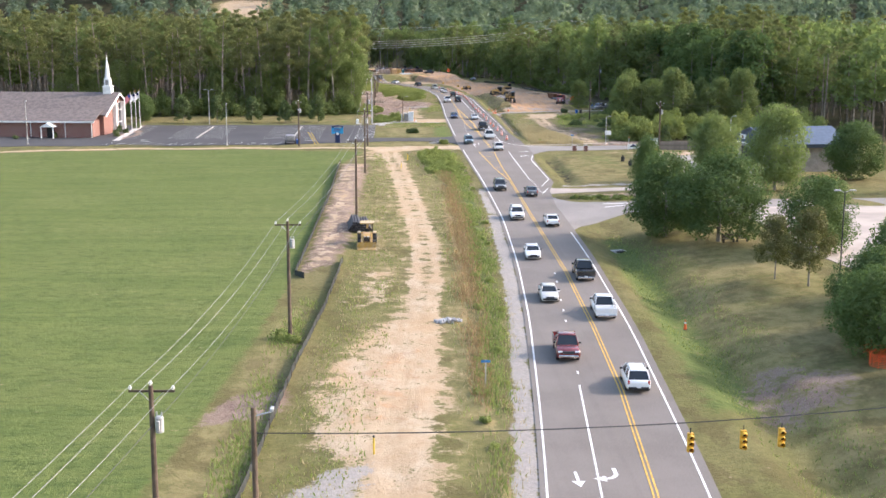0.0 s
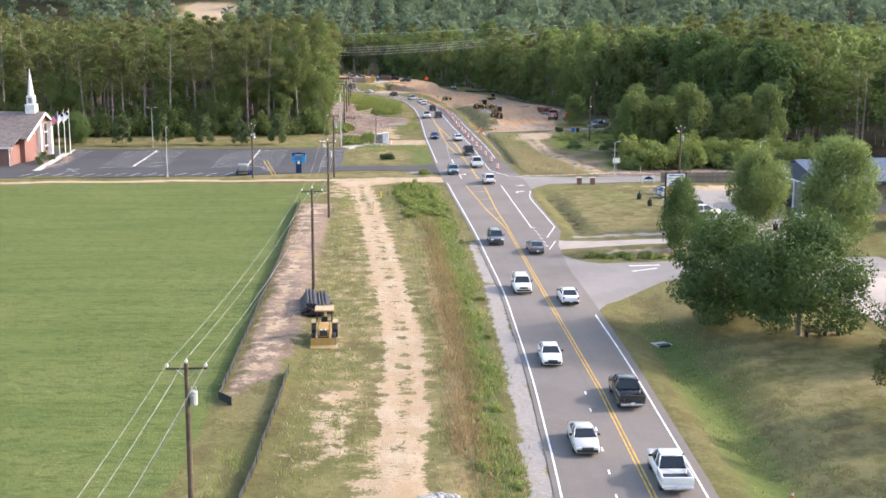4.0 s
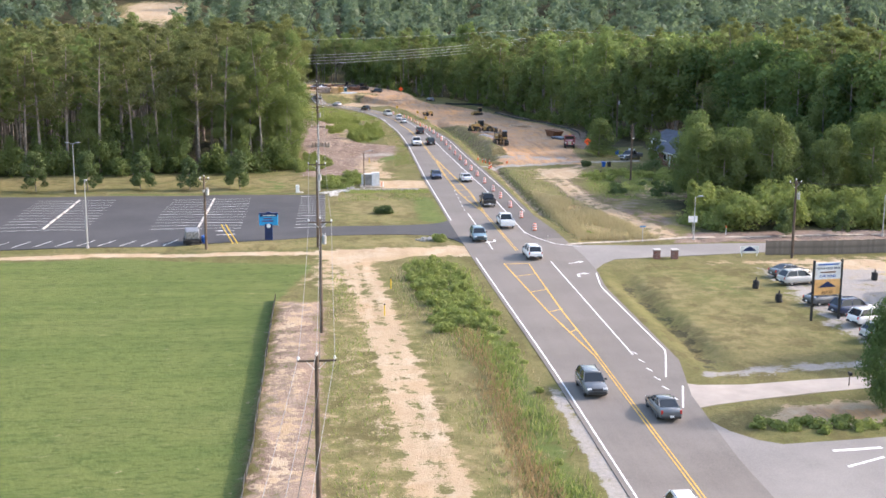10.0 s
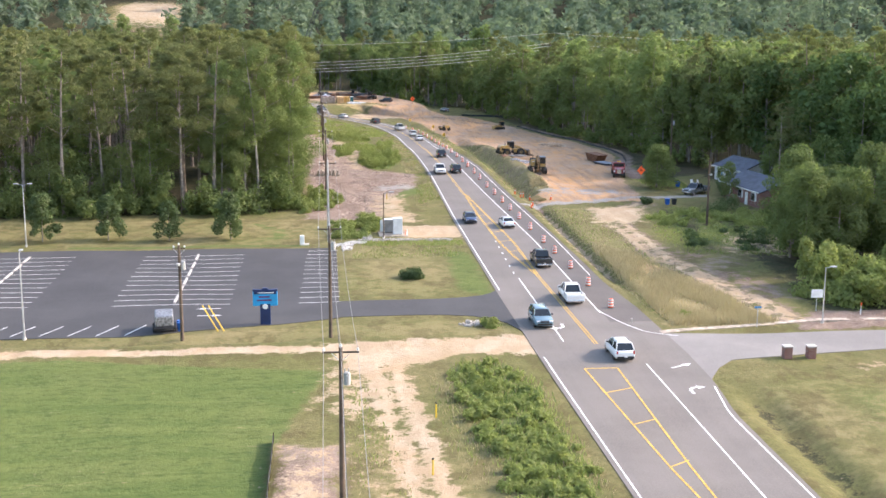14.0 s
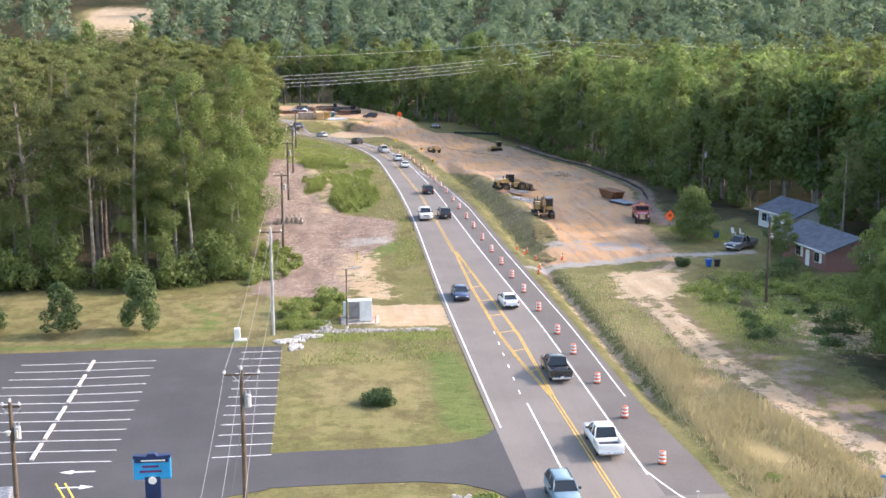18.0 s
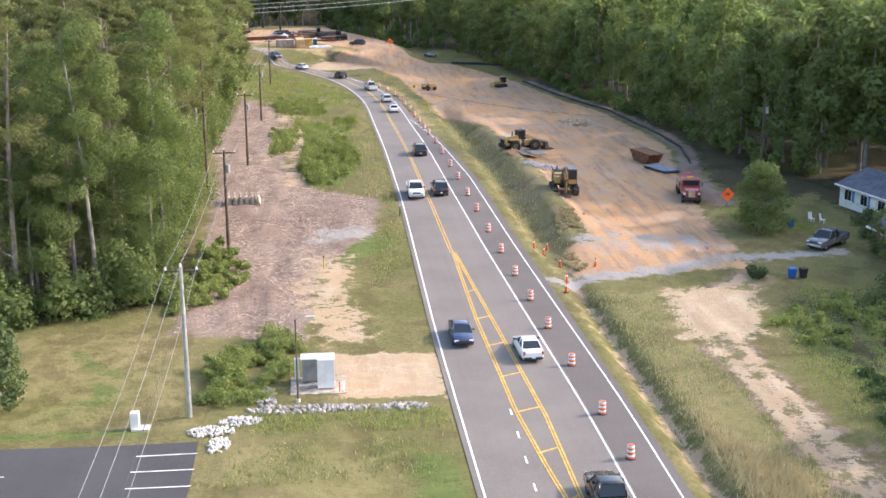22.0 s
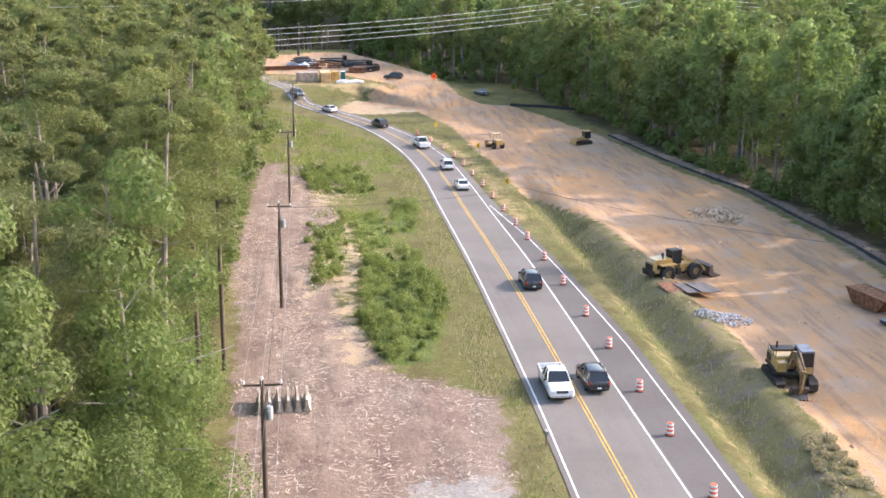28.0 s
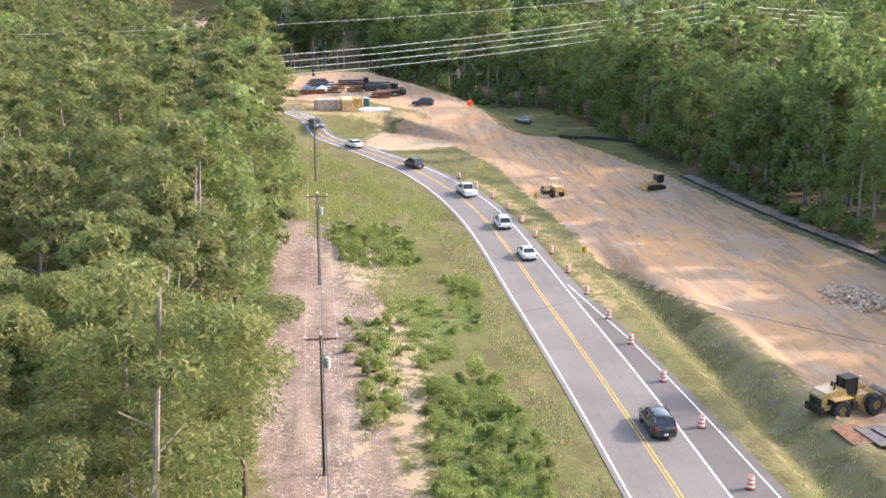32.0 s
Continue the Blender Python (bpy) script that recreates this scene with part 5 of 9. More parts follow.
for x in (15.6, 18.5, 20.6):
    zw = gz(-7, 60) + 7.6 + (x + 7.4) / 47.4 * 0.9 - 0.9 * 4 * ((x + 7.4) / 47.4) * (1 - (x + 7.4) / 47.4)
    e = thing("traffic_signal", x, 60.3 + (x + 7.4) / 47.4 * 2.7, zw - 1.35, 180, "yellow three-lens traffic signal hanging from a span wire", "traffic signal", "traffic signals on the span wire")
    part("housing", box(B(), (0, 0, 0.55), (0.34, 0.22, 1.06), 0.04), M_SIGNALYELLOW, e)
    part("hanger", tube(B(), (0, 0, 1.05), (0, 0, 1.36), 0.03, 0.03, 6), M_DARKMETAL, e)
    for k in range(3):
        part("lens", tube(B(), (0, 0.1, 0.22 + k * 0.33), (0, 0.125, 0.22 + k * 0.33), 0.12, 0.12, 12), M_LENS_DARK, e)
        part("visor", tube(B(), (0, 0.11, 0.24 + k * 0.33), (0, 0.36, 0.2 + k * 0.33), 0.15, 0.14, 10, False), M_SIGNALYELLOW, e)
# transmission line over the far wood
for x, y in ((75.4, 573), (-140, 487)):
    e = thing("transmission_frame", x, y, None, -8, "tall dark timber H-frame transmission tower in the woods", "transmission tower")
    for s in (-2.2, 2.2):
        part("leg", tube(B(), (s, 0, -0.5), (s, 0, 25), 0.24, 0.16, 8), M_WOOD_POLE, e)
    part("crossbeam", box(B(), (0, 0, 23.4), (10.5, 0.25, 0.3), 0.02), M_WOOD_POLE, e)
    part("brace", tube(tube(B(), (-2.2, 0, 17), (2.2, 0, 22), 0.08, 0.08, 6), (2.2, 0, 17), (-2.2, 0, 22), 0.08, 0.08, 6), M_WOOD_POLE, e)
for o, up in ((-4.6, 0.0), (-1.6, 0.9), (1.6, 1.8), (4.6, 2.7)):
    wire([(-140, 487 + o * 0.8, 19.5 + up - 1.0), (75.4, 573 + o * 0.8, 18.9 + up - 1.0), (300, 663 + o, 18.0 + up)], 6.2, 0.042, M_BRIGHTWIRE, "bright high-voltage conductor spanning the road and woods")
wire([(-140, 487, 25), (75.4, 573, 24.0), (300, 663, 24)], 4.0, 0.028, M_BRIGHTWIRE, "thin ground wire above the high-voltage conductors")

# ---- road work fittings ----


def drum_body():
    return loft(B(), [[(math.cos(i * math.pi / 7) * r, math.sin(i * math.pi / 7) * r, z) for i in range(14)] for z, r in ((0.06, 0.27), (0.55, 0.25), (0.95, 0.22), (1.0, 0.18))])


def drum_band(z):
    return lambda: loft(B(), [[(math.cos(i * math.pi / 7) * r, math.sin(i * math.pi / 7) * r, q) for i in range(14)] for q, r in ((z, 0.29 - z * 0.052), (z + 0.15, 0.285 - z * 0.055))])


def drum(x, y):
    e = thing("traffic_drum", x, y, gz(x, y) + 0.06, float(RNG.uniform(0, 360)), "orange and white striped traffic drum with black rubber base", "traffic drum", "traffic drums along the shoulder")
    hang("body", share(("drum", "body"), drum_body, M_ORANGE), e)
    hang("base", share(("drum", "base"), lambda: tube(B(), (0, 0, 0), (0, 0, 0.07), 0.36, 0.32, 14), M_BLACK), e)
    for z in (0.2, 0.52, 0.8):
        hang("band", share(("drum", z, "band"), drum_band(z), M_WHITEBAND), e)


for y in (268, 278.5, 288, 297.5, 305, 314.8, 323.9, 331.9, 340, 348.5, 357.4, 367.4, 376, 386.4, 395.8, 406.8, 417.4, 428.4, 437.4, 447.5, 457.5, 467.5, 477, 486.5, 495.5, 504, 512, 519.5):
    drum(float(np.interp(y, (268, 300, 332, 357, 440, 470, 600), (24.3, 23.6, 22.9, 22.5, 22.2, 22.0, 20.4)) if y < 470 else right_line(y) + 1.5), y)


def cone(x, y, lift=0.0):
    e = thing("traffic_cone", x, y, gz(x, y) + lift, float(RNG.uniform(0, 360)), "slim orange traffic cone with white collar", "traffic cone", "traffic cones at the work entrance")
    hang("cone", share(("cone", "cone"), lambda: tube(B(), (0, 0, 0.05), (0, 0, 1.0), 0.16, 0.04, 10), M_ORANGE), e)
    hang("base", share(("cone", "base"), lambda: box(B(), (0, 0, 0.03), (0.4, 0.4, 0.06), 0.01), M_BLACK), e)
    hang("collar", share(("cone", "collar"), lambda: tube(B(), (0, 0, 0.62), (0, 0, 0.8), 0.09, 0.068, 10), M_WHITEBAND), e)


for x, y in ((27.4, 349.5), (26.7, 351.5), (27.6, 338.2), (31.4, 342.3), (26.7, 334.0), (28.0, 343.5), (27.8, 113.6), (28.6, 354)):
    cone(x, y)
M_SIGNYELLOW = plain("sign_yellow", (0.75, 0.45, 0.02), 0.4, vary=0.1)
M_SIGNORANGE = plain("roll_up_sign_orange", (0.95, 0.14, 0.03), 0.5, vary=0.08)
M_BLUE = plain("blue_enamel", (0.05, 0.2, 0.45), 0.4, vary=0.15)
M_NAVY = plain("navy_sign_column", (0.012, 0.028, 0.1), 0.5, vary=0.2)
for x, y, a in ((25.2, 497.5, 12), (24.9, 462.0, 4), (20.0, 521.5, 30)):
    e = thing("chevron_sign", x, y, None, a, "yellow curve sign with black chevron on a post", "road sign", "chevron signs along the bend")
    part("post", tube(B(), (0, 0, -0.2), (0, 0, 2.1), 0.035, 0.035, 6), M_GALV, e)
    part("panel", box(B(), (0, -0.05, 1.75), (0.62, 0.02, 0.78), 0.006), M_SIGNYELLOW, e)
    bm = B()
    for s in (1, -1):
        prism(bm, [(0.2, 1.75 + s * 0.3), (-0.04, 1.75), (-0.2, 1.75), (0.02, 1.75 + s * 0.3)], "y", -0.075, -0.066)
    part("chevron", bm, M_BLACK, e)
for x, y, z in ((52.6, 364.6, 1.5), (24.5, 573.0, 1.6)):
    e = thing("work_zone_sign", x, y, None, 14, "orange diamond roll-up work sign on a spring stand", "road sign")
    part("panel", box(B(), (0, 0, z + 0.4), (1.25, 0.03, 1.25), 0.0, (0, 45, 0)), M_SIGNORANGE, e)
    for s in (-1, 1):
        part("leg", tube(B(), (0, 0.1, 0.6), (s * 0.7, 0.5, 0), 0.025, 0.025, 5), M_DARKMETAL, e)
    part("mast", tube(B(), (0, 0.06, 0.3), (0, 0.06, z + 1.1), 0.03, 0.03, 6), M_DARKMETAL, e)
    for k, w in ((0.28, 0.45), (0.08, 0.62)):
        part("lettering_bar", box(B(), (0, -0.025, z + 0.3 + k), (w, 0.01, 0.11)), M_BLACK, e)
for x, y in ((3.9, 345.0), (-1.6, 77.5), (0.9, 222.0), (2.2, 234)):
    e = thing("marker_post", x, y, None, 0, "short yellow plastic pipeline marker post in rough grass", "marker post")
    part("post", tube(B(), (0, 0, -0.1), (0, 0, 1.15), 0.06, 0.06, 8), M_YELLOWPLASTIC, e)
    part("cap", tube(B(), (0, 0, 1.15), (0, 0, 1.27), 0.08, 0.06, 8), M_BLACK, e)


# silt fences: fabric on stakes
def silt_fence(pts, label, h=0.7):
    e = new("silt_fence")
    tagged(e, label, "silt fence")
    e.location = (*pts[0], gz(*pts[0]))
    off = e.location.copy()
    line = []
    for (ax, ay), (bx, by) in zip(pts, pts[1:]):
        n = max(1, int(math.hypot(bx - ax, by - ay) / 1.2))
        line += [(ax + (bx - ax) * i / n, ay + (by - ay) * i / n) for i in range(n)]
    line.append(pts[-1])
    bm, prev = B(), None
    for i, (x, y) in enumerate(line):
        z, t = gz(x, y), h * RNG.uniform(0.8, 1.0)
        wob = RNG.uniform(-0.06, 0.06)
        cur = [bm.verts.new((x + wob + dx - off.x, y - off.y, z + dz - off.z)) for dx, dz in ((0, -0.1), (0, t), (0.025, t), (0.025, -0.1))]
        if prev:
            for k in range(4):
                bm.faces.new((prev[k], prev[(k + 1) % 4], cur[(k + 1) % 4], cur[k]))
        prev = cur
        if i % 2 == 0:
            hang("stake", share(("silt", "stake"), lambda: box(B(), (0, 0, 0.35), (0.05, 0.05, 0.9)), M_WOOD_POLE), e, Matrix.Translation((x + 0.05 - off.x, y - off.y, z - off.z)))
    part("fabric", bm, M_FENCECLOTH, e)


silt_fence([(-10.5, 50), (-9.6, 70), (-9.1, 83), (-8.3, 101), (-7.2, 118), (-6.3, 139)], "black silt fence on stakes beside the sandy track")
silt_fence([(-10.2, 131.5), (-11.3, 133.2), (-10.9, 160), (-10.4, 184), (-10.5, 229.5)], "black silt fence on stakes along the green field")
silt_fence([(57.0, 394), (59.4, 407), (60.2, 430), (60.6, 460), (57, 484), (53, 517)], "black silt fence along the edge of the woods", 0.45)
silt_fence([(-14.6, 470), (-15.0, 482), (-15.6, 496)], "black silt fence at the foot of the western trees")
silt_fence([(40, 556), (47, 553), (56, 547)], "black silt fence around a grassy hollow")

# ---- vehicles ----
M_GLASS = bpy.data.materials.new("tinted_window_glass")
M_GLASS.use_nodes = True
gb = M_GLASS.node_tree.nodes["Principled BSDF"]
gb.inputs["Base Color"].default_value, gb.inputs["Roughness"].default_value = (0.018, 0.022, 0.026, 1), 0.05
M_HEADLIGHT = plain("clear_headlight_lens", (0.75, 0.76, 0.78), 0.15, vary=0.05)
M_TAILLIGHT = plain("red_tail_light_lens", (0.4, 0.02, 0.015), 0.2, vary=0.1)
M_CHROME = plain("bright_trim", (0.7, 0.7, 0.7), 0.2, 0.9, vary=0.1)
M_PLATE = plain("white_number_plate", (0.7, 0.7, 0.7), 0.5, vary=0.1)
PAINTS = {"white": paint("white_car_paint", (0.78, 0.78, 0.77), 0.25, 0.05), "black": paint("black_car_paint", (0.018, 0.019, 0.021), 0.2, 0.06), "maroon": paint("maroon_car_paint", (0.13, 0.018, 0.02), 0.22, 0.06),
          "silver": paint("silver_car_paint", (0.5, 0.49, 0.46), 0.3, 0.1), "grey": paint("dark_grey_car_paint", (0.1, 0.11, 0.12), 0.25, 0.08), "navy": paint("dark_blue_car_paint", (0.02, 0.035, 0.09), 0.22, 0.05), "blue": paint("grey_blue_car_paint", (0.14, 0.22, 0.27), 0.25, 0.06)}
# stations along the car, front first: (y, half width, underside, top of the lower body)
CAR = {
    "sedan": dict(body=((2.35, 0.7, 0.32, 0.62), (2.2, 0.85, 0.22, 0.74), (1.3, 0.91, 0.2, 0.9), (0.7, 0.92, 0.2, 0.95), (-1.2, 0.92, 0.2, 0.98), (-1.9, 0.9, 0.22, 1.0), (-2.3, 0.84, 0.3, 0.96), (-2.4, 0.74, 0.38, 0.8)),
                  cabin=((1.0, 0.78, 0.92), (0.25, 0.62, 1.38), (-0.9, 0.62, 1.4), (-1.75, 0.76, 0.98)), axles=(1.42, -1.42), wheel=0.33, track=0.8),
    "suv": dict(body=((2.35, 0.76, 0.4, 0.76), (2.2, 0.9, 0.3, 0.92), (1.3, 0.95, 0.28, 1.05), (0.7, 0.96, 0.28, 1.08), (-1.4, 0.96, 0.28, 1.1), (-2.1, 0.94, 0.3, 1.12), (-2.32, 0.88, 0.36, 1.05), (-2.38, 0.8, 0.44, 0.85)),
                cabin=((1.05, 0.83, 1.05), (0.35, 0.68, 1.66), (-1.7, 0.68, 1.68), (-2.22, 0.8, 1.1)), axles=(1.4, -1.4), wheel=0.37, track=0.83),
    "pickup": dict(body=((2.9, 0.84, 0.5, 0.9), (2.75, 0.98, 0.4, 1.08), (1.7, 1.0, 0.38, 1.16), (1.0, 1.0, 0.38, 1.18), (-0.95, 1.0, 0.38, 1.18), (-1.0, 1.0, 0.38, 0.72), (-2.7, 1.0, 0.4, 0.72), (-2.86, 0.98, 0.46, 0.72)),
                   cabin=((1.35, 0.88, 1.16), (0.6, 0.72, 1.86), (-0.6, 0.72, 1.86), (-0.98, 0.84, 1.18)), axles=(1.85, -1.75), wheel=0.41, track=0.86),
    "van": dict(body=((2.9, 0.85, 0.45, 0.9), (2.75, 0.96, 0.35, 1.15), (2.2, 1.0, 0.3, 1.3), (1.4, 1.02, 0.3, 2.35), (0.8, 1.02, 0.3, 2.6), (-2.6, 1.02, 0.32, 2.6), (-2.85, 1.0, 0.38, 2.5), (-2.9, 0.96, 0.45, 2.3)),
                cabin=((2.1, 0.9, 1.3), (1.75, 0.88, 1.75), (1.5, 0.86, 2.1), (1.42, 0.8, 2.25)), axles=(1.9, -1.7), wheel=0.36, track=0.86)}


def body_shell(spec):
    rings = []
    for y, w, lo, hi in spec["body"]:
        k = min(0.14, (hi - lo) * 0.25)
        rings.append([(-w * 0.9, y, lo), (-w, y, lo + k), (-w * 1.01, y, (lo + hi) / 2), (-w * 0.97, y, hi - k * 0.5), (-w * 0.86, y, hi), (w * 0.86, y, hi), (w * 0.97, y, hi - k * 0.5), (w * 1.01, y, (lo + hi) / 2), (w, y, lo + k), (w * 0.9, y, lo)])
    return loft(B(), rings)


def glasshouse(spec):
    belt = spec["cabin"][0][2] - 0.06
    rings = []
    for y, w, z in spec["cabin"]:
        wb = spec["cabin"][0][1] + 0.06
        rings.append([(-wb, y, belt), (-w, y, z), (w, y, z), (wb, y, belt)])
    return loft(B(), rings)


def roof_panel(spec):
    (y0, w0, z0), (y1, w1, z1), (y2, w2, z2), (y3, w3, z3) = spec["cabin"]
    bm = loft(B(), [[(-w * 1.02, y, z - 0.03), (-w * 0.9, y, z + 0.03), (w * 0.9, y, z + 0.03), (w * 1.02, y, z - 0.03)] for y, w, z in ((y1 + 0.06, w1, z1 - 0.01), (y1 - 0.3, w1, z1 + 0.02), (y2 + 0.3, w2, z2 + 0.02), (y2 - 0.05, w2, z2 - 0.01))])
    return bm


def pillar(spec, s, k):
    (y0, w0, z0), (y1, w1, z1), (y2, w2, z2), (y3, w3, z3) = spec["cabin"]
    ends = (((s * w0 * 1.06, y0, z0), (s * w1 * 1.02, y1, z1)), ((s * w1 * 1.26, (y1 + y2) / 2, z0), (s * w1 * 1.03, (y1 + y2) / 2, z1)), ((s * w3 * 1.04, y3, z3), (s * w2 * 1.02, y2, z2)))[k]
    return tube(B(), *ends, 0.05, 0.045, 5)


def tyre(r):
    n, bm = 18, B()
    prof = ((r * 0.62, -0.11), (r * 0.94, -0.12), (r, -0.08), (r, 0.08), (r * 0.94, 0.12), (r * 0.62, 0.11))
    vs = [[bm.verts.new((w, math.cos(i * 2 * math.pi / n) * q, math.sin(i * 2 * math.pi / n) * q)) for q, w in prof] for i in range(n)]
    for i in range(n):
        for k in range(5):
            bm.faces.new((vs[i][k], vs[(i + 1) % n][k], vs[(i + 1) % n][k + 1], vs[i][k + 1]))
    return bm


def rim(r):
    bm = tube(B(), (-0.08, 0, 0), (0.08, 0, 0), r * 0.63, r * 0.63, 14)
    for s in (-1, 1):
        for k in range(5):
            a = k * 2 * math.pi / 5
            box(bm, (s * 0.085, math.cos(a) * r * 0.33, math.sin(a) * r * 0.33), (0.02, 0.07 + 0.3 * r * abs(math.cos(a)), 0.07 + 0.3 * r * abs(math.sin(a))))
    return bm


def painted(key, make, color):
    k = (*key, color)
    if k not in _cache:
        _cache[k] = bm_mesh(key[-1], make(), PAINTS[color])
        _cache[k].polygons.foreach_set("use_smooth", [len(p.vertices) == 4 for p in _cache[k].polygons])
    return _cache[k]


def wheel_set(e, axles, track, r, key):
    for y in axles:
        for s in (-1, 1):
            w = hang("wheel", share((key, r, "wheel"), lambda: tyre(r), M_BLACK), e, pose(s * track, y, r))
            hang("rim", share((key, r, "rim"), lambda: rim(r), M_CHROME), w)


def car(kind, x, y, heading, color, label, lift=0.05, group="cars on the road"):
    """heading: degrees by which the car's nose turns left from +y."""
    c = CAR[kind]
    e = thing(kind if kind in ("pickup", "van") else "car", x, y, gz(x, y) + lift, heading, label, {"pickup": "pickup truck", "van": "van"}.get(kind, "car"), group)
    hang("body", painted((kind, "body"), lambda: body_shell(c), color), e)
    hang("glasshouse", share((kind, "glasshouse"), lambda: glasshouse(c), M_GLASS), e)
    if kind != "van":
        hang("roof", painted((kind, "roof"), lambda: roof_panel(c), color), e)
        for s in (-1, 1):
            for k in range(3):
                hang("pillar", painted((kind, s, k, "pillar"), lambda: pillar(c, s, k), color), e)
    front, back = c["body"][1], c["body"][-2]
    yf, yb, wf, wb = c["body"][0][0], c["body"][-1][0], front[1], back[1]
    for s in (-1, 1):
        hang("headlight", share((kind, s, "headlight"), lambda: box(B(), (s * wf * 0.72, yf - 0.12, front[3] - 0.12), (0.36, 0.22, 0.15), 0.03), M_HEADLIGHT), e)
        hang("tail_light", share((kind, s, "tail_light"), lambda: box(B(), (s * wb * 0.88, yb + 0.06, back[3] - 0.15 if kind != "pickup" else 0.98), (0.16, 0.12, 0.3), 0.02), M_TAILLIGHT), e)
        hang("mirror", share((kind, s, "mirror"), lambda: box(B(), (s * (c["cabin"][0][1] + 0.2), c["cabin"][0][0] - 0.35, c["cabin"][0][2] + 0.12), (0.2, 0.12, 0.16), 0.03), M_BLACK), e)
    hang("front_bumper", share((kind, "front_bumper"), lambda: box(B(), (0, yf - 0.06, front[2] + 0.2), (wf * 1.7, 0.2, 0.2), 0.05), M_BLACK if kind != "pickup" else M_CHROME), e)
    hang("rear_bumper", share((kind, "rear_bumper"), lambda: box(B(), (0, yb - 0.02, back[2] + 0.1), (wb * 1.8, 0.2, 0.2), 0.05), M_BLACK if kind != "pickup" else M_CHROME), e)
    hang("number_plate", share((kind, "number_plate"), lambda: box(B(), (0, yb - 0.13, back[2] + 0.22), (0.32, 0.02, 0.16)), M_PLATE), e)
    hang("grille", share((kind, "grille"), lambda: box(B(), (0, yf - 0.02, front[3] - 0.16), (wf * 0.95, 0.12, 0.2), 0.02), M_DARKMETAL), e)
    if kind == "pickup":
        def bed():
            bm = B()
            for s in (-1, 1):
                box(bm, (s * 0.96, -1.93, 0.97), (0.1, 1.86, 0.52), 0.03)
            box(bm, (0, -2.82, 0.97), (1.9, 0.09, 0.52), 0.03)
            return bm
        hang("bed_sides", painted((kind, "bed_sides"), bed, color), e)
        hang("bed_floor", share((kind, "bed_floor"), lambda: box(B(), (0, -1.9, 0.74), (1.84, 1.8, 0.05)), M_DARKMETAL), e)
    if kind == "van":
        for s in (-0.42, 0.42):
            hang("rear_window", share((kind, s, "rear_window"), lambda: box(B(), (s, -2.885, 1.8), (0.6, 0.03, 0.5)), M_GLASS), e)
    if kind == "suv":
        for s in (-0.6, 0.6):
            hang("roof_rail", share((kind, s, "roof_rail"), lambda: tube(B(), (s, 0.2, 1.73), (s, -1.6, 1.74), 0.02, 0.02, 5), M_DARKMETAL), e)
    wheel_set(e, c["axles"], c["track"], c["wheel"], kind)
    return e


def lane(y, side):
    """The middle of the northbound (n) or southbound (s) lane, and its bearing."""
    at = lambda v: float(right_line(v) - np.interp(v, (0, 200, 300, 400, 700), (1.75, 1.95, 1.9, 1.7, 1.7)) if side == "n" else left_line(v) + np.interp(v, (0, 90, 140, 700), (1.7, 3.0, 2.0, 1.75)))
    a = math.degrees(math.atan2(at(y - 2) - at(y + 2), 4.0))
    return at(y), a + (0 if side == "n" else 180)


for kind, y, side, color, words in (
        ("suv", 92, "n", "white", "white compact crossover driving away on the road"), ("pickup", 101, "s", "maroon", "dark red pickup truck coming towards the junction"),
        ("pickup", 115, "n", "white", "white crew-cab pickup truck driving away on the road"), ("sedan", 121.5, "s", "silver", "beige-silver sedan on the road"),
        ("pickup", 131.5, "n", "black", "black pickup truck driving away on the road"), ("sedan", 142.5, "s", "white", "white sedan on the road"),
        ("sedan", 164, "n", "white", "white sedan driving away on the road"), ("suv", 169, "s", "white", "white sport utility vehicle on the road"),
        ("sedan", 190, "n", "grey", "grey sedan driving away on the road"), ("suv", 196, "s", "grey", "dark grey crossover on the road"),
        ("suv", 250, "n", "white", "white crossover at the side street junction"), ("suv", 262, "s", "blue", "grey-blue crossover in the through lane"),
        ("pickup", 272, "n", "white", "white pickup truck driving away past the traffic drums"), ("pickup", 291, "n", "black", "black pickup truck driving away past the traffic drums"),
        ("sedan", 318, "n", "white", "white sedan driving away past the traffic drums"),
        ("sedan", 322, "s", "navy", "dark blue hatchback on the road"),
        ("pickup", 377, "s", "white", "white pickup truck coming along the road"), ("suv", 378, "n", "black", "black sport utility vehicle driving away"), ("suv", 407, "n", "black", "black sport utility vehicle on the road by the earthworks"),
        ("sedan", 466, "n", "white", "white sedan driving towards the bend"), ("suv", 484, "n", "white", "white crossover driving towards the bend"), ("pickup", 507, "n", "white", "white pickup truck entering the bend"),
        ("suv", 530, "n", "black", "black sport utility vehicle on the bend"), ("sedan", 551, "n", "white", "white sedan beyond the bend"), ("suv", 566, "s", "grey", "grey crossover beyond the bend")):
    cx, ca = lane(y, side)
    car(kind, cx, y, ca, color, words)
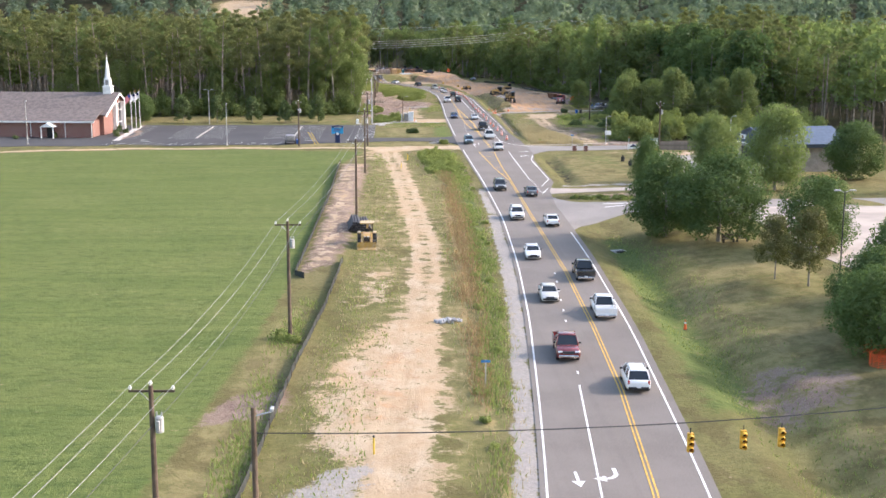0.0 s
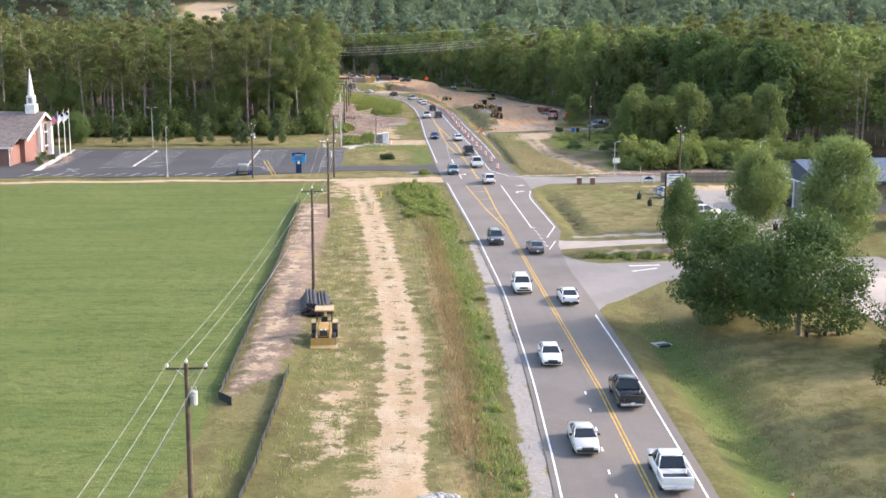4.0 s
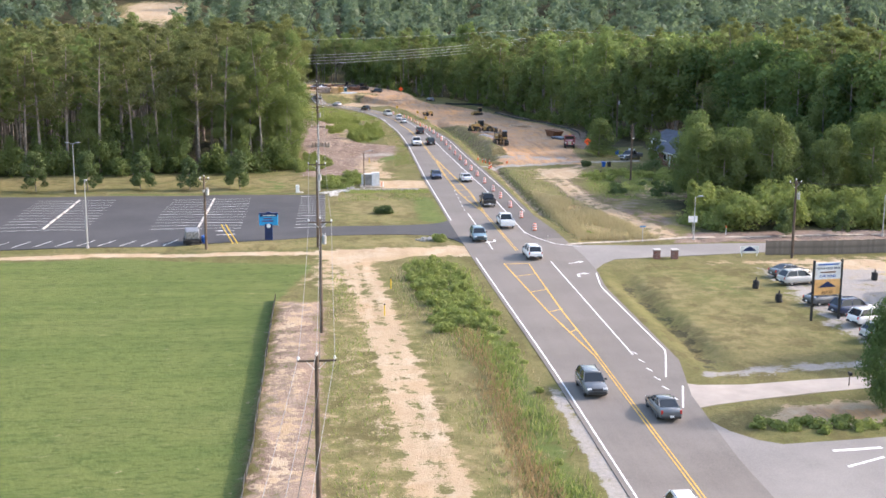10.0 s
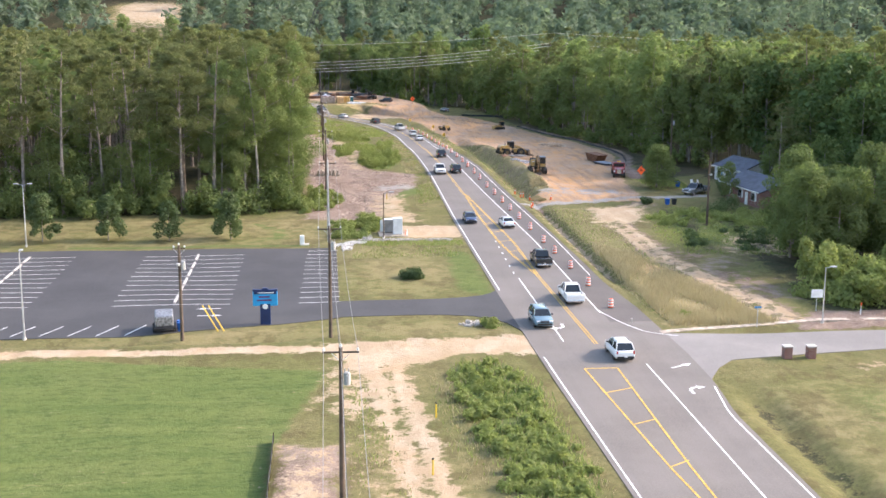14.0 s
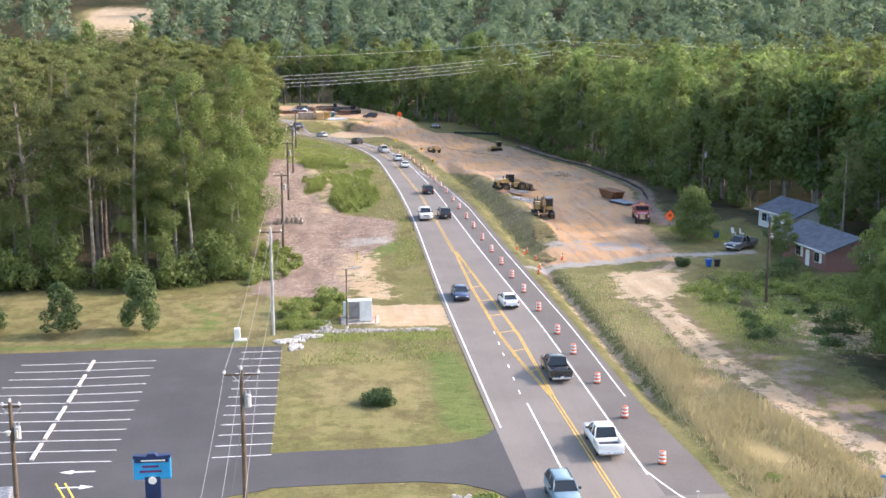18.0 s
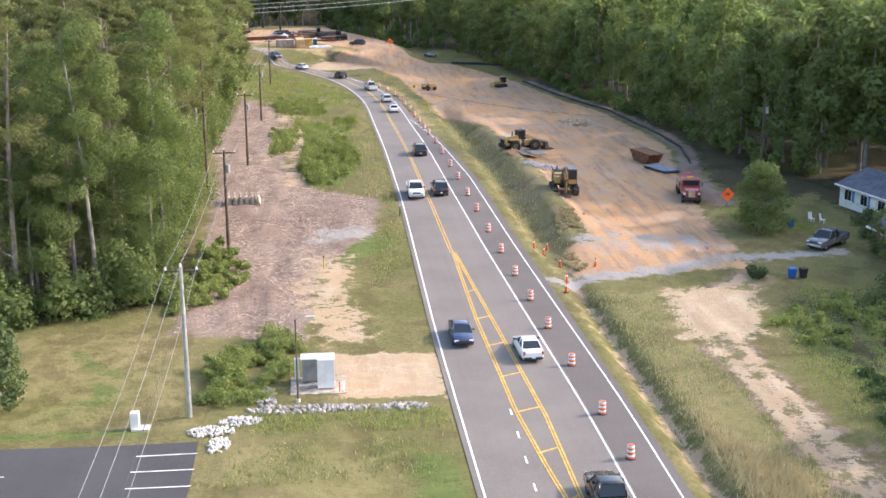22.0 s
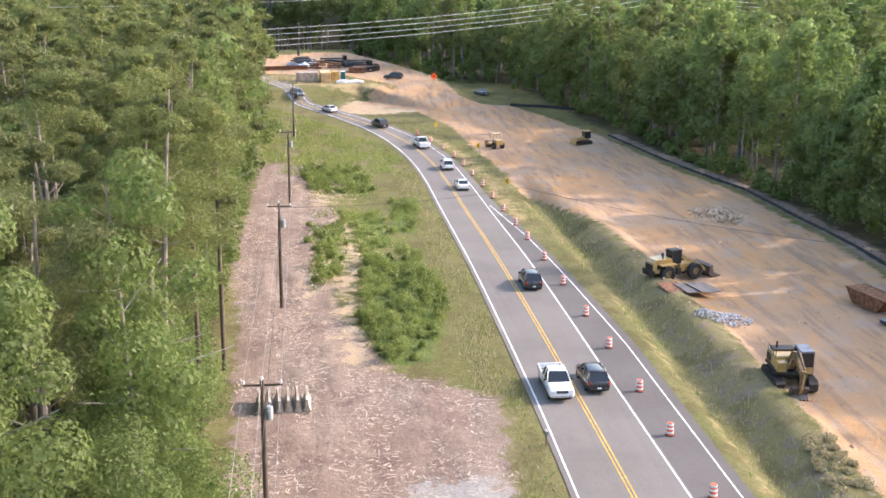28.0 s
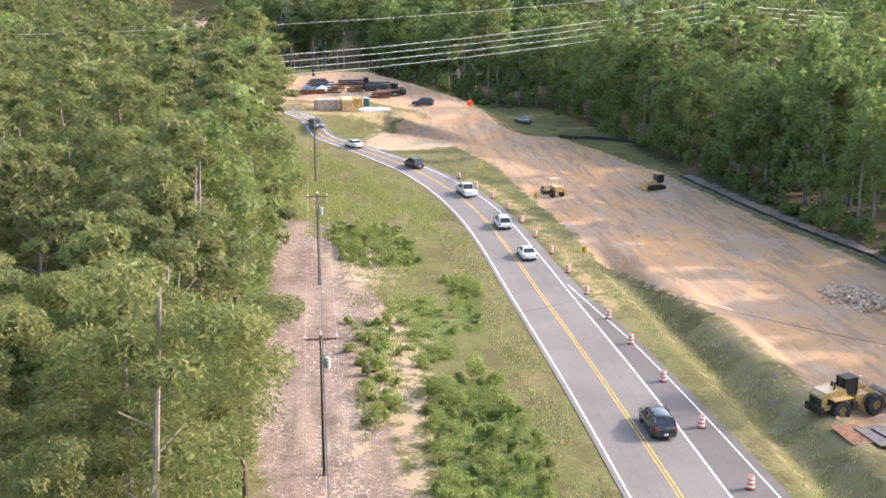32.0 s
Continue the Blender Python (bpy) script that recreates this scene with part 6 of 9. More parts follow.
for kind, x, y, a, color, words in (("sedan", 49.5, 237.2, -78, "grey", "dark grey sedan parked on the grass"), ("suv", 49.0, 233.2, -78, "silver", "silver minivan parked on the grass"), ("sedan", 48.2, 223.4, -75, "grey", "grey sedan parked beside the sign board"),
                                    ("suv", 49.2, 219.0, -75, "navy", "dark blue minivan parked beside the sign board"), ("suv", 49.3, 214.9, -72, "white", "white crossover parked on gravel"), ("suv", 48.3, 209.6, -72, "silver", "silver minivan parked on gravel"),
                                    ("suv", 64.0, 211.0, -80, "white", "large white sport utility vehicle parked by the shop"), ("sedan", 58.5, 218.5, -70, "white", "white sedan parked by the shop"), ("sedan", 60.5, 226, -70, "grey", "dark sedan parked by the shop"),
                                    ("pickup", 57.8, 347.0, 128, "grey", "old dark grey pickup truck parked at the house"), ("sedan", 55.5, 131, 8, "navy", "dark blue car parked on the pale lot")):
    car(kind, x, y, a, color, words, 0.04, "parked cars")

# ---- machines ----
M_CATYELLOW = paint("machine_yellow_paint", (0.4, 0.235, 0.045), 0.5, 0.5)
M_BOOM = plain("dull_boom_paint", (0.2, 0.125, 0.05), 0.6, vary=0.45, scale=2.5)
M_MACHINEDARK = plain("greasy_dark_steel", (0.05, 0.045, 0.042), 0.6, 0.4, vary=0.4)
M_WORNSTEEL = plain("worn_bucket_steel", (0.16, 0.13, 0.11), 0.5, 0.6, vary=0.4)
M_RUST = plain("rusted_steel", (0.22, 0.105, 0.055), 0.85, 0.2, vary=0.4, scale=2.0)
M_TRUCKRED = paint("red_truck_paint", (0.22, 0.016, 0.022), 0.35, 0.15)
M_BLUEDECK = plain("dusty_blue_cover", (0.15, 0.17, 0.205), 0.6, vary=0.3)
M_PIPE = plain("black_pipe", (0.045, 0.04, 0.045), 0.6, vary=0.35, per_object=0.4)
M_STONE = plain("pale_riprap_stone", (0.44, 0.41, 0.37), 0.95, vary=0.3, scale=3.0, grain=0.4, per_object=0.5)
M_GREYROCK = plain("blue_grey_rubble", (0.45, 0.45, 0.46), 0.95, vary=0.35, scale=3.0, grain=0.4, per_object=0.5)
M_CABINET = plain("pale_cabinet_paint", (0.68, 0.69, 0.7), 0.4, vary=0.1)
M_DARKCAB = plain("grey_cabinet_paint", (0.27, 0.26, 0.25), 0.5, vary=0.2)
M_DUSTRIM = plain("dusty_yellow_rim", (0.17, 0.125, 0.06), 0.8, vary=0.4, scale=2.0)
M_PALEWOOD = plain("bare_plywood", (0.62, 0.42, 0.22), 0.8, vary=0.25)
M_TANPANEL = plain("dusty_tan_panel", (0.42, 0.33, 0.27), 0.8, vary=0.35, scale=1.2)
M_DUSTYELLOW = plain("dusty_yellow_steel", (0.42, 0.29, 0.1), 0.7, vary=0.3)
M_WHITESHEET = plain("white_plastic_sheet", (0.72, 0.73, 0.74), 0.5, vary=0.15)


def big_wheel(e, x, y, r, w, yellow=True):
    bm = B()
    n = 22
    prof = ((r * 0.5, -w / 2), (r * 0.92, -w / 2), (r, -w * 0.38), (r, w * 0.38), (r * 0.92, w / 2), (r * 0.5, w / 2))
    vs = [[bm.verts.new((q, math.cos(i * 2 * math.pi / n) * p * (1.03 if i % 2 and p > r * 0.9 else 1), math.sin(i * 2 * math.pi / n) * p * (1.03 if i % 2 and p > r * 0.9 else 1))) for p, q in prof] for i in range(n)]
    for i in range(n):
        for k in range(5):
            bm.faces.new((vs[i][k], vs[(i + 1) % n][k], vs[(i + 1) % n][k + 1], vs[i][k + 1]))
    t = part("wheel", bm, M_BLACK, e)
    t.location = (x, y, r)
    part("rim", tube(B(), (-w * 0.42, 0, 0), (w * 0.42, 0, 0), r * 0.46, r * 0.46, 14), M_DUSTRIM if yellow else M_CHROME, t)


def cab(e, c, s, roof=M_CATYELLOW):
    x, y, z = c
    w, l, h = s
    part("cab_glass", box(B(), (x, y, z + h / 2), (w * 0.94, l * 0.94, h), 0.05), M_GLASS, e)
    for a in (-1, 1):
        for b in (-1, 1):
            part("cab_post", box(B(), (x + a * w * 0.47, y + b * l * 0.47, z + h / 2), (0.1, 0.1, h), 0.01), M_MACHINEDARK, e)
    part("cab_roof", box(B(), (x, y, z + h + 0.06), (w * 1.06, l * 1.08, 0.16), 0.05), roof, e)


def excavator(x, y, turn):
    e = thing("excavator", x, y, None, turn, "worn yellow tracked excavator parked on the clay, bucket resting before it", "excavator")
    e.scale = (1.12, 1.12, 1.12)
    for s in (-1, 1):
        ol = [(-1.9, 0.25), (-1.65, 0.02), (1.65, 0.02), (1.9, 0.25), (1.9, 0.65), (1.65, 0.88), (-1.65, 0.88), (-1.9, 0.65)]
        t = part("track", prism(B(), ol, "x", s * 1.2 - 0.32, s * 1.2 + 0.32), M_MACHINEDARK, e)
        for k in range(15):
            part("shoe", box(B(), (s * 1.2, -1.6 + k * 0.228, 0.9), (0.66, 0.1, 0.05)), M_MACHINEDARK, t)
        for k in range(4):
            part("shoe", box(B(), (s * 1.2, 1.86, 0.22 + k * 0.15), (0.66, 0.06, 0.1)), M_WORNSTEEL, t)
    part("turntable", tube(B(), (0, 0, 0.6), (0, 0, 1.05), 0.6, 0.6, 16), M_MACHINEDARK, e)
    part("deck", box(B(), (0, -0.45, 1.15), (2.5, 3.0, 0.22), 0.04), M_MACHINEDARK, e)
    part("house", box(B(), (0.45, -0.75, 1.75), (1.5, 2.0, 0.95), 0.1), M_CATYELLOW, e)
    part("tank", box(B(), (0.85, 0.6, 1.62), (0.7, 0.75, 0.75), 0.06), M_CATYELLOW, e)
    part("counterweight", loft(B(), [[(-1.25, -1.7, z0), (-1.0, -2.3, z0), (1.0, -2.3, z0), (1.25, -1.7, z0)] for z0 in (1.1, 2.1)]), M_CATYELLOW, e)
    part("engine_cover", box(B(), (0.2, -1.3, 2.28), (1.7, 1.0, 0.18), 0.06), M_MACHINEDARK, e)
    part("exhaust", tube(B(), (0.7, -1.2, 2.3), (0.7, -1.2, 2.85), 0.07, 0.07, 8), M_MACHINEDARK, e)
    cab(e, (-0.8, 0.45, 1.2), (0.95, 1.5, 1.6), M_BLUEDECK)
    part("cab_door_frame", box(B(), (-0.8, 1.2, 1.45), (0.9, 0.06, 0.5), 0.02), M_CATYELLOW, e)
    ol = [(0.5, 1.35), (0.35, 1.95), (1.4, 3.05), (2.1, 3.2), (3.6, 2.2), (3.75, 1.95), (3.5, 1.8), (2.1, 2.6), (1.7, 2.5), (0.95, 1.5)]
    part("boom", prism(B(), ol, "x", 0.0, 0.42), M_BOOM, e, "dull brown-yellow boom")
    part("stick", prism(B(), [(3.85, 2.35), (3.45, 2.3), (3.15, 0.75), (3.4, 0.6)], "x", 0.05, 0.37), M_BOOM, e, "dull brown-yellow stick")
    bucket = part("bucket", prism(B(), [(3.45, 0.95), (3.0, 0.95), (2.6, 0.6), (2.55, 0.15), (2.95, 0.02), (3.3, 0.1), (3.05, 0.4)], "x", -0.38, 0.8), M_WORNSTEEL, e)
    for k in range(5):
        part("tooth", box(B(), (-0.28 + k * 0.25, 3.36, 0.1), (0.09, 0.25, 0.07)), M_MACHINEDARK, bucket)
    for a in (-0.12, 0.54):
        part("boom_ram", tube(B(), (a, 0.85, 1.3), (a, 1.9, 2.6), 0.07, 0.05, 8), M_CHROME, e)
    part("stick_ram", tube(B(), (0.21, 2.0, 3.3), (0.21, 3.75, 2.45), 0.08, 0.05, 8), M_MACHINEDARK, e)
    part("bucket_ram", tube(B(), (0.21, 3.75, 2.1), (0.21, 3.5, 0.95), 0.06, 0.05, 8), M_CHROME, e)
    for s in (-1, 1):
        part("side_grille", box(B(), (s * 1.22, -1.2, 1.7), (0.04, 0.9, 0.55)), M_MACHINEDARK, e)
        part("step", box(B(), (s * 1.3, 0.55, 1.05), (0.2, 0.5, 0.06)), M_MACHINEDARK, e)
    for k in range(4):
        part("handrail", tube(B(), (1.2, 0.3 - k * 0.6, 2.1), (1.2, 0.3 - k * 0.6, 2.6), 0.025, 0.025, 5), M_MACHINEDARK, e)
    part("handrail", tube(B(), (1.2, 0.3, 2.6), (1.2, -1.5, 2.6), 0.025, 0.025, 5), M_MACHINEDARK, e)
    part("work_lamp", box(B(), (0.85, 1.0, 2.05), (0.2, 0.08, 0.14), 0.02), M_HEADLIGHT, e)


def wheel_loader(x, y, turn):
    e = thing("wheel_loader", x, y, None, turn, "yellow articulated wheel loader with bucket on the ground", "wheel loader")
    for wx in (-1.1, 1.1):
        for wy in (-1.7, 1.7):
            big_wheel(e, wx, wy, 0.85, 0.62)
    part("rear_body", loft(B(), [[(-0.8, yy, 0.9), (-0.8, yy, z1), (0.8, yy, z1), (0.8, yy, 0.9)] for yy, z1 in ((-3.3, 2.0), (-3.0, 2.35), (-1.1, 2.4), (-0.8, 1.6))]), M_CATYELLOW, e)
    part("fender", box(box(B(), (-1.1, -1.7, 1.85), (0.7, 1.9, 0.1), 0.03), (1.1, -1.7, 1.85), (0.7, 1.9, 0.1), 0.03), M_CATYELLOW, e)
    part("front_frame", box(B(), (0, 1.3, 1.15), (1.1, 2.2, 0.9), 0.08), M_CATYELLOW, e)
    part("grille", box(B(), (0, -3.32, 1.45), (1.3, 0.08, 0.8)), M_MACHINEDARK, e)
    part("exhaust", tube(B(), (0.4, -1.9, 2.2), (0.4, -1.9, 3.0), 0.08, 0.08, 8), M_MACHINEDARK, e)
    cab(e, (0, -0.3, 1.65), (1.1, 1.2, 1.35), M_MACHINEDARK)
    for s in (-0.6, 0.6):
        part("lift_arm", prism(B(), [(0.8, 2.0), (1.0, 2.3), (2.6, 1.5), (3.6, 0.6), (3.4, 0.4), (2.4, 1.1)], "x", s - 0.1, s + 0.1), M_CATYELLOW, e)
    part("bucket", prism(B(), [(3.4, 1.15), (3.35, 0.3), (3.7, 0.05), (4.7, 0.02), (3.9, 0.35), (3.75, 1.3)], "x", -1.45, 1.45), M_WORNSTEEL, e)
    part("tilt_ram", tube(B(), (0, 1.2, 1.9), (0, 3.2, 1.1), 0.08, 0.06, 8), M_CHROME, e)
    for s in (-1, 1):
        part("side_vent", box(B(), (s * 0.81, -2.4, 1.6), (0.04, 0.9, 0.5)), M_MACHINEDARK, e)
        part("ladder", box(B(), (s * 1.0, -0.3, 1.0), (0.3, 0.5, 0.7), 0.03), M_MACHINEDARK, e)
        part("work_lamp", box(B(), (s * 0.55, 0.5, 3.2), (0.22, 0.1, 0.14), 0.02), M_HEADLIGHT, e)
    part("intake_stack", tube(B(), (-0.35, -1.5, 2.2), (-0.35, -1.5, 2.75), 0.1, 0.1, 8), M_MACHINEDARK, e)
    part("counterweight", box(B(), (0, -3.35, 0.95), (1.9, 0.4, 0.6), 0.06), M_MACHINEDARK, e)
    for k in range(7):
        part("bucket_tooth", box(B(), (-1.3 + k * 0.433, 4.72, 0.06), (0.1, 0.3, 0.07)), M_MACHINEDARK, e)


def backhoe(x, y, turn):
    e = thing("backhoe_loader", x, y, None, turn, "yellow backhoe loader with front blade down on rough grass", "backhoe")
    for s in (-1, 1):
        big_wheel(e, s * 0.95, -0.9, 0.72, 0.5)
        big_wheel(e, s * 0.9, 1.35, 0.5, 0.36)
    part("hood", loft(B(), [[(-0.42, yy, 0.8), (-0.45, yy, z1), (0.45, yy, z1), (0.42, yy, 0.8)] for yy, z1 in ((0.3, 1.75), (1.2, 1.65), (2.0, 1.5), (2.1, 1.3))]), M_CATYELLOW, e)
    part("grille", box(B(), (0, 2.12, 1.15), (0.7, 0.05, 0.55)), M_MACHINEDARK, e)
    for s in (-0.2, 0.2):
        part("work_lamp", box(B(), (s, 2.12, 1.48), (0.2, 0.06, 0.13), 0.02), M_HEADLIGHT, e)
    part("frame", box(B(), (0, 0, 0.75), (0.9, 3.6, 0.4), 0.05), M_MACHINEDARK, e)
    for s in (-1, 1):
        part("rear_fender", box(B(), (s * 0.95, -0.9, 1.5), (0.55, 1.3, 0.1), 0.03), M_CATYELLOW, e)
        part("loader_arm", prism(B(), [(0.3, 1.5), (0.4, 1.75), (1.8, 1.4), (2.8, 0.5), (2.7, 0.3), (1.7, 1.05)], "x", s * 0.62 - 0.08, s * 0.62 + 0.08), M_CATYELLOW, e)
        part("roof_post", tube(B(), (s * 0.7, -1.2, 1.5), (s * 0.68, -1.15, 2.75), 0.05, 0.05, 6), M_MACHINEDARK, e)
        part("roof_post", tube(B(), (s * 0.7, 0.25, 1.5), (s * 0.68, 0.2, 2.75), 0.05, 0.05, 6), M_MACHINEDARK, e)
    part("roof", box(B(), (0, -0.45, 2.82), (1.75, 1.9, 0.16), 0.06), M_CATYELLOW, e)
    part("seat", box(box(B(), (0, -0.5, 1.35), (0.55, 0.55, 0.15), 0.04), (0, -0.75, 1.7), (0.55, 0.12, 0.6), 0.04), M_BLACK, e)
    part("bucket", prism(B(), [(2.65, 0.85), (2.6, 0.1), (3.2, 0.02), (2.85, 0.25), (2.85, 0.9)], "x", -1.15, 1.15), M_CATYELLOW, e)
    part("rear_boom", prism(B(), [(-2.0, 0.9), (-2.3, 0.9), (-2.75, 2.6), (-2.5, 2.75)], "x", -0.12, 0.12), M_CATYELLOW, e)
    part("rear_stick", prism(B(), [(-2.6, 2.75), (-2.75, 2.5), (-3.4, 1.0), (-3.1, 0.95)], "x", -0.1, 0.1), M_CATYELLOW, e)
    part("rear_bucket", prism(B(), [(-3.4, 1.0), (-3.0, 0.95), (-2.7, 0.5), (-3.1, 0.35)], "x", -0.3, 0.3), M_WORNSTEEL, e)


excavator(35.0, 376.6, 176)
wheel_loader(34.8, 408.6, -72)
backhoe(-3.7, 150.4, 180)

# red service truck
e = thing("service_truck", 50.0, 371.8, None, 169, "red heavy service truck with boxed body parked on clay", "truck")
part("chassis", box(B(), (0, -0.4, 0.8), (0.9, 8.0, 0.3), 0.03), M_MACHINEDARK, e)
part("hood", loft(B(), [[(-w, yy, 0.7), (-w, yy, z1), (w, yy, z1), (w, yy, 0.7)] for yy, w, z1 in ((2.0, 1.0, 2.0), (3.2, 0.85, 1.85), (3.75, 0.75, 1.7))]), M_TRUCKRED, e)
part("cab", box(B(), (0, 1.2, 1.75), (2.2, 1.7, 2.0), 0.1), M_TRUCKRED, e)
part("windscreen", box(B(), (0, 2.06, 2.25), (1.9, 0.06, 0.7), 0.02), M_GLASS, e)
for s in (-1, 1):
    part("side_window", box(B(), (s * 1.11, 1.25, 2.25), (0.04, 1.0, 0.65)), M_GLASS, e)
    part("headlight", box(B(), (s * 0.85, 3.62, 1.25), (0.35, 0.14, 0.24), 0.03), M_HEADLIGHT, e)
    part("fender", box(B(), (s * 0.95, 2.9, 1.2), (0.45, 1.3, 0.3), 0.1), M_TRUCKRED, e)
    part("mirror", box(B(), (s * 1.4, 2.0, 2.2), (0.1, 0.15, 0.5), 0.02), M_BLACK, e)
part("grille", box(B(), (0, 3.77, 1.25), (0.8, 0.06, 0.8), 0.02), M_CHROME, e)
part("bumper", box(B(), (0, 3.9, 0.65), (2.3, 0.25, 0.35), 0.05), M_BLACK, e)
part("service_body", box(B(), (0, -2.0, 1.55), (2.4, 4.4, 1.1), 0.06), M_TRUCKRED, e)
for k in range(4):
    part("roof_rib", box(B(), (0, -3.6 + k * 1.1, 2.13), (2.3, 0.14, 0.08)), M_TRUCKRED, e)
part("roof_beacon", box(B(), (0, 1.2, 2.85), (0.7, 0.25, 0.16), 0.04), M_SIGNALYELLOW, e)
part("hose_reel", tube(B(), (-0.7, -4.4, 1.9), (0.2, -4.4, 1.9), 0.5, 0.5, 14), M_TRUCKRED, e)
for yy in (2.9, -2.2, -3.4):
    for s in (-1, 1):
        big_wheel(e, s * 0.98, yy, 0.5, 0.32 if yy > 0 else 0.5, False)

# small roller and dozer on the roadbed
e = thing("soil_compactor", 29.2, 505.0, None, 20, "small yellow roller with roll bar on the clay roadbed", "roller")
part("drum", tube(B(), (-0.95, 1.4, 0.65), (0.95, 1.4, 0.65), 0.65, 0.65, 20), M_WORNSTEEL, e)
part("yoke", box(B(), (0, 1.2, 0.8), (2.2, 1.7, 0.3), 0.05), M_CATYELLOW, e)
part("engine", box(B(), (0, -1.2, 1.3), (1.5, 1.6, 0.9), 0.1), M_CATYELLOW, e)
part("canopy", box(B(), (0, -0.2, 2.7), (1.5, 1.4, 0.1), 0.03), M_CATYELLOW, e)
for a in (-0.65, 0.65):
    big_wheel(e, a * 1.3, -1.3, 0.65, 0.4)
    for b in (-0.8, 0.4):
        part("canopy_post", tube(B(), (a, b, 1.0), (a, b, 2.7), 0.04, 0.04, 6), M_CATYELLOW, e)
e = thing("bulldozer", 46.3, 508.0, None, 100, "small yellow bulldozer with cab beside the woods", "bulldozer")
for s in (-1, 1):
    part("track", prism(B(), [(-1.4, 0.2), (-1.1, 0), (1.1, 0), (1.4, 0.2), (1.4, 0.6), (1.1, 0.8), (-1.1, 0.8), (-1.4, 0.6)], "x", s * 0.85 - 0.22, s * 0.85 + 0.22), M_MACHINEDARK, e)
part("body", box(B(), (0, 0.5, 1.0), (1.2, 2.2, 0.8), 0.08), M_CATYELLOW, e)
cab(e, (0, -0.6, 1.1), (1.3, 1.2, 1.3))
part("blade", box(B(), (0, 2.0, 0.5), (2.7, 0.16, 0.9), 0.03, (12, 0, 0)), M_CATYELLOW, e)

# stacks and heaps on the works
e = thing("pipe_stack", -5.0, 161.6, None, 4, "stack of black steel pipes on timber beside the pole", "pipe stack")
for r, n in ((0, 9), (1, 8), (2, 7), (3, 3)):
    for k in range(n):
        hang("pipe", share(("pipe", "pipe"), lambda: tube(B(), (0, -3.2, 0), (0, 3.2, 0), 0.16, 0.16, 10), M_PIPE), e, pose(-1.35 + k * 0.34 + r * 0.17, float(RNG.uniform(-0.3, 0.3)), 0.36 + r * 0.29))
for yy in (-2, 2):
    part("timber", box(B(), (0, yy, 0.1), (3.4, 0.2, 0.2), 0.01), M_WOOD_POLE, e)
e = thing("barrier_stack", -5.6, 375.6, None, 3, "row of pale concrete highway barriers standing on end", "concrete barriers")
for k in range(6):
    bm = prism(B(), [(-0.32, 0), (0.32, 0), (0.3, 0.15), (0.14, 0.45), (0.09, 1.05), (-0.09, 1.05), (-0.14, 0.45), (-0.3, 0.15)], "y", -1.5, 1.5)
    ob = part("barrier", bm, M_OLDCONCRETE, e)
    ob.matrix_basis = pose(-2.0 + k * 0.72, 0, 0, 0, 0, float(RNG.uniform(-2, 2)))
e = thing("dumpster", 51.0, 396.0, None, 15, "rusty orange scow-shaped steel dumpster on the clay", "dumpster")
bm = loft(B(), [[(-1.1, -l, z), (1.1, -l, z), (1.1, l, z), (-1.1, l, z)] for z, l in ((0.1, 1.8), (0.5, 2.1), (1.5, 2.9))])
part("hull", bm, M_RUST, e)
for yy in (-1.4, 0, 1.4):
    for s in (-1, 1):
        part("rib", box(B(), (s * 1.13, yy, 0.85), (0.08, 0.12, 1.3)), M_RUST, e)
part("rim", box(box(B(), (-1.13, 0, 1.5), (0.12, 5.8, 0.12)), (1.13, 0, 1.5), (0.12, 5.8, 0.12)), M_RUST, e)
e = thing("steel_plates", 51.3, 389.0, None, 20, "stack of dark blue-grey steel trench plates on blocks", "steel plates")
for k in range(4):
    part("plate", box(B(), (RNG.uniform(-0.15, 0.15), RNG.uniform(-0.2, 0.2), 0.16 + k * 0.1), (2.6, 5.0, 0.06), 0.01), M_BLUEDECK if k % 2 else M_DARKMETAL, e)
part("block", box(box(B(), (0, -1.8, 0.06), (2.4, 0.2, 0.13)), (0, 1.8, 0.06), (2.4, 0.2, 0.13)), M_WOOD_POLE, e)
e = thing("road_plates", 33.6, 402.6, None, 6, "rusty steel road plates lying on the clay", "steel plates")
for k, (dx, dy) in enumerate(((-0.7, 0.4), (0.9, -0.3), (2.2, -0.6))):
    part("plate", box(B(), (dx, dy, 0.1 + 0.05 * k), (2.2, 3.4, 0.05), 0.01, (0, 1.5 * k, 4 * k)), M_WORNSTEEL if k else M_RUST, e)


def rock(rng, r):
    bm = B()
    bmesh.ops.create_icosphere(bm, subdivisions=1, radius=r)
    for v in bm.verts:
        v.co *= rng.uniform(0.7, 1.2)
        v.co.z *= 0.7
    return bm


ROCKS = [bm_mesh("stone", rock(RNG, 0.3), M_STONE) for _ in range(6)]
M_WHITESTONE = plain("white_riprap_stone", (0.62, 0.59, 0.55), 0.95, vary=0.2, scale=3.0, grain=0.4, per_object=0.3)
ROCKS_WHITE = [bm_mesh("stone", rock(RNG, 0.3), M_WHITESTONE) for _ in range(6)]
ROCKS_GREY = [bm_mesh("stone", rock(RNG, 0.3), M_GREYROCK) for _ in range(6)]


def heap(name, cx, cy, rx, ry, n, size, meshes, label, mound=0.4):
    e = thing(name, cx, cy, None, 0, label, "rock pile")
    for k in range(n):
        a, q = RNG.uniform(0, 6.28), math.sqrt(RNG.random())
        dx, dy = math.cos(a) * q * rx, math.sin(a) * q * ry
        s = size * RNG.uniform(0.5, 1.3)
        m = pose(dx, dy, gz(cx + dx, cy + dy) - gz(cx, cy) + mound * (1 - q) + 0.05, *(float(v) for v in RNG.uniform(0, 360, 3))) @ Matrix.Scale(s, 4)
        hang("stone", meshes[k % 6], e, m)


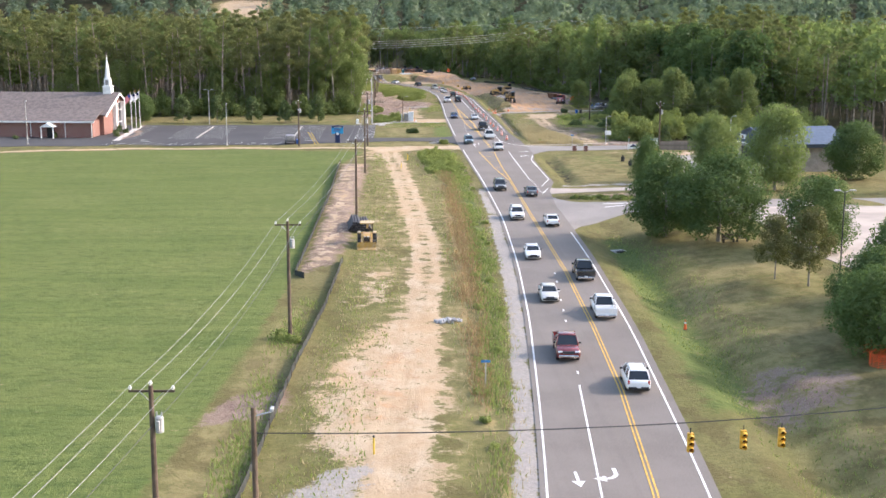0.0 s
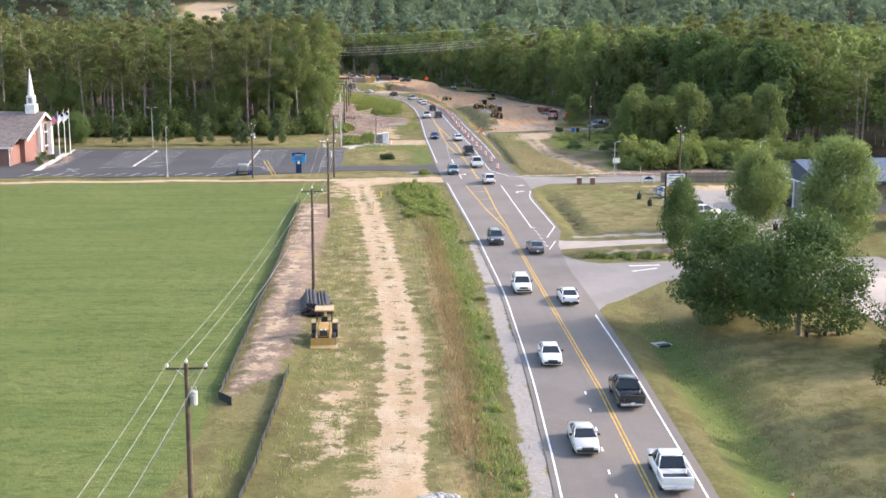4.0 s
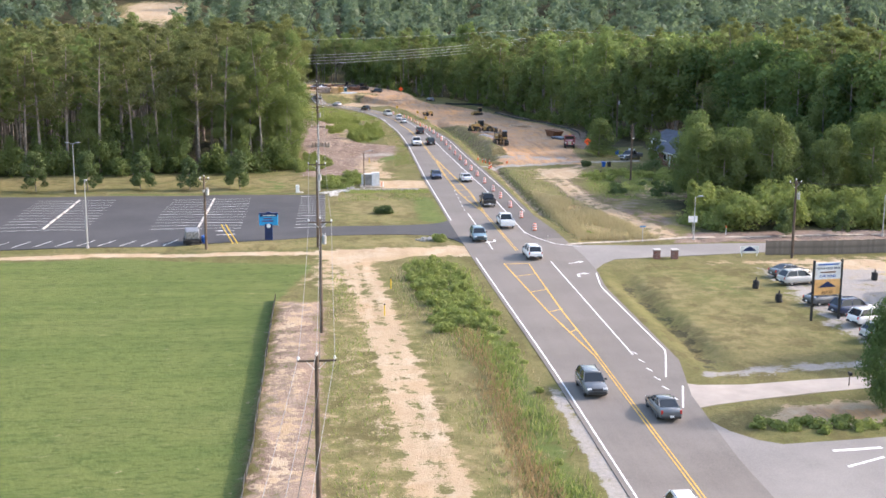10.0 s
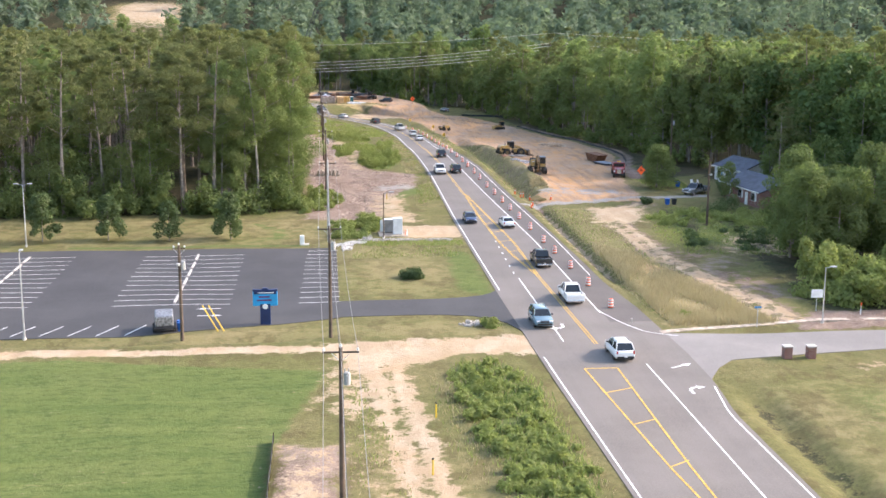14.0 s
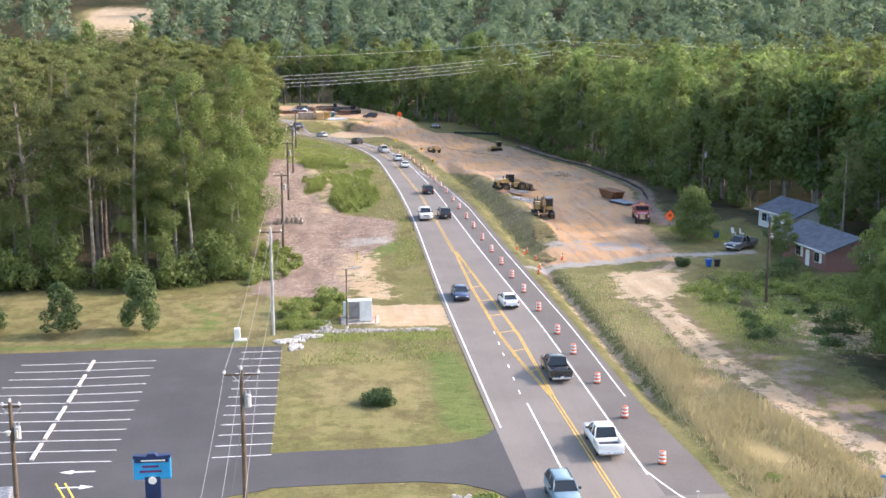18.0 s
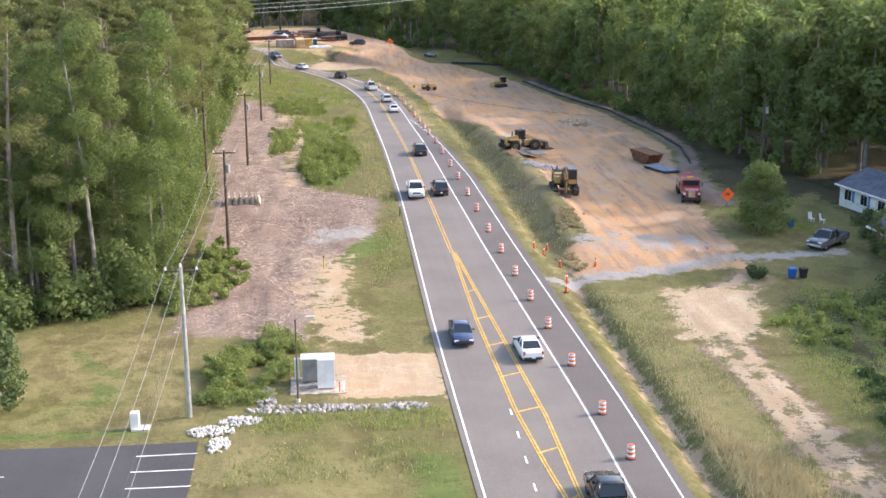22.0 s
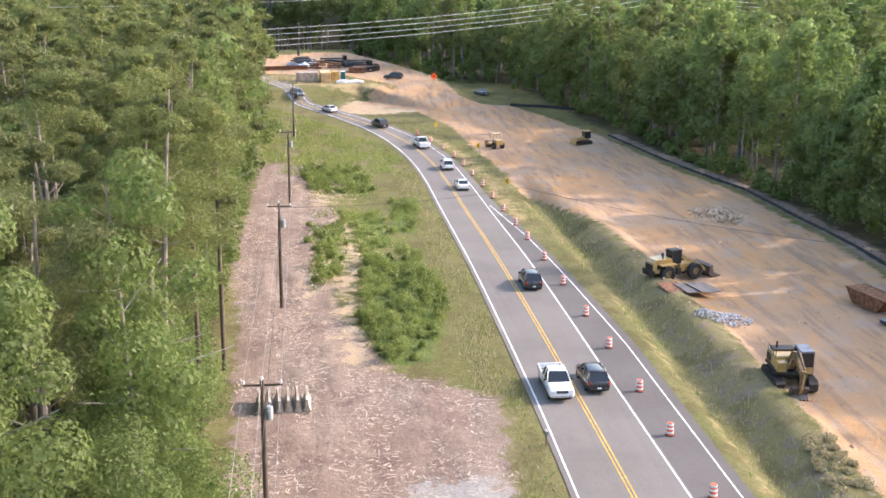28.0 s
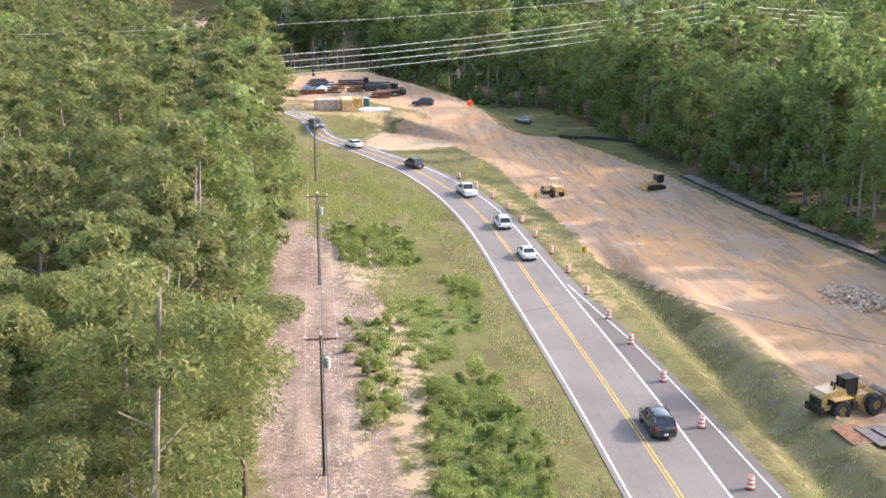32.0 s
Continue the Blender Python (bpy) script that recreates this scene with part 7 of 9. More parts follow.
for cx, cy, rx, ry, n in ((-2.3, 306.4, 1.5, 0.8, 110), (-4.3, 304.9, 1.7, 0.9, 150), (-3.6, 302.6, 0.75, 1.3, 100)):
    heap("riprap", cx, cy, rx, ry, n, 0.42, ROCKS_WHITE, "spill of white riprap stones at the lot corner", 0.2)
for cx, cy, rx, ry, n in ((3.0, 308.2, 5.2, 0.7, 130), (-0.6, 310.5, 0.7, 2.4, 50), (9.2, 308.0, 2.0, 0.6, 50)):
    heap("riprap", cx, cy, rx, ry, int(n * 1.5), 0.55, ROCKS, "band of grey riprap stones round the cabinet pad", 0.1)
heap("rubble_heap", 34.9, 393.2, 2.8, 2.2, 260, 0.5, ROCKS_GREY, "heap of blue-grey broken asphalt rubble", 0.5)
heap("rubble_heap", 4.9, 112.2, 1.4, 0.6, 40, 0.8, ROCKS_GREY, "small heap of dark grey rubble in weeds", 0.3)
heap("riprap", 8.6, 262.4, 1.4, 1.0, 40, 0.7, ROCKS, "small stone outlet in the drive ditch", 0.2)
ROCKS_TAN = [bm_mesh("stone", rock(RNG, 0.3), plain("tan_clay_lump", (0.5, 0.37, 0.25), 0.95, vary=0.35, scale=2.0)) for _ in range(6)]
heap("rubble_heap", 50.0, 441.0, 3.4, 6.5, 150, 1.0, ROCKS_TAN, "scattered pale clods along the roadbed edge", 0.6)

# utility cabinets on their pad
e = thing("utility_cabinet", 2.9, 312.2, None, 0, "grey and white utility cabinets on a concrete pad", "utility cabinet")
part("pad", box(B(), (0.3, 0.6, 0.02), (4.2, 3.6, 0.2), 0.03), M_OLDCONCRETE, e)
part("white_cabinet", box(B(), (0.9, 0.1, 1.35), (1.3, 1.1, 2.3), 0.03), M_CABINET, e)
part("grey_cabinet", box(B(), (0.3, 1.6, 1.1), (2.4, 1.0, 1.8), 0.03), M_DARKCAB, e)
part("cabinet_roof", box(B(), (0.3, 1.6, 2.05), (2.6, 1.2, 0.1), 0.02), M_CABINET, e)
part("meter_box", box(B(), (-1.3, 1.9, 1.0), (0.4, 0.35, 1.7), 0.03), M_CABINET, e)
for x in (1.9, 2.2):
    part("marker", tube(B(), (x, -0.9, 0), (x, -0.9, 0.9), 0.05, 0.05, 8), M_ORANGE if x < 2 else M_WHITEPAINT, e)
e = thing("pedestal_box", -9.6, 306.2, None, 0, "white telephone pedestal cabinet on the lawn", "utility box")
part("cabinet", box(B(), (0, 0, 0.65), (0.6, 0.55, 1.3), 0.04), M_WHITEPAINT, e)
part("plinth", box(B(), (0.35, 0, 0.05), (1.2, 0.9, 0.16), 0.02), M_CONCRETE, e)

# yard past the bend
for x, y, a, s, mat, words in ((-0.9, 580.5, 5, (2.4, 5, 2.5), M_PALEWOOD, "plain plywood-sided site container in the works yard"), (-5.2, 580.5, 5, (5.0, 2.4, 2.3), M_TANPANEL, "dusty pinkish-tan site container in the works yard"), (1.5, 582.5, 5, (1.8, 3.0, 2.3), M_DUSTYELLOW, "dusty yellow steel storage bin in the works yard")):
    e = thing("site_container", x, y, None, a, words, "container")
    part("shell", box(B(), (0, 0, s[2] / 2), s, 0.04), mat, e)
    for k in range(6):
        part("rib", box(B(), (-s[0] / 2 + (k + 0.5) * s[0] / 6, -s[1] / 2 - 0.02, s[2] / 2), (0.1, 0.05, s[2] * 0.92)), mat, e)
e = thing("portable_toilet", 3.4, 582.0, None, 0, "dark teal portable toilet in the works yard", "portable toilet")
part("booth", box(B(), (0, 0, 1.1), (1.1, 1.1, 2.2), 0.05), plain("teal_plastic", (0.02, 0.12, 0.14), 0.5), e)
part("roof", box(B(), (0, 0, 2.28), (1.2, 1.2, 0.16), 0.06), M_WHITEPAINT, e)
e = thing("sheeted_stack", 5.0, 578.2, None, 0, "low stack of material under white plastic sheet", "covered stack")
part("sheet", loft(B(), [[(-3.4 + x, -1.2, 0), (-3.4 + x, -0.9, z), (-3.4 + x, 1.0, z * 0.9), (-3.4 + x, 1.3, 0)] for x, z in ((0, 0.4), (1.5, 0.8), (3.2, 0.55), (5, 0.75), (6.6, 0.4))]), M_WHITESHEET, e)
rng = np.random.default_rng(31)
for k in range(17):
    x, y = rng.uniform(-8, 11), rng.uniform(597, 624)
    e = thing("beam_stack", x, y, None, float(rng.uniform(-25, 25)), "dark stacked steel beams and mats in the works yard", "beam stack", "material stacks in the yard")
    for j in range(3):
        part("beam", box(B(), (rng.uniform(-0.5, 0.5), 0, 0.3 + j * 0.5), (float(rng.uniform(2.5, 5.5)), 1.0, 0.3), 0.02), (M_DARKMETAL, M_RUST, M_MACHINEDARK)[k % 3], e)
for k, (x, y) in enumerate(((-9, 612), (-6, 610), (-4, 615))):
    e = thing("tarp_heap", x, y, None, k * 40, "crumpled pale blue and white tarpaulin heap", "tarpaulin")
    bm = B()
    bmesh.ops.create_icosphere(bm, subdivisions=2, radius=1.8)
    for v in bm.verts:
        v.co = Vector((v.co.x * rng.uniform(0.8, 1.2), v.co.y, max(0, v.co.z) * rng.uniform(0.5, 0.9)))
    part("sheet", bm, M_WHITESHEET if k else M_BLUEDECK, e)
e = thing("steel_girder", -13.5, 604.0, None, 12, "long rusty steel girder with stiffeners on the yard edge", "girder")
part("web", box(B(), (0, 0, 0.6), (17, 0.06, 1.0)), M_RUST, e)
part("flange", box(box(B(), (0, 0, 0.1), (17, 0.5, 0.05)), (0, 0, 1.12), (17, 0.5, 0.05)), M_RUST, e)
for k in range(12):
    part("stiffener", box(B(), (-8 + k * 1.45, -0.14, 0.6), (0.06, 0.22, 0.98)), M_RUST, e)
for x, y, a, words in ((11, 602, 60, "dark telescopic handler parked in the works yard"), (5, 614, 10, "dark tracked machine among stacked beams")):
    e = thing("site_machine", x, y, None, a, words, "site machine")
    part("body", box(B(), (0, 0, 1.0), (2.0, 4.0, 0.9), 0.1), M_MACHINEDARK, e)
    cab(e, (-0.4, 0.3, 1.4), (0.9, 1.3, 1.2), M_MACHINEDARK)
    part("boom", tube(B(), (0.6, -1.8, 1.7), (0.6, 3.6, 1.4), 0.18, 0.14, 8), M_RUST, e)
    for wx in (-0.95, 0.95):
        for wy in (-1.4, 1.4):
            big_wheel(e, wx, wy, 0.55, 0.4)
car("suv", 15.6, 584.0, 70, "black", "black off-road vehicle parked in the works yard", 0.0, "parked cars")
car("sedan", 36.0, 575.0, 20, "grey", "grey car parked at the edge of the woods", 0.0, "parked cars")
# bridge works beyond the yard
e = thing("crane", -20, 636, None, 0, "lattice-boom crawler crane at the bridge works", "crane")
part("crawler", box(B(), (0, 0, 0.7), (5.0, 6.0, 1.4), 0.2), M_MACHINEDARK, e)
part("house", box(B(), (0, -0.8, 2.4), (3.2, 5.2, 2.0), 0.15), M_CATYELLOW, e)
bm = B()
a0, a1 = Vector((0, 2, 2.4)), Vector((11, 8, 34))
side, up = Vector((1, 0, -0.3)).normalized() * 0.7, Vector((0, 1, -0.2)).normalized() * 0.7
corner = [side + up, side - up, -side - up, -side + up]
n = 16
for i in range(n):
    p, q = a0.lerp(a1, i / n), a0.lerp(a1, (i + 1) / n)
    for k in range(4):
        tube(bm, p + corner[k], q + corner[k], 0.09, 0.09, 4, False)
        tube(bm, p + corner[k], q + corner[(k + 1) % 4], 0.05, 0.05, 4, False)
part("boom", bm, M_DARKMETAL, e)
for k in range(7):
    e = thing("bridge_pile", -44 + k * 6.0, 640 + (k % 2) * 8, None, 0, "grey steel pile standing at the bridge works", "pile", "piles at the bridge works")
    part("shaft", tube(B(), (0, 0, -4), (0, 0, 7 + (k * 37 % 5)), 0.35, 0.35, 8), M_DARKMETAL, e)
for x in (-46, -33):
    e = thing("bridge_bent", x, 652, None, 5, "pale concrete bridge cap on columns", "bridge pier")
    part("cap", box(B(), (0, 0, 5.4), (11, 1.6, 1.5), 0.05), M_CONCRETE, e)
    for s in (-3.6, 0, 3.6):
        part("column", tube(B(), (s, 0, -5), (s, 0, 4.8), 0.6, 0.6, 10), M_CONCRETE, e)

# ---- buildings ----


def brick_material():
    m, nt, b = node_material("red_brick_wall", 0.9, 0, 0.2)
    tex = nt.nodes.new("ShaderNodeTexBrick")
    tex.inputs["Color1"].default_value, tex.inputs["Color2"].default_value, tex.inputs["Mortar"].default_value = (0.215, 0.085, 0.068, 1), (0.16, 0.06, 0.05, 1), (0.34, 0.3, 0.27, 1)
    tex.inputs["Scale"].default_value, tex.inputs["Mortar Size"].default_value, tex.inputs["Brick Width"].default_value, tex.inputs["Row Height"].default_value = 1.0, 0.008, 0.21, 0.075
    c, g, s = nt.nodes.new("ShaderNodeTexCoord"), nt.nodes.new("ShaderNodeSeparateXYZ"), nt.nodes.new("ShaderNodeCombineXYZ")
    nt.links.new(c.outputs["Object"], g.inputs[0])
    nt.links.new(math_node(nt, "ADD", g.outputs[0], g.outputs[1]), s.inputs[0])
    nt.links.new(g.outputs[2], s.inputs[1])
    nt.links.new(s.outputs[0], tex.inputs["Vector"])
    col = mixed(nt, math_node(nt, "MULTIPLY", ramp(nt, noise_fac(nt, c.outputs["Object"], 0.8), 0.35, 0.7), 0.4), tex.outputs["Color"], (0.24, 0.12, 0.095))
    nt.links.new(col, b.inputs["Base Color"])
    return m


M_BRICK = brick_material()
M_SHINGLE = plain("brown_grey_shingles", (0.15, 0.125, 0.114), 0.9, vary=0.25, scale=1.2, grain=0.4)
M_SHINGLE_GREY = plain("slate_grey_shingles", (0.095, 0.105, 0.13), 0.9, vary=0.25, scale=1.2, grain=0.4)
M_SIDING = plain("white_lap_siding", (0.62, 0.62, 0.6), 0.6, vary=0.12)
M_BLUEROOF = plain("slate_blue_metal_siding", (0.06, 0.085, 0.13), 0.5, vary=0.2)
M_FENCEWOOD = plain("weathered_grey_fence_boards", (0.23, 0.2, 0.17), 0.9, vary=0.35, grain=0.3, per_object=0.5)
M_BLUEPLASTIC = plain("blue_plastic", (0.02, 0.11, 0.42), 0.45, vary=0.12)


def gable_roof(e, x0, x1, y0, y1, eave, ridge, over, material, thick=0.16, name="roof"):
    """A gable roof along x with its ridge in the middle."""
    ym = (y0 + y1) / 2
    k = (ridge - eave) / (ym - y0)
    ol = [(y0 - over, eave - over * k), (ym, ridge), (y1 + over, eave - over * k), (y1 + over, eave - over * k + thick), (ym, ridge + thick * 1.3), (y0 - over, eave - over * k + thick)]
    return part(name, prism(B(), ol, "x", x0 - over, x1 + over), material, e)


def window(e, c, s, axis, panes=2):
    """A window set into a wall that faces along axis ('x' or 'y', with its sign)."""
    sign, ax = (1 if axis[0] == "+" else -1), axis[1]
    w, h = s
    dims = lambda a, d, b: (d, a, b) if ax == "x" else (a, d, b)
    off = (lambda d: (c[0] + d * sign, c[1], c[2])) if ax == "x" else (lambda d: (c[0], c[1] + d * sign, c[2]))
    f = part("window", box(B(), off(0.03), dims(w + 0.16, 0.1, h + 0.16), 0.01), M_WHITEPAINT, e)
    for k in range(panes):
        p = off(0.085)
        d = (k - (panes - 1) / 2) * w / panes
        part("pane", box(B(), (p[0], p[1] + d, p[2]) if ax == "x" else (p[0] + d, p[1], p[2]), dims(w / panes - 0.06, 0.03, h)), M_GLASS, f)


# church: long hall whose gable faces the lot, a lower wing before it
e = thing("church", -64.2, 290, None, -5, "red brick church with brown shingle roof and white steeple", "church")
part("hall_wall", prism(B(), [(-10, -0.3), (4.2, -0.3), (4.2, 6.8), (0, 8.7), (-10, 4.7)], "x", -67, -1.0), M_BRICK, e)
part("hall_roof", prism(B(), [(-10.8, 4.5), (0, 8.85), (4.9, 6.6), (4.9, 6.85), (0, 9.15), (-10.8, 4.75)], "x", -68, -0.3), M_SHINGLE, e)
part("wing_wall", box(B(), (-13, -12.3, 1.7), (22, 5.2, 4.0)), M_BRICK, e)
part("wing_roof", loft(B(), [[(x, -15.7, 3.5), (x, -9.0, 5.7), (x, -9.0, 5.88), (x, -15.7, 3.7)] for x in (-24.6, -1.4)]), M_SHINGLE, e)
part("trim", box(B(), (-13, -15.65, 3.52), (23.4, 0.12, 0.34)), M_WHITEPAINT, e)
part("rake_trim", prism(B(), [(-10.8, 4.2), (-10.8, 4.6), (0, 9.0), (0, 8.55)], "x", -0.28, -0.1), M_WHITEPAINT, e)
part("rake_trim", prism(B(), [(0, 8.55), (0, 9.0), (4.9, 6.7), (4.9, 6.3)], "x", -0.28, -0.1), M_WHITEPAINT, e)
for s in (-1, 1):
    part("front_pier", box(B(), (-0.6, s * 3.0, 3.4), (1.0, 0.8, 7.0), 0.03), M_WHITEPAINT, e)
    window(e, (-0.95, s * 1.4, 3.9), (1.4, 5.6), "+x", 2)
    for h in (2.2, 5.0):
        part("transom", box(B(), (-0.86, s * 1.5, h), (0.1, 1.8, 0.24)), M_WHITEPAINT, e)
for x in (-2.2, -8.2, -16, -24):
    part("downspout", tube(B(), (x, -15.0, 0), (x, -15.0, 3.6), 0.09, 0.09, 6), M_WHITEPAINT, e)
part("steeple_base", box(B(), (-2.9, 0, 9.5), (1.95, 1.95, 2.0), 0.04), M_WHITEPAINT, e)
part("steeple_lantern", box(B(), (-2.9, 0, 11.4), (1.4, 1.4, 1.9), 0.04), M_WHITEPAINT, e)
part("steeple_cornice", box(B(), (-2.9, 0, 10.5), (2.1, 2.1, 0.22), 0.05), M_WHITEPAINT, e)
part("spire", tube(B(), (-2.9, 0, 12.3), (-2.9, 0, 17.6), 0.66, 0.04, 8), M_WHITEPAINT, e)
part("louvre", box(B(), (-2.9, -0.72, 11.4), (0.7, 0.06, 1.1)), M_DARKCAB, e)
p = part("portico", prism(B(), [(-1.6, 2.5), (1.6, 2.5), (0, 3.4)], "y", -17.4, -14.9), M_WHITEPAINT, e)
p.location = (-11.5, 0, 0)
for s in (-1.35, 1.35):
    part("column", tube(B(), (-11.5 + s, -17.2, 0), (-11.5 + s, -17.2, 2.5), 0.13, 0.11, 10), M_WHITEPAINT, e)
part("door", box(B(), (-11.5, -14.98, 1.1), (1.7, 0.12, 2.2), 0.01), M_GLASS, e)
for i, (x, y) in enumerate(((-61.6, 288.5), (-61.2, 291.5), (-60.9, 294.5))):
    f = thing("flagpole", x, y, None, 0, "white flagpole with a limp flag before the church", "flagpole", "flagpoles before the church")
    part("pole", tube(B(), (0, 0, 0), (0, 0, 9.2), 0.08, 0.05, 8), M_WHITEPAINT, f)
    part("finial", tube(B(), (0, 0, 9.2), (0, 0, 9.4), 0.09, 0.05, 8), M_SIGNALYELLOW, f)
    bm = loft(B(), [[(-t * 1.3, math.sin(t * 5) * 0.15, 9.0 - t * 1.1), (-t * 1.3, math.sin(t * 5) * 0.15 + 0.02, 9.0 - t * 1.1), (-t * 1.3, math.sin(t * 5) * 0.15 + 0.02, 7.6 - t * 1.3), (-t * 1.3, math.sin(t * 5) * 0.15, 7.6 - t * 1.3)] for t in np.linspace(0, 1, 7)])
    fl = part("flag", bm, (plain("red_white_flag_cloth", (0.55, 0.2, 0.22), 0.8), M_WHITEPAINT, M_WHITEPAINT)[i], f)
    part("canton", box(B(), (-0.35, 0.05, 8.3), (0.5, 0.12, 0.6)), M_BLUEPLASTIC if i == 0 else M_NAVY, fl)
ribbon("church_walk", np.arange(268, 304, 2.0), np.interp(np.arange(268, 304, 2.0), (268, 304), (-61.6, -63.2)), np.interp(np.arange(268, 304, 2.0), (268, 304), (-60.2, -61.6)), M_CONCRETE, 0.1, parts=1, tags=("pale concrete walk round the church lot", "walk"))

# church road sign
e = thing("church_sign", -12.6, 264.0, None, 0, "blue church message sign on a navy column", "sign")
part("column", box(B(), (0, 0, 1.0), (1.05, 0.5, 2.4), 0.04), M_NAVY, e)
part("board", box(B(), (0, 0, 2.75), (2.5, 0.45, 1.5), 0.06), plain("blue_display_panel", (0.03, 0.3, 0.62), 0.35, vary=0.15), e)
part("header", box(B(), (0, -0.24, 3.38), (2.3, 0.03, 0.3), 0.01), M_NAVY, e)
part("header_text_bar", box(B(), (0.1, -0.262, 3.38), (1.6, 0.01, 0.09)), M_WHITEPAINT, e)
part("crest", prism(B(), [(-1.25, 3.5), (-1.25, 3.72), (-0.4, 3.66), (-0.2, 3.85), (0.2, 3.85), (0.4, 3.66), (1.25, 3.72), (1.25, 3.5)], "y", -0.22, 0.22), M_NAVY, e)
for z, w in ((2.95, 1.1), (2.6, 1.5)):
    part("message_bar", box(B(), (-0.1, -0.235, z), (w, 0.012, 0.16)), plain("dark_red_lettering", (0.12, 0.03, 0.12), 0.5), e)
part("seal", tube(B(), (0, -0.245, 1.95), (0, -0.262, 1.95), 0.28, 0.28, 14), M_WHITEPAINT, e)
for x in (-16.6, -17.2):
    g = thing("guy_guard", x, 261.4, None, 0, "yellow plastic guard on a pole guy wire", "guy guard")
    part("guard", tube(B(), (0, 0, 0), (-1.6, 1.2, 2.4), 0.06, 0.06, 6), M_YELLOWPLASTIC, g)
e = thing("scrap_trailer", -22.6, 262.3, None, 8, "loaded scrap trailer with blue barrels by the lot", "trailer")
part("bed", box(B(), (0, 0, 0.7), (1.9, 3.6, 0.16), 0.02), M_DARKMETAL, e)
part("cage", box(B(), (0, 0, 1.35), (1.8, 3.2, 1.1), 0.15), plain("crushed_scrap_metal", (0.33, 0.33, 0.35), 0.4, 0.5, vary=0.6, scale=6.0, grain=0.8), e)
for s in (-1, 1):
    for r in (-0.5, 0.5):
        big_wheel(e, s * 1.05, r, 0.36, 0.2, False)
for k, (dx, dy) in enumerate(((1.5, 0.4), (1.6, -0.5))):
    part("barrel", tube(B(), (dx, dy, 0.02), (dx, dy, 0.9), 0.28, 0.28, 12), M_BLUEPLASTIC, e, "blue plastic barrel")

# tyre shop, its sign board and fence
e = thing("tyre_shop", 72.5, 222.5, None, 8, "grey shop building with slate-blue gable and open bay", "shop building")
part("wall", box(B(), (0, 0, 2.3), (15, 14, 4.8)), M_DARKCAB, e)
part("gable", prism(B(), [(-8, 4.4), (8, 4.4), (8, 5.0), (0, 7.2), (-8, 5.0)], "x", -7.7, 7.6), M_BLUEROOF, e)
gable_roof(e, -7.4, 7.4, -7.6, 7.6, 5.1, 7.3, 0.6, M_BLUEROOF)
part("canopy_trim", box(B(), (-7.75, 0, 4.35), (0.2, 15.6, 0.22)), M_WHITEPAINT, e)
window(e, (-7.5, -3.4, 2.2), (2.4, 2.4), "-x", 2)
# black panel on the wall, painted shade for the inside of the open bay
part("bay_dark_panel", box(B(), (-7.52, 2.6, 1.9), (0.12, 3.4, 3.6)), M_BLACK, e)
part("wall_sign", box(B(), (-7.8, 3.2, 5.5), (0.1, 2.6, 0.8), 0.02), M_WHITEPAINT, e)
part("sign_emblem", prism(B(), [(2.6, 5.25), (3.8, 5.25), (3.2, 5.8)], "x", -7.88, -7.86), M_RUST, e)
for yy in (-6, 0.2, 5.6):
    part("post", box(B(), (-7.7, yy, 2.1), (0.25, 0.25, 4.2), 0.02), M_WHITEPAINT, e)


def lettering(text, size, parent, m, material):
    """Raised letters in the built-in face, as a mesh."""
    cu = bpy.data.curves.new("lettering", "FONT")
    cu.body, cu.size, cu.extrude, cu.align_x, cu.align_y = text, size, 0.01, "CENTER", "CENTER"
    tmp = new("lettering", cu)
    bpy.context.view_layer.update()
    me = bpy.data.meshes.new_from_object(tmp.evaluated_get(bpy.context.evaluated_depsgraph_get()))
    bpy.data.objects.remove(tmp)
    me.materials.clear()
    me.materials.append(material)
    ob = new("lettering", me)
    ob.parent, ob.matrix_basis = parent, m
    return ob


e = thing("sign_board", 45.4, 216.9, None, 8, "tall two-post advertising board with white and orange panels", "sign")
for s in (-1.55, 1.55):
    part("post", box(B(), (s, 0, 3.0), (0.2, 0.2, 6.4), 0.01), M_BLACK, e)
part("white_panel", box(B(), (0, 0, 5.1), (2.9, 0.12, 1.7), 0.01), M_WHITEPAINT, e)
part("orange_panel", box(B(), (0, 0, 3.4), (2.9, 0.12, 1.6), 0.01), plain("orange_printed_panel", (0.72, 0.42, 0.16), 0.5, vary=0.15), e)
lettering("NEW & USED TIRES", 0.31, e, pose(0, -0.075, 5.35, 90), M_NAVY)
lettering("CAR WASH", 0.36, e, pose(0, -0.075, 4.55, 90), M_BLUEPLASTIC)
lettering("AUTO", 0.42, e, pose(0, -0.075, 2.85, 90), M_RUST)
part("lettering_bar", box(B(), (0, -0.07, 5.75), (2.3, 0.02, 0.14)), M_BLUEPLASTIC, e)
part("lettering_bar", box(B(), (0, -0.07, 4.95), (1.7, 0.02, 0.13)), M_RUST, e)
part("house_emblem", prism(B(), [(-1.0, 3.4), (1.0, 3.4), (0.8, 3.55), (0, 4.0), (-0.8, 3.55)], "y", -0.085, -0.068), M_NAVY, e)
for x, y in ((43.2, 231.0), (43.4, 224.4), (58.5, 234.0), (56.0, 203.0)):
    e = thing("tyre_stack", x, y, None, 0, "stack of old black tyres with a traffic post", "tyre stack", "tyre stacks on the lawn")
    for k in range(4):
        t = part("tyre", tyre(0.36), M_BLACK, e)
        t.matrix_basis = pose(float(RNG.uniform(-0.05, 0.05)), 0, 0.12 + 0.22 * k, 0, 90, float(RNG.uniform(0, 90)))
    part("post", tube(B(), (0, 0, 0.9), (0, 0, 1.3), 0.12, 0.06, 8), M_BLACK, e)
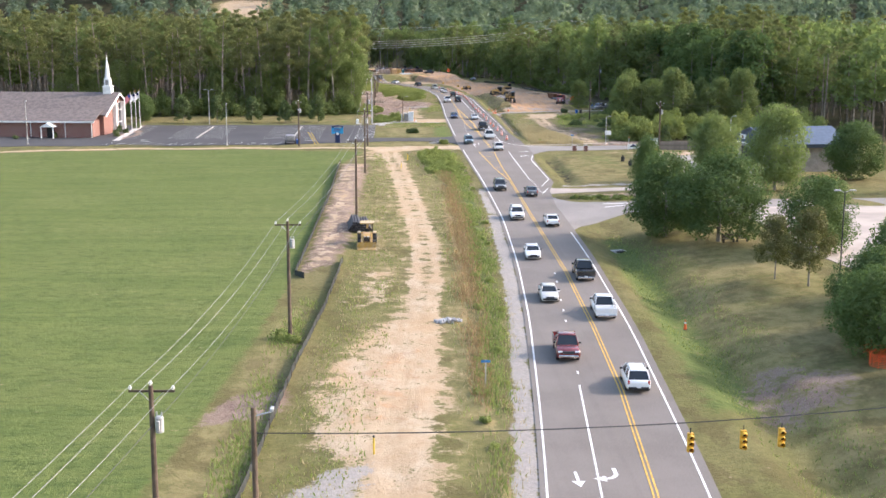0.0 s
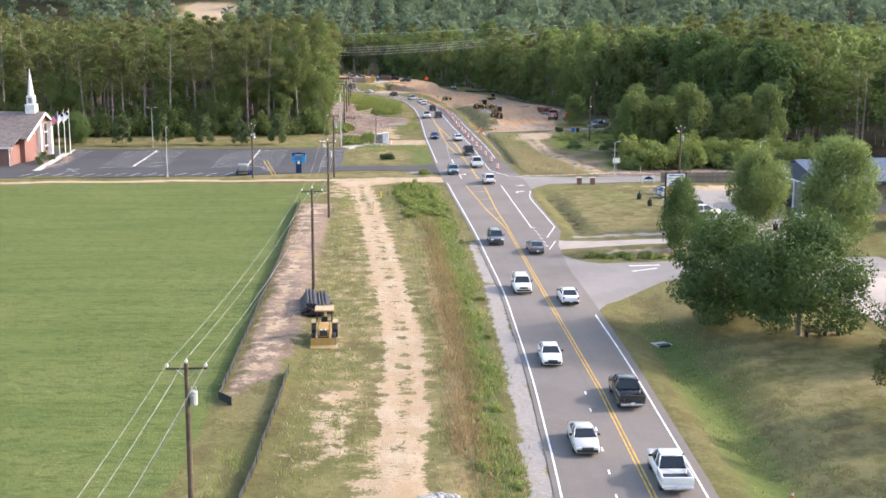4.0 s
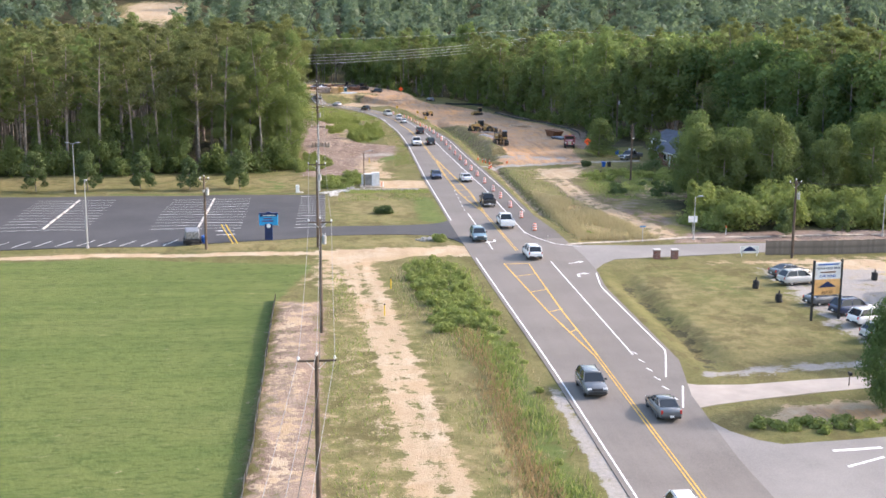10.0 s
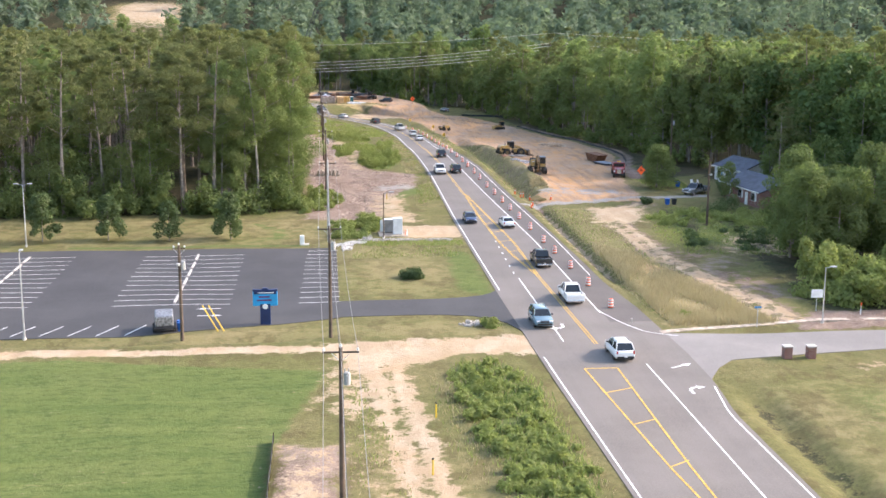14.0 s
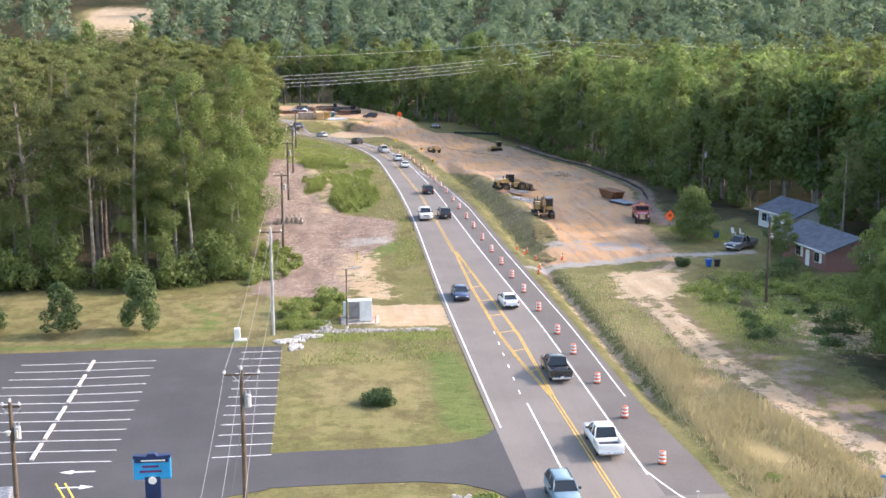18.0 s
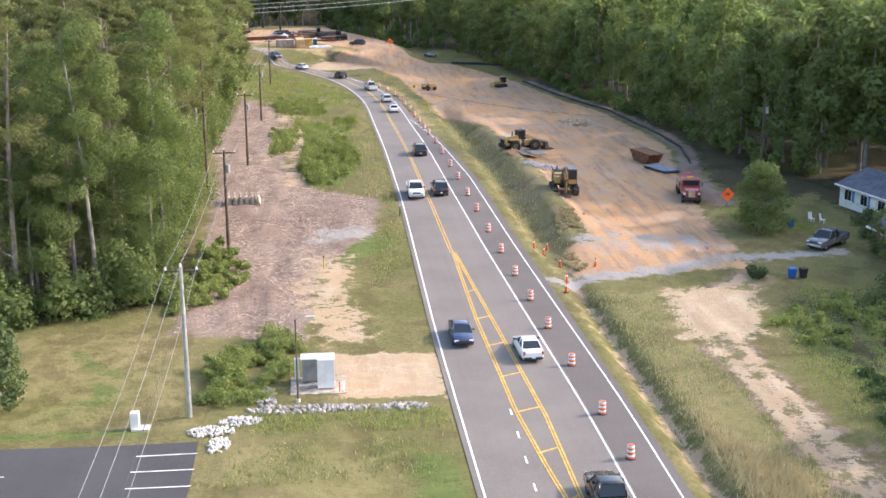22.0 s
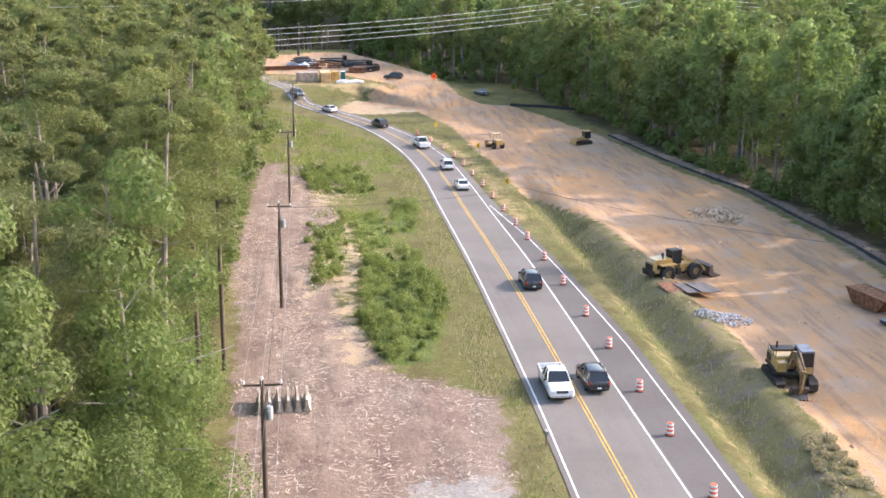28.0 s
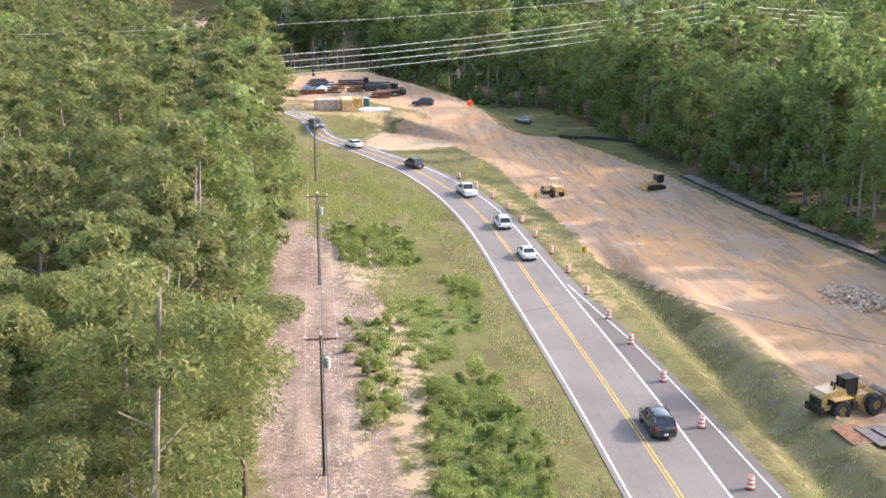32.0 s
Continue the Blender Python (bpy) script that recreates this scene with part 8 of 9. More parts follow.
e = thing("wooden_fence", 51.0, 249.0, None, 2.0, "grey weathered board fence along the side street", "fence")
for k in range(120):
    hang("board", share(("fence", k % 4, "board"), lambda: box(B(), (0, 0, 0.9), (0.34, 0.03, 1.75 + 0.05 * (k % 4))), M_FENCEWOOD), e, pose(k * 0.35, float(RNG.uniform(-0.01, 0.01)), gz(51 + k * 0.35, 249 + k * 0.012) - gz(51, 249)))
for k in range(15):
    hang("post", share(("fence", "post"), lambda: box(B(), (0, 0.08, 0.95), (0.12, 0.12, 2.0), 0.01), M_FENCEWOOD), e, pose(k * 2.9, 0, gz(51 + k * 2.9, 249.4) - gz(51, 249)))
for x in (36.4, 38.7):
    e = thing("brick_pillar", x, 248.0, None, 0, "low brick entrance pillar with concrete cap", "pillar", "brick entrance pillars")
    part("shaft", box(B(), (0, 0, 0.5), (0.75, 0.75, 1.2)), M_BRICK, e)
    part("cap", box(B(), (0, 0, 1.16), (0.9, 0.9, 0.14), 0.03), M_CONCRETE, e)
e = thing("street_stall_sign", 48.6, 248.6, None, 0, "low white sign frame with dark emblem by the fence", "sign")
part("panel", box(B(), (0, 0, 0.8), (2.4, 0.08, 0.9), 0.01), M_WHITEPAINT, e)
part("emblem", prism(B(), [(-0.9, 0.65), (0.9, 0.65), (0.5, 1.0), (0, 1.25), (-0.5, 1.0)], "y", -0.07, -0.045), M_NAVY, e)
for s in (-1, 1):
    part("leg", box(B(), (s, 0, 0.3), (0.08, 0.08, 0.8)), M_WHITEPAINT, e)
SWX = np.arange(27.0, 95.0, 2.0)
ribbon("sidewalk", SWX, np.interp(SWX, (27, 30, 45, 95), (257.1, 258.2, 260.8, 262.2)), np.interp(SWX, (27, 30, 45, 95), (258.3, 259.1, 261.7, 263.1)), M_OLDCONCRETE, 0.06, "y", 1, tags=("narrow concrete sidewalk beside the side street", "sidewalk"))
for x, y, w in ((25.0, 261.5, 0), (37.5, 259.2, 1), (50.5, 263.6, 2), (46.2, 265.2, 3), (38.6, 195.4, 4), (42.5, 192.5, 5), (6.9, 92.0, 1), (13.1, 366.5, 5)):
    names = (("hydrant_post", "small pale utility stub by the kerb", "post"), ("street_name_post", "blue street name blade on a thin post", "street sign"), ("red_marker", "white post with red top on mulch", "marker post"),
             ("notice_sign", "small white notice board on posts", "sign"), ("mailbox", "dark mailbox on a post", "mailbox"), ("mailbox", "grey mailbox on a wooden post", "mailbox"))[w]
    e = thing(names[0], x, y, None, 0, names[1], names[2])
    part("post", tube(B(), (0, 0, -0.1), (0, 0, (0.5, 2.2, 1.0, 2.0, 1.0, 1.0)[w]), 0.05, 0.05, 6), (M_CONCRETE, M_GALV, M_WHITEPAINT, M_GALV, M_WOOD_POLE, M_WOOD_POLE)[w], e)
    part(("cap", "blade", "cap", "board", "box", "box")[w], box(B(), (0, -0.06, (0.5, 2.1, 1.1, 1.9, 1.1, 1.1)[w]), ((0.2, 0.2, 0.1), (0.75, 0.03, 0.2), (0.14, 0.1, 0.3), (1.3, 0.05, 0.9), (0.22, 0.5, 0.26), (0.22, 0.5, 0.26))[w], 0.01), (M_CONCRETE, M_BLUE, M_ORANGE, M_WHITEPAINT, M_BLACK, M_DARKCAB)[w], e)

# houses behind the works
for x, y, a, L, W, wall, words in ((72.0, 361.5, -78, 9.6, 8.2, M_SIDING, "white-sided single-storey house with slate-grey roof"), (67.2, 338.4, -83, 14, 9.4, M_BRICK, "low red brick house with slate-grey roof")):
    e = thing("house", x, y, None, a, words, "house")
    part("wall", box(B(), (0, 0, 1.3), (L, W, 3.0)), wall, e)
    for s in (-1, 1):
        part("gable_end", prism(B(), [(-W / 2, 2.7), (W / 2, 2.7), (0, 4.1)], "x", s * L / 2 - 0.1, s * L / 2 + 0.1), wall, e)
    gable_roof(e, -L / 2, L / 2, -W / 2, W / 2, 2.65, 4.2, 0.5, M_SHINGLE_GREY)
    for k in (-0.32, 0.0, 0.34):
        window(e, (k * L, -W / 2, 1.6), (1.3, 1.2), "-y", 2)
        part("shutter", box(B(), (k * L + 0.95, -W / 2 - 0.04, 1.6), (0.4, 0.06, 1.3)), M_BLUE if wall is M_SIDING else M_WHITEPAINT, e)
    window(e, (-L / 2, 0, 1.7), (1.2, 1.2), "-x", 2)
    window(e, (L / 2, 0.8, 1.7), (1.2, 1.3), "+x", 2)
    part("door", box(B(), (L * 0.17, -W / 2 - 0.04, 1.05), (0.95, 0.08, 2.05), 0.01), M_WHITEPAINT, e)
    part("fascia", box(B(), (0, -W / 2 - 0.48, 2.6), (L + 1, 0.06, 0.2)), M_WHITEPAINT, e)
for x, y, mat, words in ((49.7, 336.2, M_BLUEPLASTIC, "blue wheeled bin beside the gravel drive"), (50.8, 336.1, M_BLACK, "dark wheeled bin beside the gravel drive"), (57.0, 355.5, M_BLUEPLASTIC, "blue wheeled bin on the lawn")):
    e = thing("wheelie_bin", x, y, None, 10, words, "bin")
    part("body", loft(B(), [[(-w, -w, z), (w, -w, z), (w, w, z), (-w, w, z)] for z, w in ((0.06, 0.25), (0.95, 0.32))]), mat, e)
    part("lid", box(B(), (0, 0, 1.0), (0.7, 0.74, 0.08), 0.03), mat, e)
for x, y in ((60.5, 358), (61.5, 357.2)):
    e = thing("lawn_chair", x, y, None, 30 * x, "pale green plastic lawn chair", "chair")
    part("seat", box(B(), (0, 0, 0.4), (0.55, 0.55, 0.05), 0.02), M_CERAMIC, e)
    part("backrest", box(B(), (0, 0.3, 0.75), (0.55, 0.05, 0.7), 0.02, (-12, 0, 0)), M_CERAMIC, e)
    for a in (-0.22, 0.22):
        for b in (-0.22, 0.22):
            part("leg", tube(B(), (a, b, 0), (a, b, 0.4), 0.03, 0.03, 5), M_CERAMIC, e)
for x in (40.5, 42.2):
    e = thing("bench", x, 145.5, None, 8, "dark slatted park bench under the shade tree", "bench")
    for k in range(4):
        part("slat", box(B(), (0, -0.2 + k * 0.13, 0.45), (1.5, 0.1, 0.04)), M_DARKMETAL, e)
        part("back_slat", box(B(), (0, 0.3 + k * 0.03, 0.55 + k * 0.12), (1.5, 0.03, 0.09)), M_DARKMETAL, e)
    for s in (-0.65, 0.65):
        part("leg", box(B(), (s, 0, 0.22), (0.06, 0.55, 0.44)), M_DARKMETAL, e)
e = thing("drain_inlet", 28.0, 151.0, gz(28, 151) - 0.05, 20, "dark concrete drain inlet in the grass swale", "drain")
part("frame", box(B(), (0, 0, 0.1), (1.6, 1.3, 0.25), 0.03), M_CONCRETE, e)
# no hole is cut: a solid black block gives the drain's dark inside
part("opening", box(B(), (0, -0.4, 0.16), (1.2, 0.6, 0.18)), M_BLACK, e)
for x, y in ((39.7, 96.5), (39.0, 93.5)):
    e = thing("tree_guard", x, y, None, 0, "orange plastic mesh guard round a tree", "barrier")
    bm = B()
    for k in range(14):
        a = k * 2 * math.pi / 14
        tube(bm, (math.cos(a), math.sin(a), 0), (math.cos(a), math.sin(a), 1.1), 0.025, 0.025, 4)
    for z in np.arange(0.1, 1.15, 0.14):
        for k in range(14):
            a, b = k * 2 * math.pi / 14, (k + 1) * 2 * math.pi / 14
            tube(bm, (math.cos(a), math.sin(a), z), (math.cos(b), math.sin(b), z), 0.025, 0.025, 4, False)
    part("mesh", bm, M_ORANGE, e)

# ---- planting ----


def foliage(name, spots, per_lobe, size, material, label, lobes=5, flat=0.8, aspect=0.65, category="shrubs", seed=3):
    """Bushes at (x, y, radius, height), joined: each a few leafy lobes of uneven size."""
    rng = np.random.default_rng(seed)
    cs, ds = [], []
    for x, y, r, h in spots:
        z = float(height(x, y))
        for k in range(lobes):
            a, q = rng.uniform(0, 6.28), rng.uniform(0.1, 0.75) * r
            rr = rng.uniform(0.4, 0.75) * r
            top = h * rng.uniform(0.45, 1.0)
            c = np.array((x + math.cos(a) * q, y + math.sin(a) * q, z + max(top - rr * flat * 0.8, rr * 0.25)))
            p, d = clump_points(c, rr, per_lobe, rng, max(flat, 0.5 * h / r), 0.45)
            p[:, 2] = np.maximum(p[:, 2], z + 0.05)
            cs.append(p), ds.append(d + (0, 0, 0.4))
    cs, ds = np.concatenate(cs), np.concatenate(ds)
    v, f = leaves(cs, ds, size * rng.uniform(0.6, 1.4, len(cs)), aspect, 0.6, rng)
    return tagged(grid_mesh(name, v, f, material), label, category, kind="stuff")


def stalks(name, X, Y, tall, size, material, label, seed=4, category="weeds"):
    """Upright blades and stems standing in the ground."""
    rng = np.random.default_rng(seed)
    n = len(X)
    z = height(X, Y)
    h = tall * rng.uniform(0.4, 1.2, n)
    lean = rng.normal(0, 0.22, (n, 2)) * h[:, None]
    a = rng.uniform(0, 6.28, n)
    w = size * rng.uniform(0.6, 1.4, n)
    dx, dy = np.cos(a) * w, np.sin(a) * w
    v = np.stack([np.stack([X - dx, Y - dy, z - 0.03], 1), np.stack([X + dx, Y + dy, z - 0.03], 1), np.stack([X + lean[:, 0] + dx * 0.7, Y + lean[:, 1] + dy * 0.7, z + h * 0.7], 1), np.stack([X + lean[:, 0] * 1.5, Y + lean[:, 1] * 1.5, z + h], 1)], 1)
    return tagged(grid_mesh(name, v.reshape(-1, 3), np.arange(4 * n).reshape(n, 4), material), label, category, kind="stuff")


def spots_in(poly, step, r, h, seed, keep=1.0):
    rng = np.random.default_rng(seed)
    X, Y = scatter(poly, step, rng, keep)
    return [(x, y, r * rng.uniform(0.6, 1.3), h * rng.uniform(0.5, 1.25)) for x, y in zip(X, Y)]


def strew(poly, n, seed):
    r = np.random.default_rng(seed)
    xs, ys = [p[0] for p in poly], [p[1] for p in poly]
    X, Y = r.uniform(min(xs), max(xs), n), r.uniform(min(ys), max(ys), n)
    patch = np.sin(X * 0.9 + 1.3 * np.sin(Y * 0.21)) + np.sin(Y * 0.37 + 0.8 * np.sin(X * 0.7)) + r.normal(0, 0.7, n)
    ok = (inside(X, Y, poly, 0.9) > r.uniform(0.25, 0.95, n)) & (patch > -0.55)
    return X[ok], Y[ok]


# shade trees on the bank and round the shop
for kind, x, y, s, tall, words in (
        ("shade", 39.5, 146.5, 1.02, 1.0, "large round maple with dense green crown on the bank"), ("shade", 34.5, 153.5, 1.0, 0.98, "large round maple with dense green crown on the bank"),
        ("shade", 49.5, 139.0, 0.85, 0.95, "round shade tree at the edge of the pale lot"), ("oval", 40.0, 125.2, 0.95, 1.0, "small rusty-green tree on the grass bank"), ("oval", 42.3, 121.4, 1.08, 1.05, "small rusty-green tree on the grass bank"),
        ("shade", 39.7, 96.4, 0.72, 0.95, "spreading tree with orange guard on the bank"), ("shade", 42.5, 103.5, 0.74, 0.95, "spreading shade tree on the bank"), ("shade", 53.5, 204.0, 0.74, 1.4, "tall conical leafy tree beside the shop drive"),
        ("shade", 61, 193.7, 0.88, 1.42, "tall leafy tree beside the shop drive"), ("shade", 39.4, 189.6, 0.5, 1.7, "slim grey-green tree on the drive island"), ("shade", 78, 206, 0.9, 1.0, "leafy shade tree behind the shop"), ("broad", 86, 190, 0.6, 1.0, "leafy tree at the far side of the lot"), ("shade", 48.5, 113, 0.8, 1.0, "leafy shade tree at the lot edge"), ("shade", 47.5, 88, 0.85, 1.05, "leafy shade tree at the lot edge"), ("shade", 50, 77, 0.9, 1.05, "leafy shade tree at the lot edge"), ("shade", 55, 99, 0.95, 1.1, "leafy shade tree at the lot edge"), ("shade", 45, 64, 0.8, 1.0, "leafy shade tree at the lot edge"),
        ("cedar", 53.0, 355.0, 1.12, 0.76, "dense round bushy tree on the lawn by the works"), ("young", 58.0, 261.6, 0.85, 1.0, "small young tree by the sidewalk"), ("young", 66.5, 261.8, 0.8, 1.0, "small young tree by the sidewalk"),
        ("young", 76, 262.2, 0.8, 1.0, "small young tree by the sidewalk"), ("broad", 80, 352, 0.8, 1.0, "leafy tree over the houses"), ("poplar", 92, 318, 1.0, 1.0, "tall bright green poplar over the thicket"), ("poplar", 97, 330, 1.05, 1.0, "tall bright green poplar over the thicket"), ("poplar", 84, 312, 0.85, 1.0, "tall bright green poplar over the thicket"), ("pine", 72.5, 347, 0.66, 1.0, "pine tree between the two houses"), ("broad", 76.5, 356, 0.55, 0.95, "leafy tree beside the white house"), ("broad", 72, 350, 0.42, 1.0, "leafy tree beside the white house"), ("broad", 73.5, 330, 0.6, 1.0, "leafy tree beside the brick house"), ("broad", 60.5, 338, 0.36, 0.95, "small leafy tree by the brick house")):
    plant(kind, x, y, s, None, words, tall, leaf=M_POPLAR if (x, y) in ((53.5, 204.0), (61, 193.7)) else M_BROAD if "bushy tree on the lawn" in words else None)
for x in (-53.4, -44.9, -36.3, -27.9, -19.5):
    plant("young", x, 310.6 + RNG.uniform(-0.8, 0.8), float(RNG.uniform(1.2, 1.5)), group="young trees along the lawn")
for x, y in ((-64, 313.5), (-72, 315)):
    plant("shade", x, y, 0.62)
rng = np.random.default_rng(12)
for x, y in ((53.5, 287), (54, 293), (57.5, 286.5), (61, 291), (65, 286), (69, 290), (73, 285), (77, 290), (57, 300), (62, 299), (68, 300), (81, 285), (75, 300), (84, 296)):
    plant("cedar", x, y, float(rng.uniform(1.15, 1.5)), tall=float(rng.uniform(0.95, 1.15)), label="dense bushy grey-green tree thicket by the side street", leaf=M_BROAD)
foliage("street_thicket", [(x, y, r, h) for x, y, r, h in spots_in([(46.5, 268), (52, 266), (95, 267), (95, 280), (50, 280)], 2.9, 2.5, 5.0, 21)], 240, 0.34, M_WEED, "bright green leafy thicket along the side street")
# west wood: leafy edge down to the grass
foliage("wood_edge", [(x + rng.uniform(-1, 1), y + rng.uniform(-1, 1), rng.uniform(1.4, 2.6), rng.uniform(2.6, 7.0)) for x, y in edge_points([(-98, 328.5), (-70, 328), (-40, 329.5), (-20, 330.5), (-10.5, 334)], 2.3, 2.2, rng, 2)],
        150, 0.36, M_BROAD, "leafy shrubs and saplings at the foot of the pines", 5, 1.1, seed=8)
foliage("wood_edge", [(x + rng.uniform(-0.8, 0.8), y + rng.uniform(-1, 1), rng.uniform(1.1, 2.1), rng.uniform(1.6, 11) * (1 if y < 440 else 0.7)) for x, y in edge_points([(-10.0, 336), (-11.2, 352), (-12.6, 372), (-13.0, 395), (-13.4, 430), (-14.2, 470), (-16, 505), (-20.5, 540)], 2.2, 1.8, rng, 2)],
        150, 0.26, M_BROAD, "vine-hung leafy edge of the western wood", 5, 1.3, seed=9)
foliage("verge_bushes", spots_in([(-9.5, 331), (-4.5, 338), (-3.6, 346), (-8.2, 356), (-10.4, 345)], 1.5, 1.0, 1.5, 31), 110, 0.2, M_WEED, "green leafy bushes below the pole line", seed=31)
foliage("pad_bushes", spots_in([(-5, 309), (-1.2, 310.5), (0.6, 316), (1.5, 323), (-2, 324), (-5.4, 317)], 1.35, 1.05, 1.5, 32, 0.75), 140, 0.17, M_WEED, "leafy green bushes beside the cabinet pad", seed=32)
for k, (poly, h, keep) in enumerate(VERGE_PATCHES):
    foliage("verge_bushes", [(x, y, r * (1.5 if i % 4 == 0 else 0.75), q * (1.5 if i % 4 == 0 else 0.7)) for i, (x, y, r, q) in enumerate(spots_in(poly, 1.4, 0.8, h, 40 + k, keep * 0.85))], 100, 0.17, M_WEED, "bright green brambles and leafy weeds on the verge", 5, 0.8, 0.5, seed=40 + k)
    stalks("verge_stems", *strew(poly, 4000, 140 + k), h * 0.45, 0.04, M_WEED, "tall green weed stems among the brambles", 150 + k)
foliage("hedge_trio", [(3.2, 284.2, 1.1, 1.2), (4.6, 284.0, 1.1, 1.2), (4.0, 285.6, 1.2, 1.2)], 420, 0.13, M_DARKLEAF, "three clipped dark green shrubs on the lawn", 6, seed=48)
foliage("drive_hedge", [(46.2, 336.6, 1.1, 1.5), (62.0, 344, 1.6, 2.2), (64.0, 350, 1.6, 2.0), (66, 356, 1.8, 2.2), (58.5, 331, 2.4, 2.6), (55, 327.5, 2.2, 2.0)], 200, 0.22, M_DARKLEAF, "dark shrubs round the houses", seed=49)
foliage("church_shrubs", [(-63, 278, 1.1, 1.6), (-62.8, 282, 1.2, 2.4), (-62.4, 286, 0.9, 1.2), (-62.4, 296, 1.2, 2.2), (-62.4, 300, 1.0, 1.4), (-72, 276.5, 0.8, 1.1), (-76, 275.5, 0.9, 1.2), (-90.5, 272.6, 1.3, 2.4), (-83.5, 272.6, 0.8, 1.0)], 120, 0.2, M_DARKLEAF, "clipped shrubs along the church wall", seed=50)
foliage("ditch_weeds", [(9.6, 261.6, 1.0, 1.1), (10.3, 261.0, 1.0, 1.0), (31.5, 263.6, 0.7, 0.8)], 150, 0.2, M_WEED, "tall weeds in the drive ditch", seed=51)
foliage("island_weeds", spots_in([(25.5, 186.5), (30, 184.6), (40, 185.3), (38, 187), (30, 187.6)], 1.2, 0.7, 0.6, 52), 70, 0.2, M_WEED, "weedy grass on the drive island", seed=52)
foliage("garden_weeds", spots_in([(42, 318), (60, 314), (66, 325), (54, 330), (44, 328)], 1.9, 1.2, 1.0, 53, 0.6), 60, 0.26, M_WEED, "rank green weeds on the vacant lot", seed=53)
foliage("vacant_lot_shrubs", spots_in([(43, 300), (60, 296), (62, 312), (44, 316)], 2.4, 1.3, 1.0, 54, 0.4), 50, 0.28, M_DARKLEAF, "scattered dark scrub on the vacant lot", seed=54)
foliage("east_wood_edge", [(x + rng.uniform(-1, 1), y + rng.uniform(-1, 1), rng.uniform(1.0, 2.2), rng.uniform(1.4, 7.5)) for x, y in edge_points([(9, 660), (22, 631), (29, 604), (43, 591), (48.5, 576), (50.5, 556), (57, 525), (61, 490), (63, 460), (64, 425), (63.5, 397), (70, 380)], 2.5, 2.0, rng, 1)],
        60, 0.5, M_BROAD, "low leafy undergrowth along the eastern wood", 4, 1.0, seed=55)
foliage("dead_brush", spots_in([(30.5, 357), (33, 357), (34, 366), (31.5, 366)], 0.9, 0.6, 0.35, 56) + spots_in([(28.6, 341), (30.2, 341), (30.5, 349), (28.6, 350)], 0.9, 0.5, 0.35, 57), 60, 0.14, M_STRAW, "dead brown brush on the spoil bank", seed=56)

# weeds and standing dry grass on the verges
rng = np.random.default_rng(60)


VERGE = [(3.8, 50), (6.3, 50), (7.7, 70), (9.4, 88), (11.0, 114), (12.0, 140), (12.9, 170), (13.0, 205), (12.2, 240), (10.2, 249), (4.5, 249), (2.4, 246), (3.0, 225), (4.4, 200), (5.6, 165), (5.2, 140), (5.2, 116), (5.0, 90)]
stalks("verge_weeds", *strew(VERGE_BED, 17000, 161), 0.5, 0.05, M_BROAD, "dense tall green weeds on the strip beside the road", 162)
stalks("verge_straw", *strew(VERGE, 15000, 163), 0.4, 0.035, M_STRAW, "dry brown stalks among the green weeds", 164)
stalks("verge_weeds", *strew(VERGE, 7000, 165), 0.4, 0.05, M_WEED, "low green weeds on the strip beside the road", 166)
stalks("verge_weeds", *strew(VERGE_BED, 18000, 61), 0.62, 0.05, M_WEED, "dense tall green weeds on the strip beside the road", 62)
stalks("verge_straw", *strew([(5.6, 84), (7.2, 86), (9.0, 122), (10.4, 165), (10.4, 190), (9.6, 218), (7.4, 216), (7.6, 190), (7.0, 160), (6.0, 120)], 16000, 63), 0.7, 0.04, M_REDSTALK, "tall dry reddish stalks among the weeds", 64)
foliage("verge_clumps", spots_in(VERGE_BED, 2.0, 0.65, 0.45, 65, 0.5), 60, 0.17, M_WEED, "leafy weed clumps on the strip beside the road", seed=65)
foliage("verge_clumps", spots_in([(5.5, 214), (11.5, 212), (11.6, 236), (9.6, 247), (4.5, 247)], 1.5, 0.9, 1.0, 66, 0.7), 90, 0.2, M_WEED, "bright leafy weed clumps at the track corner", seed=66)
stalks("roadside_straw", *strew([(28.8, 260), (40.2, 260.3), (38.6, 272), (36.2, 284), (33.6, 297), (30, 304), (29.2, 280)], 40000, 67), 0.75, 0.04, M_STRAW, "tall pale dry grass between the road and the dirt path", 68)
stalks("bank_straw", *strew([(27.6, 352), (31.5, 352), (31.8, 400), (30.2, 440), (28.4, 470), (25.6, 490), (23, 500), (22.4, 470), (24.6, 440), (26.6, 400)], 7000, 69), 0.4, 0.04, M_STRAW, "dry grass on the bank below the roadbed", 70)
stalks("bank_weeds", *strew([(26.4, 352), (30.5, 352), (30.8, 400), (29.6, 440), (27.6, 480), (25, 505), (18, 528), (14, 538), (12, 532), (19, 515), (22.8, 490), (24.4, 440), (26, 400)], 5000, 71), 0.5, 0.05, M_WEED, "green weeds on the bank below the roadbed", 72)
stalks("bend_weeds", *strew([(-9, 480), (10.5, 480), (12, 492), (8, 512), (-2, 535), (-12, 556), (-16, 540), (-13, 500)], 22000, 73), 0.5, 0.06, M_WEED, "rough green grass inside the bend", 74)
stalks("verge_grass", *strew([(9.4, 376), (12.8, 376), (12.6, 470), (9.0, 480), (9.6, 440), (10.2, 410)], 9000, 75), 0.35, 0.05, M_STRAW, "rough dry olive grass along the road edge", 76)
stalks("pad_weeds", *strew([(-3, 303.8), (12.4, 303.6), (12.6, 307.6), (-2, 307.4)], 2600, 77), 0.3, 0.045, M_WEED, "weeds below the stone band", 78)
